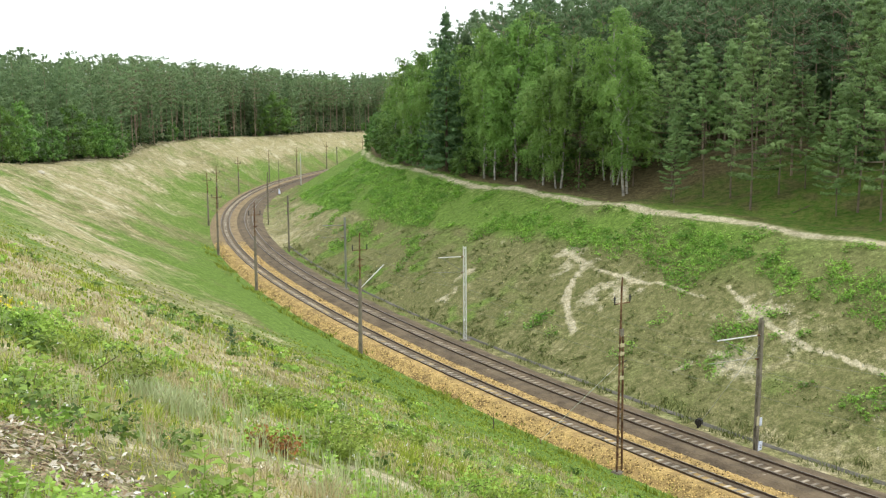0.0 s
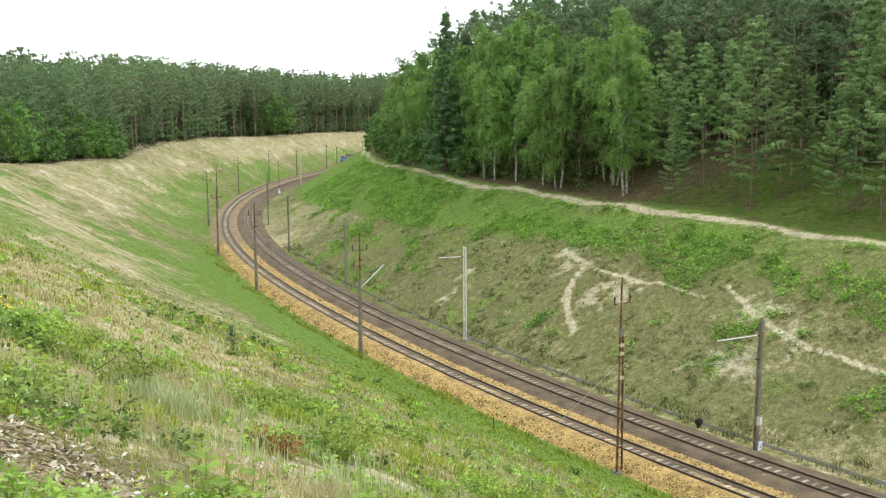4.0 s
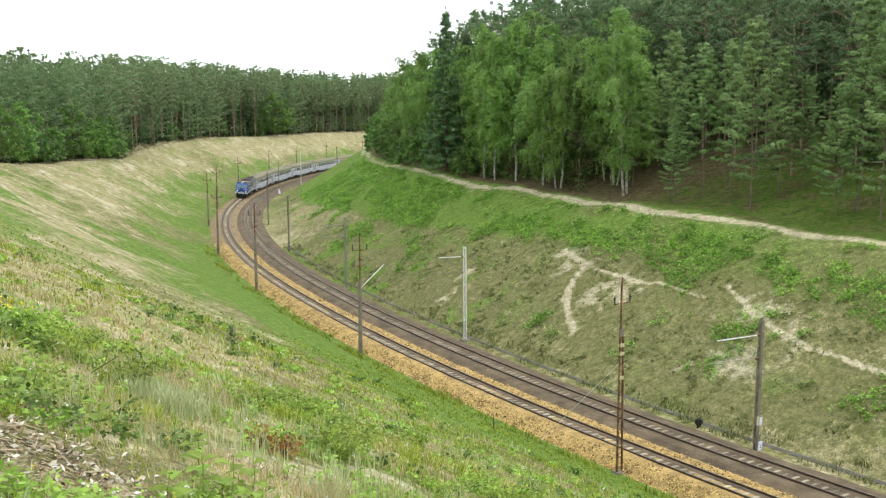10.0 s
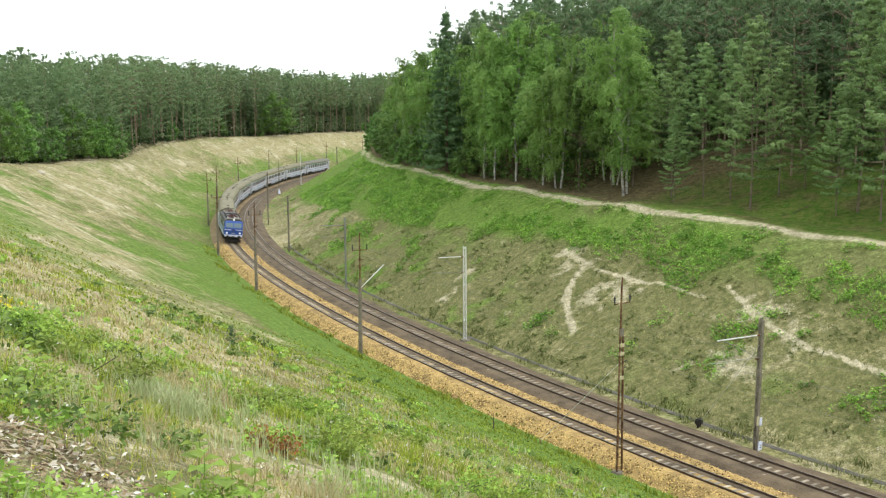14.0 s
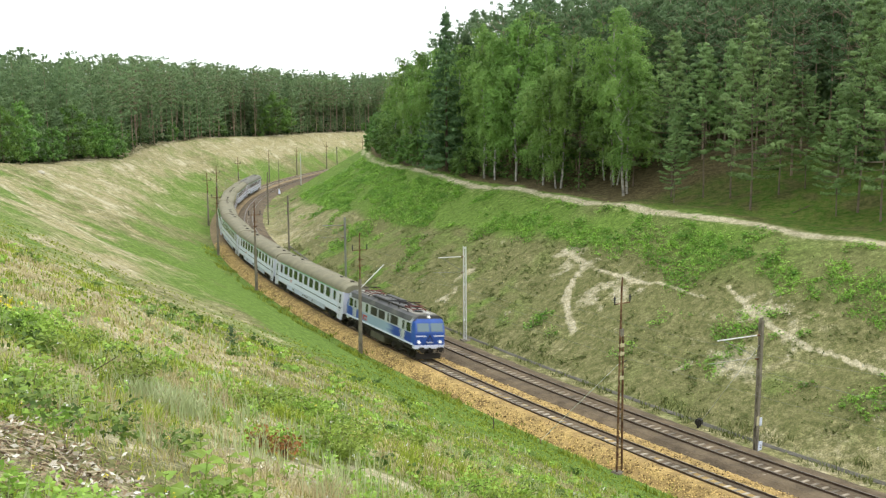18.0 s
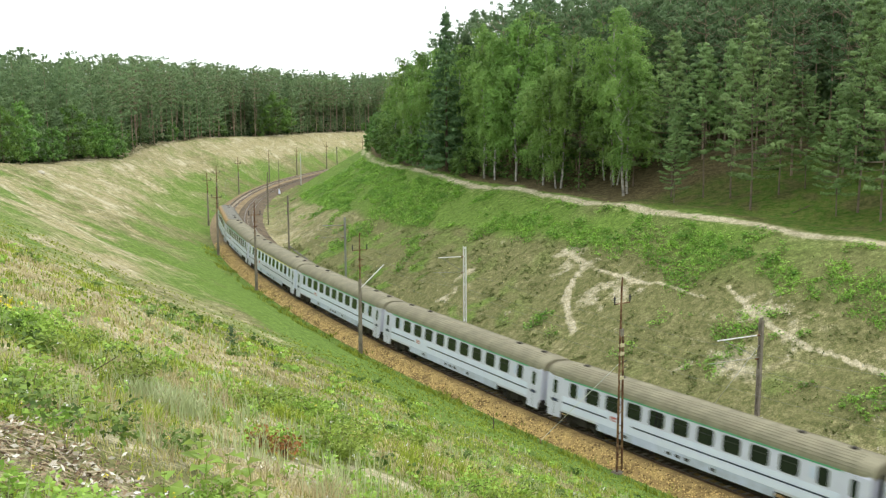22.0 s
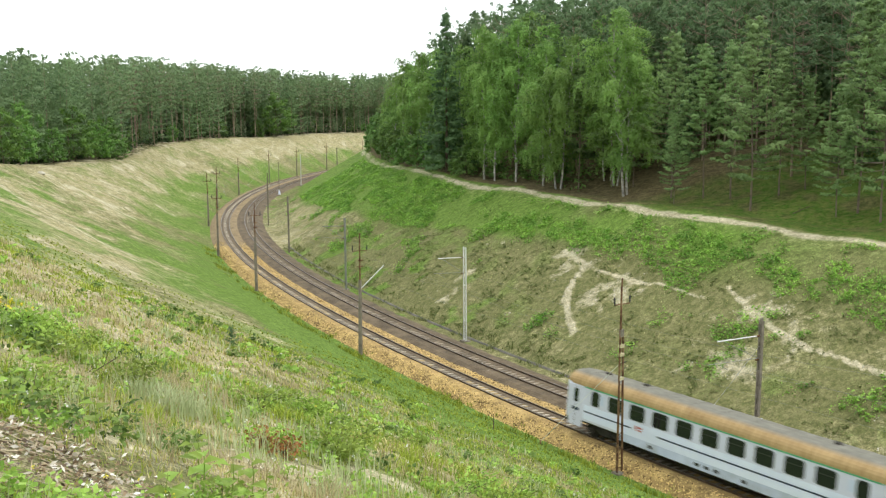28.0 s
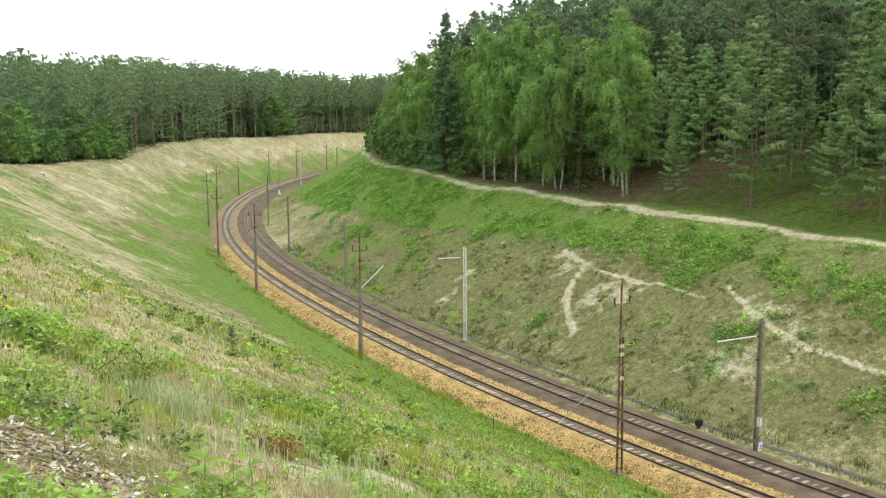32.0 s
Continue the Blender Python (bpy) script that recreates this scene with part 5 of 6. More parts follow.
def spruce(seed, height, width, detail=1.0):
    f = Foliage(seed)
    r = f.r
    zs = np.linspace(-0.4, height, 7)
    f.limb([(0, 0, z) for z in zs], [max(0.015, 0.011 * height * (1 - max(z, 0) / height)) for z in zs], 6)
    z = 0.06 * height
    while z < height * 0.985:
        g = z / height
        reach = width * (1 - g) ** 0.8 + 0.2
        n = r.randint(6, 9)
        a0 = r.uniform(0, 6.28)
        for k in range(n):
            a = a0 + 6.283 * k / n + r.uniform(-0.25, 0.25)
            ln = reach * r.uniform(0.6, 1.25)
            zk = min(height * 0.98, z + r.uniform(-0.4, 0.4))
            tip = np.array([math.cos(a) * ln, math.sin(a) * ln, zk - 0.3 * ln])
            m = max(2, int(ln * 1.9 * detail ** 0.5))
            for q in range(m):
                u = 0.25 + 0.75 * (q + 0.5) / m
                p = np.array([0, 0, zk]) * (1 - u) + tip * u + (0, 0, 0.22 * ln * u * u)
                f.tuft(p - (0, 0, 0.12), max(4, int(12 * detail)), (0.34, 0.34, 0.34), 0.42 / detail ** 0.4, (math.cos(a) * 0.6, math.sin(a) * 0.6, 0.5), 0.6, 0.4, 0.42)
        z += 0.5 * r.uniform(0.8, 1.2)
    f.tuft((0, 0, height), 16, (0.1, 0.1, 0.4), 0.3, (0, 0, 0.3), 0.8, 0.4, 0.4)
    return f


def hanging_tree(seed, height, width, low=0.1, stems=1, limbs=34, detail=1.0):
    """Silver birch: slender rising limbs that arch over, with curtains of small leaves hanging from them and gaps between."""
    f = Foliage(seed)
    r = f.r
    for st in range(stems):
        a = r.uniform(0, 6.28) + 6.28 * st / stems
        side = np.array([math.cos(a), math.sin(a), 0])
        off, slant = side * (0.0 if stems == 1 else 0.35), side * (0.03 if stems == 1 else 0.09) * height
        top = height * (1.0 if st == 0 else r.uniform(0.78, 0.92))
        zs = np.linspace(-0.4, top * 0.95, 9)
        tr = np.array([off + slant * (max(z, 0) / height) ** 0.8 + (0.14 * math.sin(z * 0.55 + a), 0.12 * math.cos(z * 0.45), z) for z in zs])
        r0 = 0.0062 * top + 0.03
        f.limb(tr, [max(0.02, r0 * (1 - 0.92 * max(z, 0) / top)) for z in zs], 6)
        num = int(limbs / stems ** 0.6)
        ways = r.uniform(0, 6.28, 5)
        for k in range(num):
            g = (k + r.uniform(0.1, 0.9)) / num
            z = top * (low + (0.93 - low) * g)
            form = max(0.16, math.sin(math.pi * (0.2 + 0.76 * g)) ** 0.75)
            ln = width * form * r.uniform(0.6, 1.15)
            b = ways[k % 5] + r.normal(0, 0.5)
            out = np.array([math.cos(b), math.sin(b), 0])
            start = np.array([np.interp(z, zs, tr[:, i]) for i in range(3)])
            rise = (0.9 if g < 0.8 else 1.2) * ln
            mid, tip = start + out * ln * 0.45 + (0, 0, rise * 0.85), start + out * ln + (0, 0, rise * 0.55)
            f.limb([start, start * 0.45 + mid * 0.55 + out * 0.1, mid, tip], [0.010 * ln + 0.014, 0.018, 0.012, 0.005], 4)
            f.tuft(start + (0, 0, 0.3 * ln), 7, (ln * 0.4, ln * 0.4, 0.7), 0.55, (0, 0, 0.2), 0.9, 0.3, 0.8)
            for u in np.linspace(0.3, 1.0, 2 + int(ln * 1.15)):
                p = start * (1 - u) ** 2 + 2 * (start + out * ln * 0.4 + (0, 0, rise * 1.2)) * u * (1 - u) + tip * u * u
                w = (0.36 + 0.10 * ln) * r.uniform(0.7, 1.2)
                f.tuft(p, int(42 * detail * (w / 0.6) ** 1.2), (w, w, w * 0.6), 0.23 / detail ** 0.4, (out[0] * 0.3, out[1] * 0.3, 0.7), 0.9, 0.22, 0.66)
                for q in range(3):
                    e = p + r.normal(0, w * 0.65, 3) * (1, 1, 0.2) + out * 0.15
                    drop = r.uniform(0.5, 2.0) * (0.6 + 0.7 * u)
                    c = int(15 * drop * detail)
                    f.tuft(e - (0, 0, drop * 0.5), c, (0.24, 0.24, drop * 0.62), 0.21 / detail ** 0.4, (out[0] * 0.7, out[1] * 0.7, 0.35), 0.7, 0.22, 0.62)
    return f


def broadleaf(seed, height, width, low=0.12, detail=1.0, lobes=26):
    """Oak, alder or hazel: forked limbs with rounded leafy lobes of uneven size, gaps between them."""
    f = Foliage(seed)
    r = f.r
    a = r.uniform(0, 6.28)
    zs = np.linspace(-0.4, height * 0.93, 8)
    tr = np.array([(0.02 * max(z, 0) * math.cos(a) + 0.12 * math.sin(z * 0.7 + a), 0.02 * max(z, 0) * math.sin(a) + 0.1 * math.cos(z * 0.5), z) for z in zs])
    r0 = 0.006 * height + 0.03
    f.limb(tr, [max(0.02, r0 * (1 - 0.9 * max(z, 0) / height)) for z in zs], 6)
    for k in range(lobes):
        g = (k + r.uniform(0, 1)) / lobes
        z = height * (low + (0.95 - low) * g)
        form = math.sin(math.pi * min(1, 0.2 + 0.78 * g)) ** 0.6 if g < 0.97 else 0.15
        reach = width * max(form, 0.15) * r.uniform(0.45, 1.0)
        b = k * 2.4 + r.uniform(-0.5, 0.5)
        base = np.array([np.interp(z * 0.85, zs, tr[:, i]) for i in range(3)])
        c = base + (math.cos(b) * reach, math.sin(b) * reach, 0.10 * height * r.uniform(0.2, 0.8) * (1 - g * 0.5))
        f.limb([base, base * 0.4 + c * 0.6 + (0, 0, 0.25), c], [0.008 * reach + 0.012, 0.014, 0.006], 3)
        size = width * r.uniform(0.20, 0.34)
        for q in range(4):
            e = c + r.normal(0, size * 0.6, 3) * (1, 1, 0.6)
            w = size * r.uniform(0.45, 0.75)
            f.tuft(e, int(52 * detail * (w / 0.5) ** 1.3), (w, w, w * 0.7), 0.27 / detail ** 0.42, (math.cos(b) * 0.25, math.sin(b) * 0.25, 0.5), 0.95, 0.2, 0.7)
    return f


def set_out(protos, spots, seed):
    """Copies of the trees at the places (x, y, height), each turned its own way; protos are (tree, height)."""
    rnd = random.Random(seed)
    zs = ground_z([p[0] for p in spots], [p[1] for p in spots])
    for (x, y, h), z in zip(spots, zs):
        i = rnd.randrange(len(protos))
        p, h0 = protos[i]
        k = h / h0
        m = Matrix.Translation((x, y, z - 0.05)) @ Matrix.Rotation(rnd.uniform(0, 6.28), 4, "Z")
        if p.get("stands"):
            o = copy_thing(p, m)
        else:
            o = p
            o.matrix_basis = m
            p["stands"] = 1
        o.scale = (k * rnd.uniform(0.92, 1.08), k * rnd.uniform(0.92, 1.08), k)


def wood_spots(s0, s1, o0, o1, gap, seed, low, high, keep=None):
    rnd = random.Random(seed)
    out = []
    s = s0
    while s < s1:
        for i in range(int(abs(o1 - o0) / gap) + 1):
            ss = s + rnd.uniform(-0.45, 0.45) * gap
            oo = o0 + (i + rnd.uniform(-0.4, 0.4)) * gap * (1 if o1 > o0 else -1)
            h = rnd.uniform(low, high)
            if keep is None or keep(ss, oo):
                x, y, _ = along(ss, oo)
                out.append((float(x), float(y), h))
        s += gap
    return out


def spots_of(rows):
    return [(float(along(s, o)[0]), float(along(s, o)[1]), h) for s, o, h in rows]


def one_wood(name, label, kinds, spots, seed, leaf="pine"):
    """Trees too far off or too deep in the wood to count, as one object."""
    rnd = random.Random(seed)
    zs = ground_z([p[0] for p in spots], [p[1] for p in spots])
    base = []
    for f, h0 in kinds:
        base.append((np.concatenate(f.lv), np.concatenate(f.lf), np.array(f.wv), np.array(f.wf), h0))
    lv, lf, wv, wf, nl, nw = [], [], [], [], 0, 0
    for (x, y, h), z in zip(spots, zs):
        a, b, c, d, h0 = base[rnd.randrange(len(base))]
        t, k = rnd.uniform(0, 6.28), h / h0
        rot = np.array([[math.cos(t), math.sin(t), 0], [-math.sin(t), math.cos(t), 0], [0, 0, 1]]) * k
        lv.append(a @ rot + (x, y, z))
        wv.append(c @ rot + (x, y, z))
        lf.append(b + nl)
        wf.append(d + nw)
        nl, nw = nl + len(a), nw + len(c)
    v = np.concatenate(lv + wv)
    f = np.concatenate(lf + [q + nl for q in wf])
    me = bpy.data.meshes.new(name)
    me.from_pydata(v.tolist(), [], f.tolist())
    me.materials.append(M[leaf])
    me.materials.append(M["pine_bark"])
    me.polygons.foreach_set("material_index", np.concatenate([np.zeros(sum(map(len, lf)), int), np.ones(sum(map(len, wf)), int)]).tolist())
    return tagged(new(name, me), label, "wood", kind="stuff")


def undergrowth(name, label, spots, seed, leaf, size=0.5, per=34):
    """Low leafy scrub of many small leaves, as one object."""
    f = Foliage(seed)
    zs = ground_z([p[0] for p in spots], [p[1] for p in spots])
    for (x, y, h), z in zip(spots, zs):
        f.leaves((x, y, z + h * 0.45), per, (h * 0.38, h * 0.38, h * 0.26), size, 0.5, None, 0.6, 0.55)
    return tagged(mesh_object(name, np.concatenate(f.lv).tolist(), np.concatenate(f.lf).tolist(), leaf), label, "undergrowth", kind="stuff")


def build_woods():
    def conifer(seed, h, bare, w, d, shape, label, leaf="pine"):
        return pine(seed, h, bare, w, d, shape).make("pine_tree", label, "pine tree", M[leaf], M["young_bark" if shape == "cone" else "pine_bark"], "pines"), h

    def birch(seed, stems, w=4.3, detail=1.0):
        return hanging_tree(seed, 20, w, 0.1, stems, 34, detail).make("birch_tree", "silver birch with white trunk and drooping bright leaves", "birch tree", M["birch"], M["birch_bark"], "birches"), 20

    def leafy(seed, h, w, low, d, leaf="oak", label="broad-leaved tree with dense mid-green crown"):
        return broadleaf(seed, h, w, low, d).make("leafy_tree", label, "tree", M[leaf], M["bark"], "leafy trees"), h
    # edge of the wood above the inner bank
    births = [birch(11, 1), birch(12, 2, 3.9), birch(16, 2, 4.6), birch(17, 1, 4.3, 0.35), birch(18, 2, 4.3, 0.35)]
    set_out([births[2]], spots_of([(59.9, 35.5, 22.3), (66, 37.5, 18)]), 4)
    set_out(births[:2], spots_of([(73.4, 33.5, 19.5), (76.6, 33.0, 19.0), (86.2, 33.6, 22.4), (90.4, 32.6, 20.7), (93.9, 32.4, 22.1), (123.3, 31.6, 19.6), (139.4, 32.0, 19.4), (117, 32.5, 19.8)]), 5)
    set_out(births[3:], spots_of([(101, 36.5, 17.6), (153.2, 32.6, 17), (82, 37, 21), (131, 34, 19.5), (112, 35, 20), (127, 37, 19.5), (103, 36, 19), (146, 34, 18.5), (90, 38, 23), (165, 35, 15), (70, 39, 20)]), 5)
    sp = spruce(21, 24, 4.6, 1.0).make("spruce_tree", "dark Norway spruce standing above the birches", "spruce tree", M["spruce"], M["bark"], "spruces"), 24
    sp2 = spruce(22, 20, 3.6, 0.55).make("spruce_tree", "dark Norway spruce in the wood", "spruce tree", M["spruce"], M["bark"], "spruces"), 20
    set_out([sp], spots_of([(107.0, 31.0, 24.3), (114, 36.5, 21)]), 6)
    edge_label = "bushy young Scots pine at the wood's edge"
    young = [conifer(31, 16, 0.17, 3.9, 1.0, "cone", edge_label, "pine_young"), conifer(32, 16, 0.26, 3.5, 1.0, "cone", edge_label, "pine_young"), conifer(33, 16, 0.32, 3.1, 1.0, "cone", edge_label, "pine_young")]
    set_out(young, spots_of([(52.5, 36.1, 17.2), (47.9, 36.9, 15.7), (38.4, 35.1, 18.1), (28.6, 36.6, 11.7), (23.3, 36.4, 16.8), (27.3, 38.2, 18.9), (49.2, 34.0, 9.2), (44.2, 37.6, 15.6), (39.3, 39.8, 14.3), (37.5, 41.7, 11),
                             (71.1, 35.4, 15.3), (65.9, 37.0, 13.1), (62.7, 38, 15), (18, 39, 16), (12, 41, 17)]), 7)
    bush = [leafy(41, 7, 2.6, 0.04, 0.45), leafy(42, 6, 2.4, 0.03, 0.45)]
    set_out(bush, spots_of([(165.3, 31.8, 8.5), (158, 32.2, 8), (176, 32.5, 9), (147, 31.4, 6.5), (139, 31.0, 5.5), (131, 30.8, 6), (122, 30.6, 5.5), (114, 30.8, 6), (103, 32.0, 4.6), (99, 31.2, 5.5), (186, 32.8, 9), (196, 33, 9),
                            (94, 34, 4.5), (86, 35.5, 4.2), (207, 33.2, 9), (219, 33.6, 9), (232, 34, 9), (77, 36, 4)]), 8)
    trees = [leafy(45, 17, 3.6, 0.1, 0.35), leafy(46, 15, 3.8, 0.08, 0.35)]
    set_out(trees, spots_of([(172, 36, 15), (160, 37, 16), (148, 37, 16.5), (137, 38, 17), (184, 36, 14), (197, 37, 14), (210, 37, 14), (124, 39, 17), (225, 38, 14), (240, 38, 15), (255, 38, 15)]), 9)
    inside = "tall Scots pine with orange upper trunk in the wood"
    back = [conifer(51, 20, 0.54, 2.8, 0.36, "dome", inside), conifer(52, 20, 0.48, 3.0, 0.36, "dome", inside), conifer(53, 18, 0.12, 3.4, 0.36, "full", "low-branched pine inside the hill wood")]
    set_out(back[:2], wood_spots(-8, 84, 47, 60, 5.2, 61, 17, 21), 9)
    set_out(back, wood_spots(72, 150, 40, 50, 5.0, 60, 20, 23.5), 10)
    set_out([sp2], spots_of([(96, 42, 19), (74, 43, 18), (38, 50, 16), (65, 46, 17)]), 13)
    thin = [(pine(s, 20, 0.34, 3.4, 0.12, "dome"), 20) for s in (55, 56)] + [(pine(s, 18, 0.05, 3.7, 0.12, "full"), 18) for s in (58, 59)]
    one_wood("hill_wood", "dense pine wood covering the hill above the cutting", thin, wood_spots(-20, 160, 60, 94, 6.2, 62, 19, 25) + wood_spots(190, 330, 42, 66, 8.0, 63, 15, 18), 11)
    # a dead branch on the moss below the young pines
    fx, fy, _ = along(33.0, 37.0)
    branch = thing("fallen_branch", "dark dead branch lying on the moss", "branch", m=pose(float(fx), float(fy), zat(fx, fy)))
    f = Foliage(301)
    tilt = [zat(fx + d, fy + 0.4 * d) - zat(fx, fy) for d in (-1.2, 0.0, 1.2)]
    f.limb([(-1.2, -0.48, tilt[0] + 0.1), (0, 0, tilt[1] + 0.16), (1.2, 0.48, tilt[2] + 0.2)], [0.045, 0.035, 0.012], 6)
    f.limb([(0.1, 0.05, tilt[1] + 0.16), (0.7, 0.1, tilt[1] + 0.55)], [0.03, 0.01], 5)
    f.limb([(-0.5, -0.2, tilt[1] + 0.12), (-0.2, 0.3, tilt[1] + 0.4)], [0.025, 0.01], 5)
    mesh_object("limb", [tuple(v) for v in f.wv], f.wf, M["bark"], branch, smooth=True)
    undergrowth("wood_scrub", "dark green scrub on the floor of the hill wood", wood_spots(70, 260, 34, 60, 3.4, 64, 0.8, 3.4) + wood_spots(-10, 70, 46, 72, 5.5, 65, 0.4, 1.6), 66, M["oak"], 0.42, 36)
    # wood on the outer side of the bend
    outer_edge = lambda s: float(np.interp(s, [60, 90, 120, 150, 170, 200, 245, 300, 340, 400, 470], [-52, -46, -41, -36, -32.5, -29.5, -30.5, -33.5, -32, -30, -29]))
    rim_label, full_label = "tall slender pine at the edge of the far wood", "broad pine with branches down to the ground"
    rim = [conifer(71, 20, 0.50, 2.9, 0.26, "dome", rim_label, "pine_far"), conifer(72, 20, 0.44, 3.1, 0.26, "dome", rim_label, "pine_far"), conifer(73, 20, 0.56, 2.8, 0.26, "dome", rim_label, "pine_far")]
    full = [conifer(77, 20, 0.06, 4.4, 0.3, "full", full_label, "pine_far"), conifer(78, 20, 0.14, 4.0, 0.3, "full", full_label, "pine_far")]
    rnd = random.Random(5)
    front, left, deep = [], [], []
    s = 75.0
    while s < 470:
        e = outer_edge(s)
        hs = float(np.interp(s, [75, 130, 150, 165, 200, 245, 300, 400], [18, 19, 20.5, 21.5, 21.8, 22.5, 23, 23.8]))
        for row in range(4 + 2 * (s > 270)):
            oo = e - 1.5 - row * 5.2 + rnd.uniform(-1.8, 1.8)
            x, y, _ = along(s + rnd.uniform(-2, 2), oo)
            h = hs * rnd.uniform(0.86, 1.05) + 0.15 * row
            spot = (float(x), float(y), h)
            if row < 2:
                (left if s < 205 or rnd.random() < 0.12 else front).append(spot)
            else:
                deep.append(spot)
        s += 5.0
    set_out(rim, front, 14)
    under = spots_of([(q + rnd.uniform(-3, 3), outer_edge(q) - rnd.uniform(1.5, 6.0), rnd.uniform(5, 10)) for q in np.arange(212, 450, 6.5)])
    set_out(full, left + under, 12)
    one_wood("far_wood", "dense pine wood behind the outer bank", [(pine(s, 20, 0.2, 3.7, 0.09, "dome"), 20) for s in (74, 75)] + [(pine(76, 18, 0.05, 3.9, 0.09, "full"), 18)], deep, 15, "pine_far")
    scrub = []
    s = 75.0
    while s < 470:
        for row in range(4 + 2 * (s > 270)):
            x, y, _ = along(s + rnd.uniform(-2, 2), outer_edge(s) - 3.5 - 5 * row + rnd.uniform(-2, 2))
            scrub.append((float(x), float(y), rnd.uniform(0.8, 2.6) + 2.6 * row))
        s += 3.0
    undergrowth("far_scrub", "dark undergrowth between the trunks of the far wood", scrub, 67, M["scrub"], 0.8, 52)
    low = [leafy(81, 12, 4.2, 0.05, 0.25), leafy(82, 9, 3.4, 0.04, 0.25)]
    bright = [leafy(83, 12, 4.6, 0.04, 0.35, "oak_light", "broad bright-green leafy tree at the wood's edge")]
    rows = [(s, outer_edge(s) + rnd.uniform(-1.5, 1.0), rnd.uniform(4, 8)) for s in np.arange(150, 225, 12)]
    rows += [(s, outer_edge(s) - rnd.uniform(1, 4), rnd.uniform(5, 9)) for s in np.arange(240, 460, 22)]
    set_out(low, spots_of(rows + [(160, -31, 8), (338, -31, 13), (192, -27.5, 11), (199, -27, 8)]), 16)
    set_out(bright, spots_of([(137.6, -32.6, 11.5), (131, -34, 10), (334, -29.5, 18.5), (176, -30.5, 13), (186, -28, 9)]), 17)


# ---- grass and weeds on the banks ----
M["grass_green"] = leaf_material("meadow_grass", (0.18, 0.27, 0.026), (0.52, 0.64, 0.095), 0.25, 0.8, 0.45)
M["grass_straw"] = leaf_material("dry_grass", (0.33, 0.28, 0.105), (0.74, 0.655, 0.34), 0.2, 0.8, 0.45)
M["weed"] = leaf_material("weed_leaves", (0.145, 0.24, 0.03), (0.41, 0.55, 0.115), 0.35, 1.2, 0.32)
M["weed_deep"] = leaf_material("deep_green_weed_leaves", (0.06, 0.12, 0.02), (0.25, 0.38, 0.09), 0.3, 1.2, 0.3)
M["grass_plume"] = leaf_material("pale_straw_plumes", (0.42, 0.355, 0.18), (0.80, 0.72, 0.44), 0.3, 1.5, 0.4)
M["silver"] = leaf_material("silvery_weed_stalks", (0.40, 0.50, 0.22), (0.78, 0.87, 0.52), 0.3, 1.0)
M["fern"] = leaf_material("bank_shrub_leaves", (0.085, 0.21, 0.026), (0.36, 0.57, 0.10), 0.3, 0.5)
M["bank_weed"] = leaf_material("dull_bank_weeds", (0.115, 0.17, 0.042), (0.25, 0.325, 0.095), 0.35, 0.7, 0.15)
M["turf_blade"] = leaf_material("dull_turf_blades", (0.12, 0.16, 0.045), (0.30, 0.34, 0.12), 0.25, 0.8, 0.4)
M["dead"] = leaf_material("dead_brown_leaves", (0.19, 0.085, 0.022), (0.46, 0.215, 0.07), 0.2, 1.0, 0.28, 0.2)
M["dead_pale"] = leaf_material("faded_leaf_litter", (0.09, 0.06, 0.035), (0.40, 0.29, 0.17), 0.1, 1.5, 0.6)
M["chip"] = leaf_material("pale_bark_chips", (0.34, 0.29, 0.22), (0.80, 0.77, 0.70), 0.0, 4.0, 0.6)
M["pale_stone"] = surface("pale_limestone", (0.42, 0.38, 0.30), (0.68, 0.64, 0.54), 3, 0.9, 0, 20, 0.4)
M["twig"] = surface("bleached_twigs", (0.34, 0.27, 0.17), (0.72, 0.62, 0.44), 6, 0.9, 0, 30, 0.2)
M["scrub"] = leaf_material("dark_undergrowth", (0.03, 0.07, 0.025), (0.085, 0.15, 0.05), 0.2)
M["petal"] = surface("yellow_petals", (0.65, 0.55, 0.03), (0.8, 0.7, 0.06), 6, 0.7, 0, 30, 0.0)
M["petal_white"] = surface("white_petals", (0.65, 0.67, 0.6), (0.8, 0.8, 0.76), 6, 0.7, 0, 30, 0.0)


def blades(name, label, x, y, height, width, lean, material, seed, turn=None):
    """Bent, tapering blades, one object for all."""
    r = np.random.RandomState(seed)
    n = len(x)
    z = ground_z(x, y) - 0.02
    a = r.uniform(0, 6.283, n)
    b = r.uniform(0, 6.283, n)
    side = np.stack([np.cos(a), np.sin(a), np.zeros(n)], 1) * (width / 2)[:, None]
    bend = np.stack([np.cos(b), np.sin(b), np.zeros(n)], 1) * (lean * height)[:, None]
    p = np.stack([x, y, z], 1)
    up = np.zeros((n, 3))
    up[:, 2] = height
    mid = p + up * 0.55 + bend * 0.35
    tip = p + up * (1 - 0.25 * lean[:, None] ** 2) + bend
    v = np.stack([p - side, p + side, mid + side * 0.75, mid - side * 0.75, tip], 1).reshape(-1, 3)
    k = np.arange(n)[:, None] * 5
    quads = (k + np.array([0, 1, 2, 3])).tolist()
    tris = (k + np.array([3, 2, 4])).tolist()
    return tagged(mesh_object(name, v.tolist(), quads + tris, material), label, "grass", kind="stuff")


def fan(n, r0, r1, seed, power=1.0, half=30.0):
    """Places on the slope below the tripod, thinning with distance."""
    r = np.random.RandomState(seed)
    rad = r0 * (r1 / r0) ** (r.rand(n) ** power)
    ang = np.radians(r.uniform(-half, half, n))
    return rad * np.sin(ang), rad * np.cos(ang), rad, r


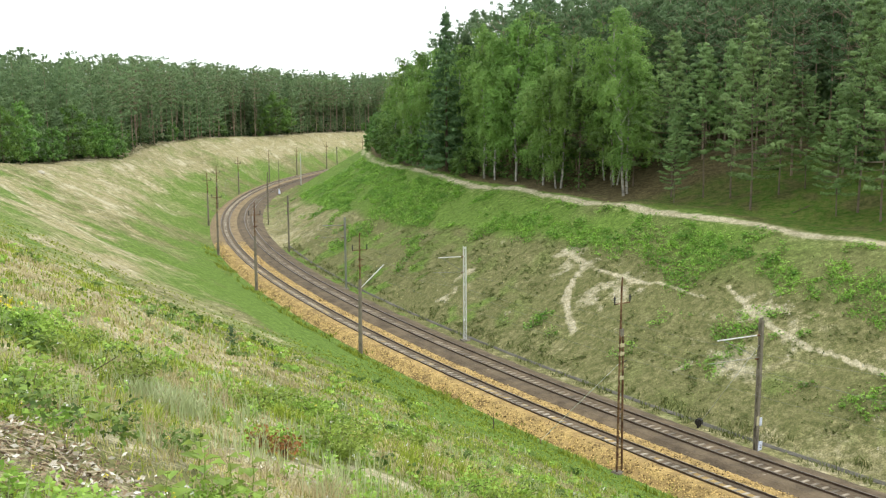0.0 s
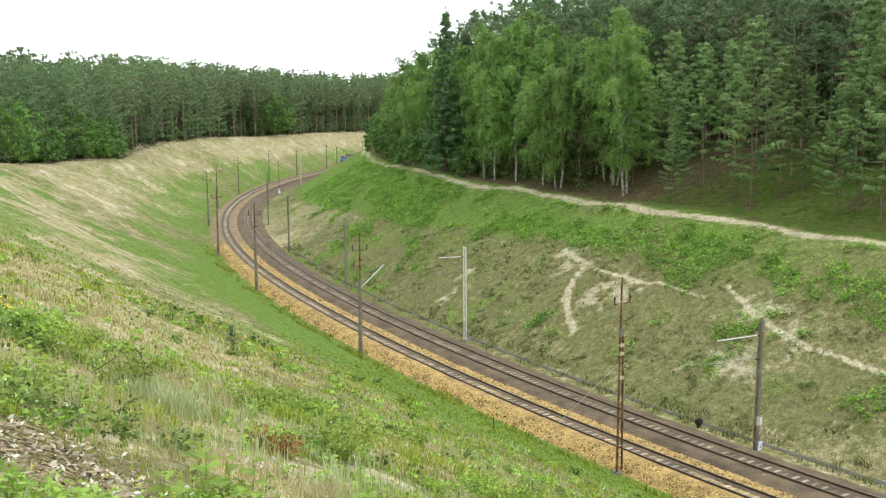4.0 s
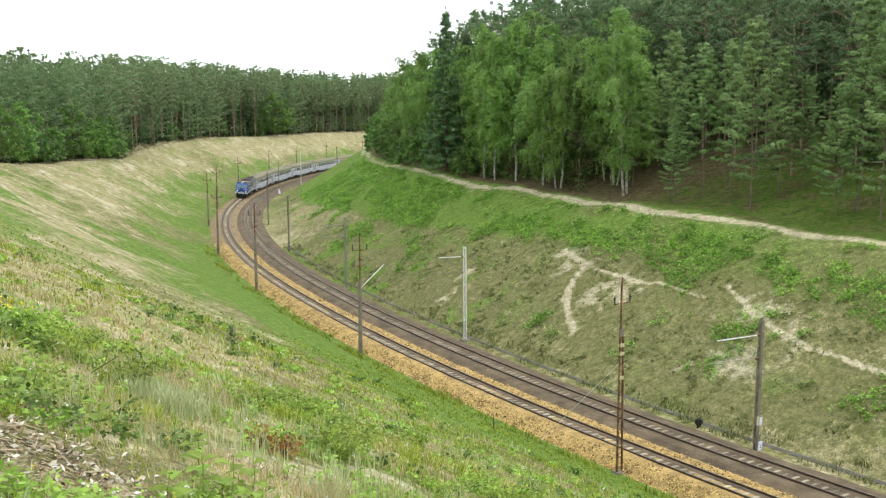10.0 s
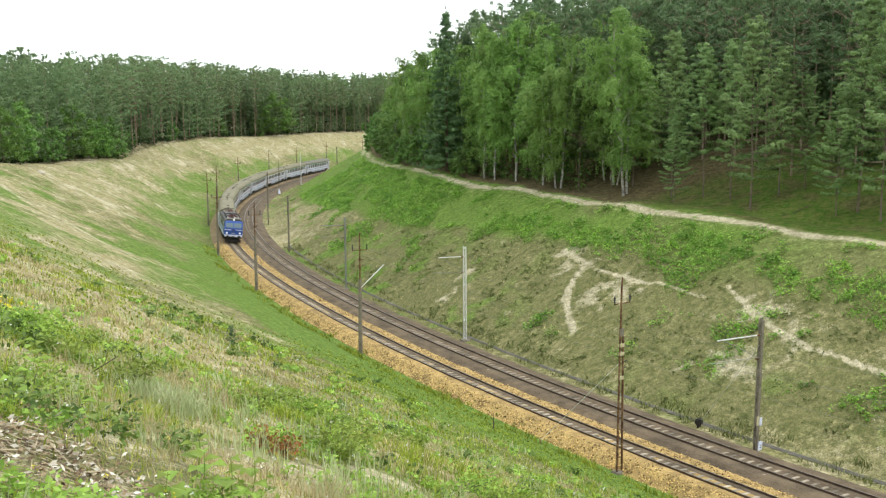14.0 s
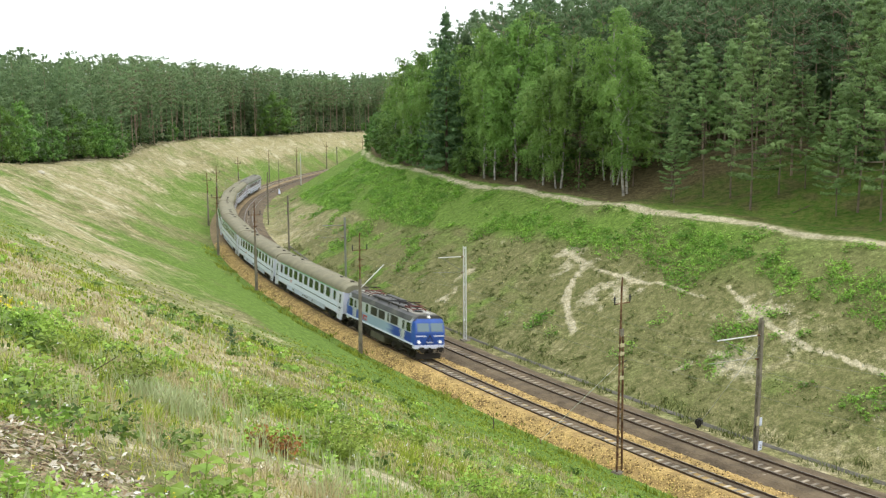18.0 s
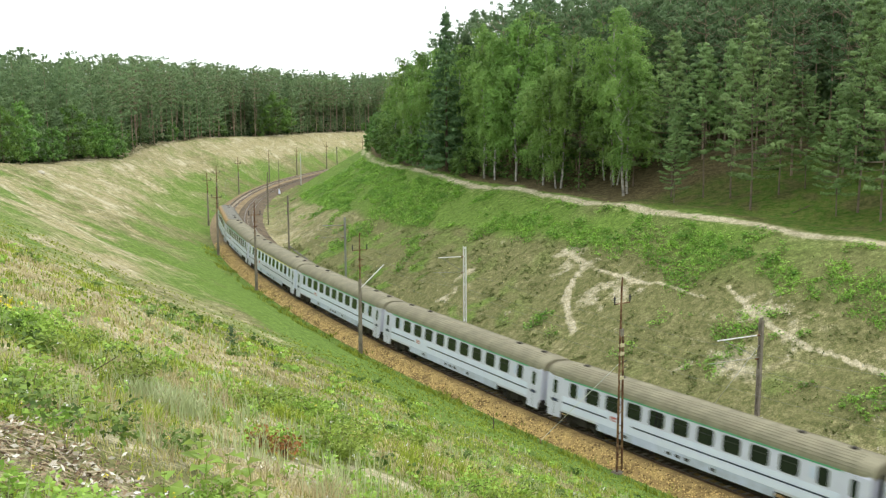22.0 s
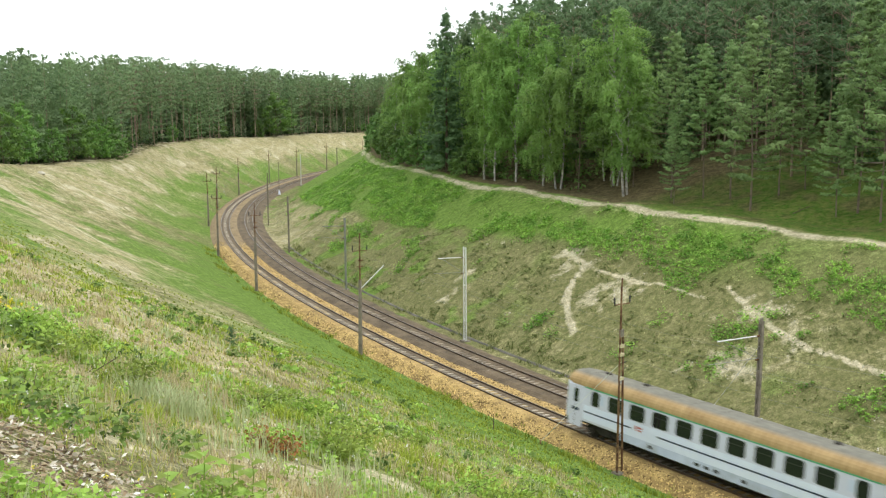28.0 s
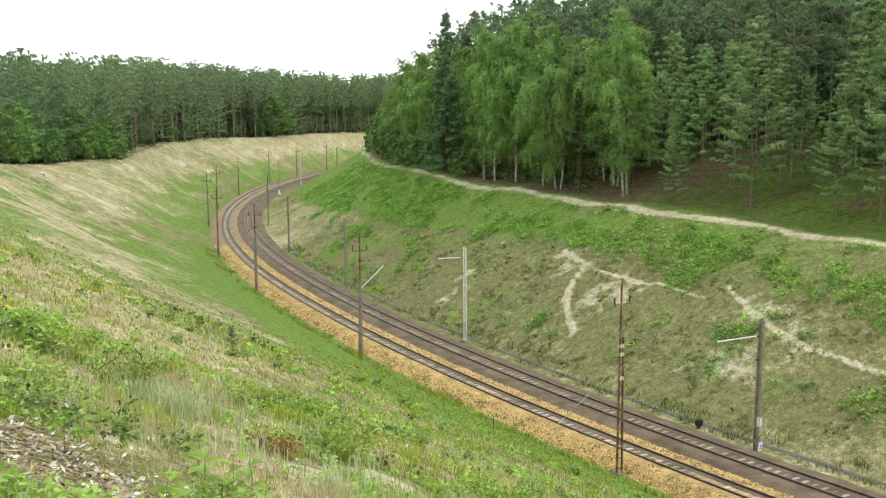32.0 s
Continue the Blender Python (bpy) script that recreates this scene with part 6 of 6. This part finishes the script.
def tufted(x, y, r, share, spread):
    """Pull part of the places together into tufts."""
    n = len(x)
    pull = r.rand(n) < share
    lead = np.where(pull, (np.arange(n) // 9) * 9, np.arange(n))
    d = np.hypot(x[lead], y[lead]) * 0.012 + spread
    return x[lead] + r.normal(0, 1, n) * d * pull, y[lead] + r.normal(0, 1, n) * d * pull


SWAYING = []


def build_meadow():
    # tall grass, green and dry, in uneven patches
    for key, n, seed, lo, hi in (("green", 140000, 21, 0.06, 0.22), ("straw", 100000, 22, 0.06, 0.24)):
        x, y, rad, r = fan(n, 2.6, 62, seed, 0.8)
        x, y = tufted(x, y, r, 0.8, 0.02)
        rad = np.hypot(x, y)
        s, o = line_coords(x, y)
        kinds = ground_kinds(x, y, s, o)
        dry = kinds["dry"]
        patch = wob(x, y, 3.4, 3.0) * 0.45 + wob(x, y, 1.1, 6.0) * 0.55
        bare = np.minimum.reduce([np.hypot(x + 3.2, y - 8.2), np.hypot(x + 3.8, y - 8.6), np.hypot(x + 2.7, y - 7.8), np.hypot(x + 3.6, y - 7.5)])
        bare = np.minimum(bare, sandy_spot(x, y) - 0.25)
        keep = (-o > 5.5) & (s < 75) & (kinds["sand"] < 0.5 + 0.4 * r.rand(n)) & (bare > 0.95 * r.rand(n) ** 0.4)
        if key == "green":
            keep &= r.rand(n) < np.clip(1.3 - 0.9 * dry, 0.3, 1) * np.clip(0.65 + 3.2 * (patch - 0.5), 0.1, 1)
        else:
            keep &= (-o > 9) & (r.rand(n) < np.clip(0.3 + 1.1 * dry, 0, 1) * np.where(-o < 15, 0.5, 1) * np.clip(0.42 - 3.0 * (patch - 0.52), 0.06, 1))
        x, y, rad, o = x[keep], y[keep], rad[keep], o[keep]
        m = len(x)
        low = np.where(-o < 13, 0.55, 1.0)
        h = r.uniform(lo, hi, m) * low * (0.75 + 0.5 * wob(x, y, 3.0, 8.0)) * np.interp(rad, [5, 12, 24], [0.55, 0.65, 1.0])
        w = np.maximum(0.004, rad * 0.00108) * r.uniform(0.6, 1.5, m)
        blades("meadow_grass" if key == "green" else "dry_meadow_grass", "fresh green meadow grass on the near slope" if key == "green" else "tall straw-coloured dry grass on the near slope",
               x, y, h, w, r.uniform(0.15, 0.8, m), M["grass_green"] if key == "green" else M["grass_straw"], seed + 50)
    # short turf over the whole near slope
    x, y, rad, r = fan(42000, 3.0, 80, 25, 0.45)
    s, o = line_coords(x, y)
    kinds = ground_kinds(x, y, s, o)
    k = (-o > 3.6) & (s < 90) & (r.rand(len(x)) < 0.35 + 0.65 * kinds["lush"])
    x, y, rad, m = x[k], y[k], rad[k], int(k.sum())
    blades("short_turf", "short fresh grass on the slope beside the ballast", x, y, r.uniform(0.06, 0.2, m), np.maximum(0.006, rad * 0.0014) * r.uniform(0.7, 1.6, m), r.uniform(0.2, 0.9, m), M["grass_green"], 26)
    # silvery upright stalks in groups
    x, y, rad, r = fan(640, 4.0, 52, 31, 0.8)
    gx, gy = np.repeat(x, 14), np.repeat(y, 14)
    sp = np.repeat(0.05 + rad * 0.007, 14)
    gx, gy = gx + r.normal(0, 1, len(gx)) * sp, gy + r.normal(0, 1, len(gy)) * sp
    s, o = line_coords(gx, gy)
    keep = (-o > 13.5) & (s < 65) & (wob(gx, gy, 5.0, 12.0) > 0.42)
    gx, gy = gx[keep], gy[keep]
    m = len(gx)
    dist = np.hypot(gx, gy)
    blades("silvery_stalks", "silvery-green upright weed stalks in clusters", gx, gy, r.uniform(0.2, 0.46, m), np.maximum(0.012, dist * 0.0015), r.uniform(0.05, 0.35, m), M["silver"], 77)
    # plumes of dry grass, each tuft fanning out from one root
    x, y, rad, r = fan(2300, 4.0, 60, 35, 0.75)
    s, o = line_coords(x, y)
    kinds = ground_kinds(x, y, s, o)
    keep = (-o > 12) & (s < 72) & (r.rand(len(x)) < 0.12 + 1.1 * kinds["dry"]) & (wob(x, y, 2.6, 61.0) > 0.4) & (sandy_spot(x, y) > 0.9)
    x, y, rad = x[keep], y[keep], rad[keep]
    per = 30
    gx, gy, gd = np.repeat(x, per), np.repeat(y, per), np.repeat(rad, per)
    gx, gy = gx + r.normal(0, 0.05, len(gx)) * (1 + gd * 0.06), gy + r.normal(0, 0.05, len(gy)) * (1 + gd * 0.06)
    m = len(gx)
    blades("straw_plumes", "pale plumes of dry grass in separate tufts", gx, gy, r.uniform(0.16, 0.46, m) * np.repeat(r.uniform(0.6, 1.15, len(x)), per), np.maximum(0.004, gd * 0.00075) * r.uniform(0.6, 1.4, m), r.uniform(0.1, 0.7, m), M["grass_plume"], 36)
    # green tussocks
    x, y, rad, r = fan(1700, 3.5, 62, 37, 0.75)
    s, o = line_coords(x, y)
    keep = (-o > 11) & (s < 72) & (wob(x, y, 2.3, 63.0) > 0.5) & (sandy_spot(x, y) > 0.9) & (np.hypot(x + 3.3, y - 8.1) > 0.9)
    x, y, rad = x[keep], y[keep], rad[keep]
    gx, gy, gd = np.repeat(x, per), np.repeat(y, per), np.repeat(rad, per)
    gx, gy = gx + r.normal(0, 0.06, len(gx)) * (1 + gd * 0.06), gy + r.normal(0, 0.06, len(gy)) * (1 + gd * 0.06)
    m = len(gx)
    blades("green_tussocks", "tall fresh grass tussocks on the near slope", gx, gy, r.uniform(0.14, 0.4, m) * np.repeat(r.uniform(0.6, 1.2, len(x)), per), np.maximum(0.005, gd * 0.0010) * r.uniform(0.6, 1.4, m), r.uniform(0.15, 0.8, m), M["grass_green"], 38)
    # broad-leaved weeds: a bright kind in dense low beds, a darker kind in taller separate plants
    for name, label, key, n, seed, limit, tall, leafy in (("meadow_weeds", "low broad-leaved weeds in bright green beds", "weed", 5200, 41, 0.56, 0.24, 22), ("tall_weeds", "taller deep green leafy weeds among the grass", "weed_deep", 2800, 44, 0.645, 0.42, 24)):
        x, y, rad, r = fan(n, 3.0, 60, seed, 0.7)
        s, o = line_coords(x, y)
        dens = wob(x, y, 3.4, 3.0 + seed) * 0.45 + wob(x, y, 1.0, 20.0 + seed) * 0.55
        keep = (-o > 12.0) & (s < 75) & (dens > limit) & (sandy_spot(x, y) > 0.75) & (np.hypot(x + 3.3, y - 8.1) > 1.0)
        z = ground_z(x, y)
        f = Foliage(seed + 1)
        for px, py, pz, d in zip(x[keep], y[keep], z[keep], rad[keep]):
            hgt = tall * f.r.uniform(0.45, 1.1)
            w = 0.09 + d * 0.0042
            f.tuft((px, py, pz + hgt * 0.55), int(f.r.randint(leafy // 2, leafy)), (w, w, hgt * 0.5), 0.038 + 0.0036 * d, (0, 0, 0.7), 0.5, 0.5, 0.66)
        tagged(mesh_object(name, np.concatenate(f.lv).tolist(), np.concatenate(f.lf).tolist(), M[key]), label, "weeds", kind="stuff")
    # flowers
    for key, n, seed in (("petal", 130, 51), ("petal_white", 320, 52)):
        x, y, rad, r = fan(n, 4.5, 55, seed, 0.9)
        s, o = line_coords(x, y)
        k = (-o > 14) & (s < 65) & ((x < -1.5) if key == "petal" else (o < 0))
        f = Foliage(seed)
        for px, py, pz, d in zip(x[k], y[k], ground_z(x, y)[k], rad[k]):
            f.leaves((px, py, pz + f.r.uniform(0.2, 0.42)), 5, (0.006 + d * 0.0006,) * 3, 0.010 + 0.0012 * d, 0.6, (0, 0, 0.3), 0.8)
        if key == "petal":
            for k2 in range(7):
                px, py = -8.9 + f.r.uniform(-0.5, 0.5), 20.6 + f.r.uniform(-0.6, 0.6)
                f.leaves((px, py, zat(px, py) + f.r.uniform(0.4, 0.6)), 7, (0.03,) * 3, 0.07, 0.6, (0, 0, 0.3), 0.8)
        tagged(mesh_object("yellow_flowers" if key == "petal" else "white_flower_heads", np.concatenate(f.lv).tolist(), np.concatenate(f.lf).tolist(), M[key]),
               "small yellow flowers in the meadow" if key == "petal" else "scattered pale flower heads above the grass", "flowers", kind="stuff")
    # litter of bleached twigs, chips and brown leaves close to the tripod
    r = np.random.RandomState(61)
    tw, brown, chips = Foliage(62), Foliage(63), Foliage(64)
    for cx, cy, n, sz in ((-3.2, 8.2, 60, 0.42), (-3.8, 8.6, 45, 0.42), (-2.7, 7.8, 50, 0.42), (-3.6, 7.5, 40, 0.35), (-5.2, 12.6, 40, 0.5), (-2.1, 11.6, 24, 0.4), (-4.9, 10.8, 40, 0.35)):
        for k in range(n):
            px, py = cx + r.normal(0, sz), cy + r.normal(0, sz * 0.8)
            a, ln = r.uniform(0, 6.28), r.uniform(0.05, 0.30) * (2.6 if k % 9 == 0 else 1.0)
            qx, qy = px + math.cos(a) * ln, py + math.sin(a) * ln
            tw.limb([(px, py, zat(px, py) + r.uniform(0.01, 0.06)), (qx, qy, zat(qx, qy) + r.uniform(0.01, 0.09))], [r.uniform(0.004, 0.011), 0.003], 4)
            for q in range(1 + k % 2):
                px, py = cx + r.normal(0, sz * 1.2), cy + r.normal(0, sz)
                brown.leaves((px, py, zat(px, py) + 0.03), 5, (0.08, 0.08, 0.015), 0.055, 0.25, None, 0.6, 0.5)
            if k % 4 < 3:
                px, py = cx + r.normal(0, sz * 0.8), cy + r.normal(0, sz * 0.7)
                chips.leaves((px, py, zat(px, py) + 0.04), 3, (0.09, 0.09, 0.02), 0.07, 0.4, None, 0.42, 1.1)
    tagged(mesh_object("twig_litter", [tuple(v) for v in tw.wv], tw.wf, M["twig"]), "bleached twigs lying on bare soil", "twigs", kind="stuff")
    tagged(mesh_object("leaf_litter", np.concatenate(brown.lv).tolist(), np.concatenate(brown.lf).tolist(), M["dead_pale"]), "withered brown leaves on bare soil", "leaves", kind="stuff")
    tagged(mesh_object("bark_chips", np.concatenate(chips.lv).tolist(), np.concatenate(chips.lf).tolist(), M["chip"]), "pale bark chips among the twigs", "chips", kind="stuff")
    # a drooping clump of silvery grass
    n = 460
    sx, sy = -4.35 + r.normal(0, 0.40, n), 15.4 + r.normal(0, 0.42, n)
    blades("silvery_grass_clump", "clump of drooping silvery-green grass blades", sx, sy, r.uniform(0.25, 0.5, n), r.uniform(0.018, 0.036, n), r.uniform(0.1, 0.6, n), M["silver"], 79)
    # dead brown shrub, sapling and bare twig
    def shrub(name, label, x, y, h, w, leaf, n, size):
        f = Foliage(int(abs(x) * 100) + 3)
        for k in range(14):
            a = f.r.uniform(0, 6.28)
            tip = (math.cos(a) * w * f.r.uniform(0.4, 1), math.sin(a) * w * f.r.uniform(0.4, 1), h * f.r.uniform(0.5, 1))
            f.limb([(0, 0, -0.05), (tip[0] * 0.4, tip[1] * 0.4, tip[2] * 0.6), tip], [0.006, 0.005, 0.003], 4)
            for u in (0.45, 0.75, 1.0):
                f.leaves((tip[0] * u, tip[1] * u, tip[2] * u), n // 2, (0.11, 0.11, 0.06), size, 0.6, None, 0.55)
        t = f.make(name, label, "shrub", leaf, M["bark"])
        t.matrix_basis = pose(x, y, zat(x, y))
    shrub("dead_shrub", "withered shrub with red-brown dead leaves", -2.7, 14.2, 0.2, 0.24, M["dead"], 13, 0.065)
    shrub("dead_shrub", "withered shrub with red-brown dead leaves", -2.32, 13.9, 0.24, 0.17, M["dead"], 12, 0.065)
    shrub("green_shrub", "low bushy green weed clump on the slope", -1.8, 16.0, 0.5, 0.85, M["weed"], 50, 0.085)
    shrub("green_shrub", "low bushy green weed clump on the slope", -7.7, 18.6, 0.55, 0.9, M["weed"], 50, 0.09)
    shrub("green_shrub", "low bushy green weed clump on the slope", -6.6, 17.2, 0.45, 0.8, M["weed"], 46, 0.085)
    shrub("green_shrub", "low bushy green weed clump on the slope", -5.3, 15.9, 0.35, 0.7, M["weed"], 46, 0.075)
    shrub("green_shrub", "low bushy green weed clump on the slope", -4.9, 11.6, 0.45, 0.7, M["weed"], 46, 0.07)
    shrub("green_shrub", "low bushy green weed clump on the slope", -2.0, 8.6, 0.3, 0.5, M["weed"], 46, 0.06)
    rs = random.Random(17)
    for k in range(9):
        sx, sy = rs.uniform(-8.5, 1.5), rs.uniform(14, 27)
        if abs(sx / sy) < 0.46:
            shrub("green_shrub", "low bushy green weed clump on the slope", sx, sy, rs.uniform(0.3, 0.5), rs.uniform(0.4, 0.8), M["weed"], 24, 0.05 + 0.0025 * sy)
    f = pine(91, 8.0, 0.03, 3.2, 0.5, "cone")
    t = f.make("pine_sapling", "small dark pine sapling in the meadow", "sapling", M["pine"], M["bark"])
    t.matrix_basis = pose(-9.7, 45.1, zat(-9.7, 45.1))
    t.scale = (0.125, 0.125, 0.125)
    f = Foliage(95)
    f.limb([(0, 0, -0.1), (0.05, 0, 0.5), (0.0, 0.02, 1.0)], [0.035, 0.03, 0.015], 5)
    f.limb([(0.05, 0, 0.5), (-0.15, 0, 0.7)], [0.02, 0.01], 4)
    st = thing("bare_twig", "short dark bare stem in the grass", "stem", m=pose(2.9, 58.0, zat(2.9, 58.0)))
    mesh_object("stem", [tuple(v) for v in f.wv], f.wf, M["bark"], st)
    # a bleached stick standing in the grass and a dark twig lying beside it
    for name, label, x, y, pts, m in (("pale_stick", "bleached dry stick standing upright in the grass", -3.7, 16.4, [(0, 0, -0.1), (0.01, 0, 0.2), (0.0, 0.0, 0.42)], "twig"), ("dark_twig", "dark bare twig leaning over the dry grass", -5.65, 16.3, [(-0.2, 0, 0.06), (0.0, 0.05, 0.18), (0.24, 0.1, 0.32)], "bark")):
        f = Foliage(303)
        f.limb(pts, [0.013, 0.011, 0.007], 5)
        if m == "bark":
            f.limb([pts[1], (0.1, -0.08, 0.4)], [0.008, 0.004], 4)
        st = thing(name, label, "stick", m=pose(x, y, zat(x, y)))
        mesh_object("stem", [tuple(v) for v in f.wv], f.wf, M[m], st)
    # large leaves close to the tripod
    for i, (x, y, h) in enumerate(((-2.0, 8.9, 0.55), (-3.7, 10.4, 0.5), (-2.2, 7.7, 0.4), (-4.4, 10.0, 0.45), (-1.9, 9.4, 0.5), (-2.3, 9.2, 0.45), (-5.6, 13.4, 0.5), (-5.9, 13.9, 0.55), (-6.3, 15.2, 0.6), (-2.6, 10.2, 0.4), (-1.6, 8.5, 0.4))):
        w = thing("broad_leaf_weed", "tall weed with large pale green leaves", "weed", "large weeds", m=pose(x, y, zat(x, y), 0, 0, 80 * i))
        SWAYING.append(w)
        f = Foliage(97 + i)
        f.limb([(0, 0, -0.05), (0.03, 0.02, h * 0.6), (0.02, 0.0, h)], [0.008, 0.006, 0.003], 4)
        mesh_object("stalk", [tuple(v) for v in f.wv], f.wf, M["weed"], w)
        for k in range(6):
            a, z = k * 2.4 + i, h * (0.3 + 0.13 * k)
            ln = 0.25 - 0.02 * k
            c, d = math.cos(a), math.sin(a)
            vs = [(0, 0, z), (c * ln * 0.4 - d * ln * 0.42, d * ln * 0.4 + c * ln * 0.42, z + 0.05), (c * ln, d * ln, z + 0.02), (c * ln * 0.4 + d * ln * 0.42, d * ln * 0.4 - c * ln * 0.42, z + 0.05), (c * ln * 0.45, d * ln * 0.45, z + 0.02)]
            mesh_object("leaf", vs, [(0, 4, 1), (1, 4, 2), (2, 4, 3), (3, 4, 0)], M["weed"], w)
    # leafy low shrubs high on the inner bank, and turf tufts below them
    rnd = np.random.RandomState(71)
    n = 19000
    s, o = rnd.uniform(-12, 175, n), rnd.uniform(11.5, 28.3, n)
    x, y, _ = along(s, o)
    patch = wob(x, y, 4.2, 30.0) * 0.6 + wob(x, y, 1.8, 31.0) * 0.4
    belt = np.exp(-((o - 24.2 + 0.02 * (s - 40) + 0.11 * np.clip(28 - s, 0, 40)) / (2.6 + 0.05 * np.clip(28 - s, 0, 40))) ** 2) * (1 - 0.6 * step_up(s, 60, 85))
    k = (patch + 0.5 * belt > 0.70) | ((o > np.interp(s, [45, 75, 100, 130, 180], [21.3, 20.6, 19, 17, 14.5])) & (s > 45) & (patch > 0.47)) | ((np.hypot(s - 23.2, (o - 18.2) * 1.5) < 1.2) & (wob(x, y, 0.9, 66.0) > 0.5)) | (patch > 0.84) | (wob(x, y, 1.3, 70.0) * 0.6 + wob(x, y, 5.0, 72.0) * 0.4 > 0.83)
    spots = [(float(p), float(q), float(h)) for p, q, h in zip(x[k], y[k], rnd.uniform(0.25, 0.8, k.sum()))]
    undergrowth("bank_shrubs", "bright green low shrubs in patches on the bank", spots, 72, M["fern"], 0.20, 14)
    n = 24000
    s, o = rnd.uniform(-14, 125, n), rnd.uniform(8.0, 29.0, n)
    x, y, _ = along(s, o)
    kinds = ground_kinds(x, y, s, o)
    k = (kinds["sand"] < 0.5) & (wob(x, y, 1.5, 40.0) > 0.38)
    for key, pick in (("grass_green", k & (rnd.rand(n) < 0.25 + 0.75 * kinds["lush"])), ("grass_straw", k & (rnd.rand(n) > 0.9 + 0.09 * kinds["lush"]))):
        m = int(pick.sum())
        blades("bank_grass" if key == "grass_green" else "dry_bank_grass", "short tufted grass on the inner bank" if key == "grass_green" else "short dry grass tufts on the inner bank",
               x[pick], y[pick], rnd.uniform(0.08, 0.22, m), rnd.uniform(0.03, 0.09, m), rnd.uniform(0.3, 1.0, m), M["turf_blade" if key == "grass_green" else key], 73)
    # small green clumps scattered over the thin turf
    n = 5200
    s, o = rnd.uniform(-12, 90, n), 9.5 + 12.5 * rnd.rand(n) ** 1.2
    x, y, _ = along(s, o)
    k = (wob(x, y, 2.2, 90.0) * 0.55 + wob(x, y, 0.8, 92.0) * 0.45 > 0.56) & (ground_kinds(x, y, s, o)["sand"] < 0.3)
    undergrowth("bank_weeds", "low dull-green weeds scattered over thin turf", [(float(p), float(q), float(h)) for p, q, h in zip(x[k], y[k], rnd.uniform(0.15, 0.4, k.sum()))], 93, M["bank_weed"], 0.15, 11)
    # taller tufts along the edge of the ballast and beside the drain
    for lo, hi, n, seed in ((2.3, 5.2, 9000, 81), (-9.8, -7.4, 7000, 82)):
        r = np.random.RandomState(seed)
        s, a = -16 + 136 * r.rand(n) ** 1.3, lo + (hi - lo) * r.rand(n)
        clump = wob(s, a, 1.6, 50.0) * 0.6 + wob(s, a, 0.5, 52.0) * 0.4
        k = clump > (0.55 + 0.12 * (1 - step_up(a, 2.3, 3.6)) if lo > 0 else 0.52)
        s, a, m = s[k], a[k], int(k.sum())
        x, y, _ = along(s, -a)
        blades("ballast_edge_grass", "bright grass tufts along the foot of the bank", x, y, r.uniform(0.2, 0.6, m), r.uniform(0.04, 0.10, m), r.uniform(0.2, 0.9, m), M["grass_green" if lo > 0 else "turf_blade"], seed)
    # pale stones scattered over the bare patches
    n = 9000
    s, o = rnd.uniform(-12, 72, n), rnd.uniform(10.5, 24.0, n)
    x, y, _ = along(s, o)
    k = ground_kinds(x, y, s, o)["sand"] > 0.22
    x, y = x[k], y[k]
    z, m = ground_z(x, y), int(k.sum())
    r = rnd.uniform(0.025, 0.08, m)
    corner = np.array([(1, 0, 0), (-1, 0, 0), (0, 1, 0), (0, -1, 0), (0, 0, 1), (0, 0, -1)], float)
    v = np.stack([x, y, z], 1)[:, None] + corner[None] * r[:, None, None] * rnd.uniform(0.6, 1.3, (m, 6, 1))
    tri = np.array([(0, 2, 4), (2, 1, 4), (1, 3, 4), (3, 0, 4), (2, 0, 5), (1, 2, 5), (3, 1, 5), (0, 3, 5)])
    f = (np.arange(m)[:, None, None] * 6 + tri[None]).reshape(-1, 3)
    tagged(mesh_object("pale_stones", v.reshape(-1, 3).tolist(), f.tolist(), M["pale_stone"]), "pale stones strewn over bare soil on the bank", "stones", kind="stuff")
    # one pale boulder on the rim of the outer bank
    bm = bmesh.new()
    bmesh.ops.create_icosphere(bm, subdivisions=3, radius=0.8)
    for vt in bm.verts:
        vt.co = Vector((vt.co.x * 1.3, vt.co.y * 0.9, vt.co.z * 0.7)) * (0.85 + 0.3 * noise.noise(vt.co * 1.5))
    bx, by, _ = along(129.0, -28.3)
    rock = part("pale_boulder", bm, M["pale_stone"], None, smooth=True)
    tagged(rock, "pale grey boulder on the rim of the bank", "boulder")
    rock.matrix_basis = pose(float(bx), float(by), zat(bx, by) + 0.12) @ Matrix.Scale(0.68, 4)


build_ground()
build_train()
build_poles()
build_woods()
build_meadow()
build_tracks()


def motions():
    # the tall weeds nod in the breeze
    for i, w in enumerate(SWAYING):
        rest = w.matrix_basis.copy()
        walk(w, [(k / 2, rest @ pose(0, 0, 0, 3.5 * math.sin(1.9 * k / 2 + i) + 1.5 * math.sin(3.7 * k / 2 + 2 * i), 4.0 * math.sin(1.4 * k / 2 + 1.7 * i), 0)) for k in range(65)])
    for v, s0, half in VEHICLES:
        walk(v, [(t / 2, vehicle_pose(s0 - advance(t / 2), half)) for t in range(65)])
        for w in v.children_recursive:
            if w.get("radius"):
                place0 = w.matrix_basis.copy()
                walk(w, [(k / FPS, place0 @ Matrix.Rotation(advance(k / FPS) / w["radius"], 4, "Y")) for k in range(0, 32 * FPS + 1)])


motions()
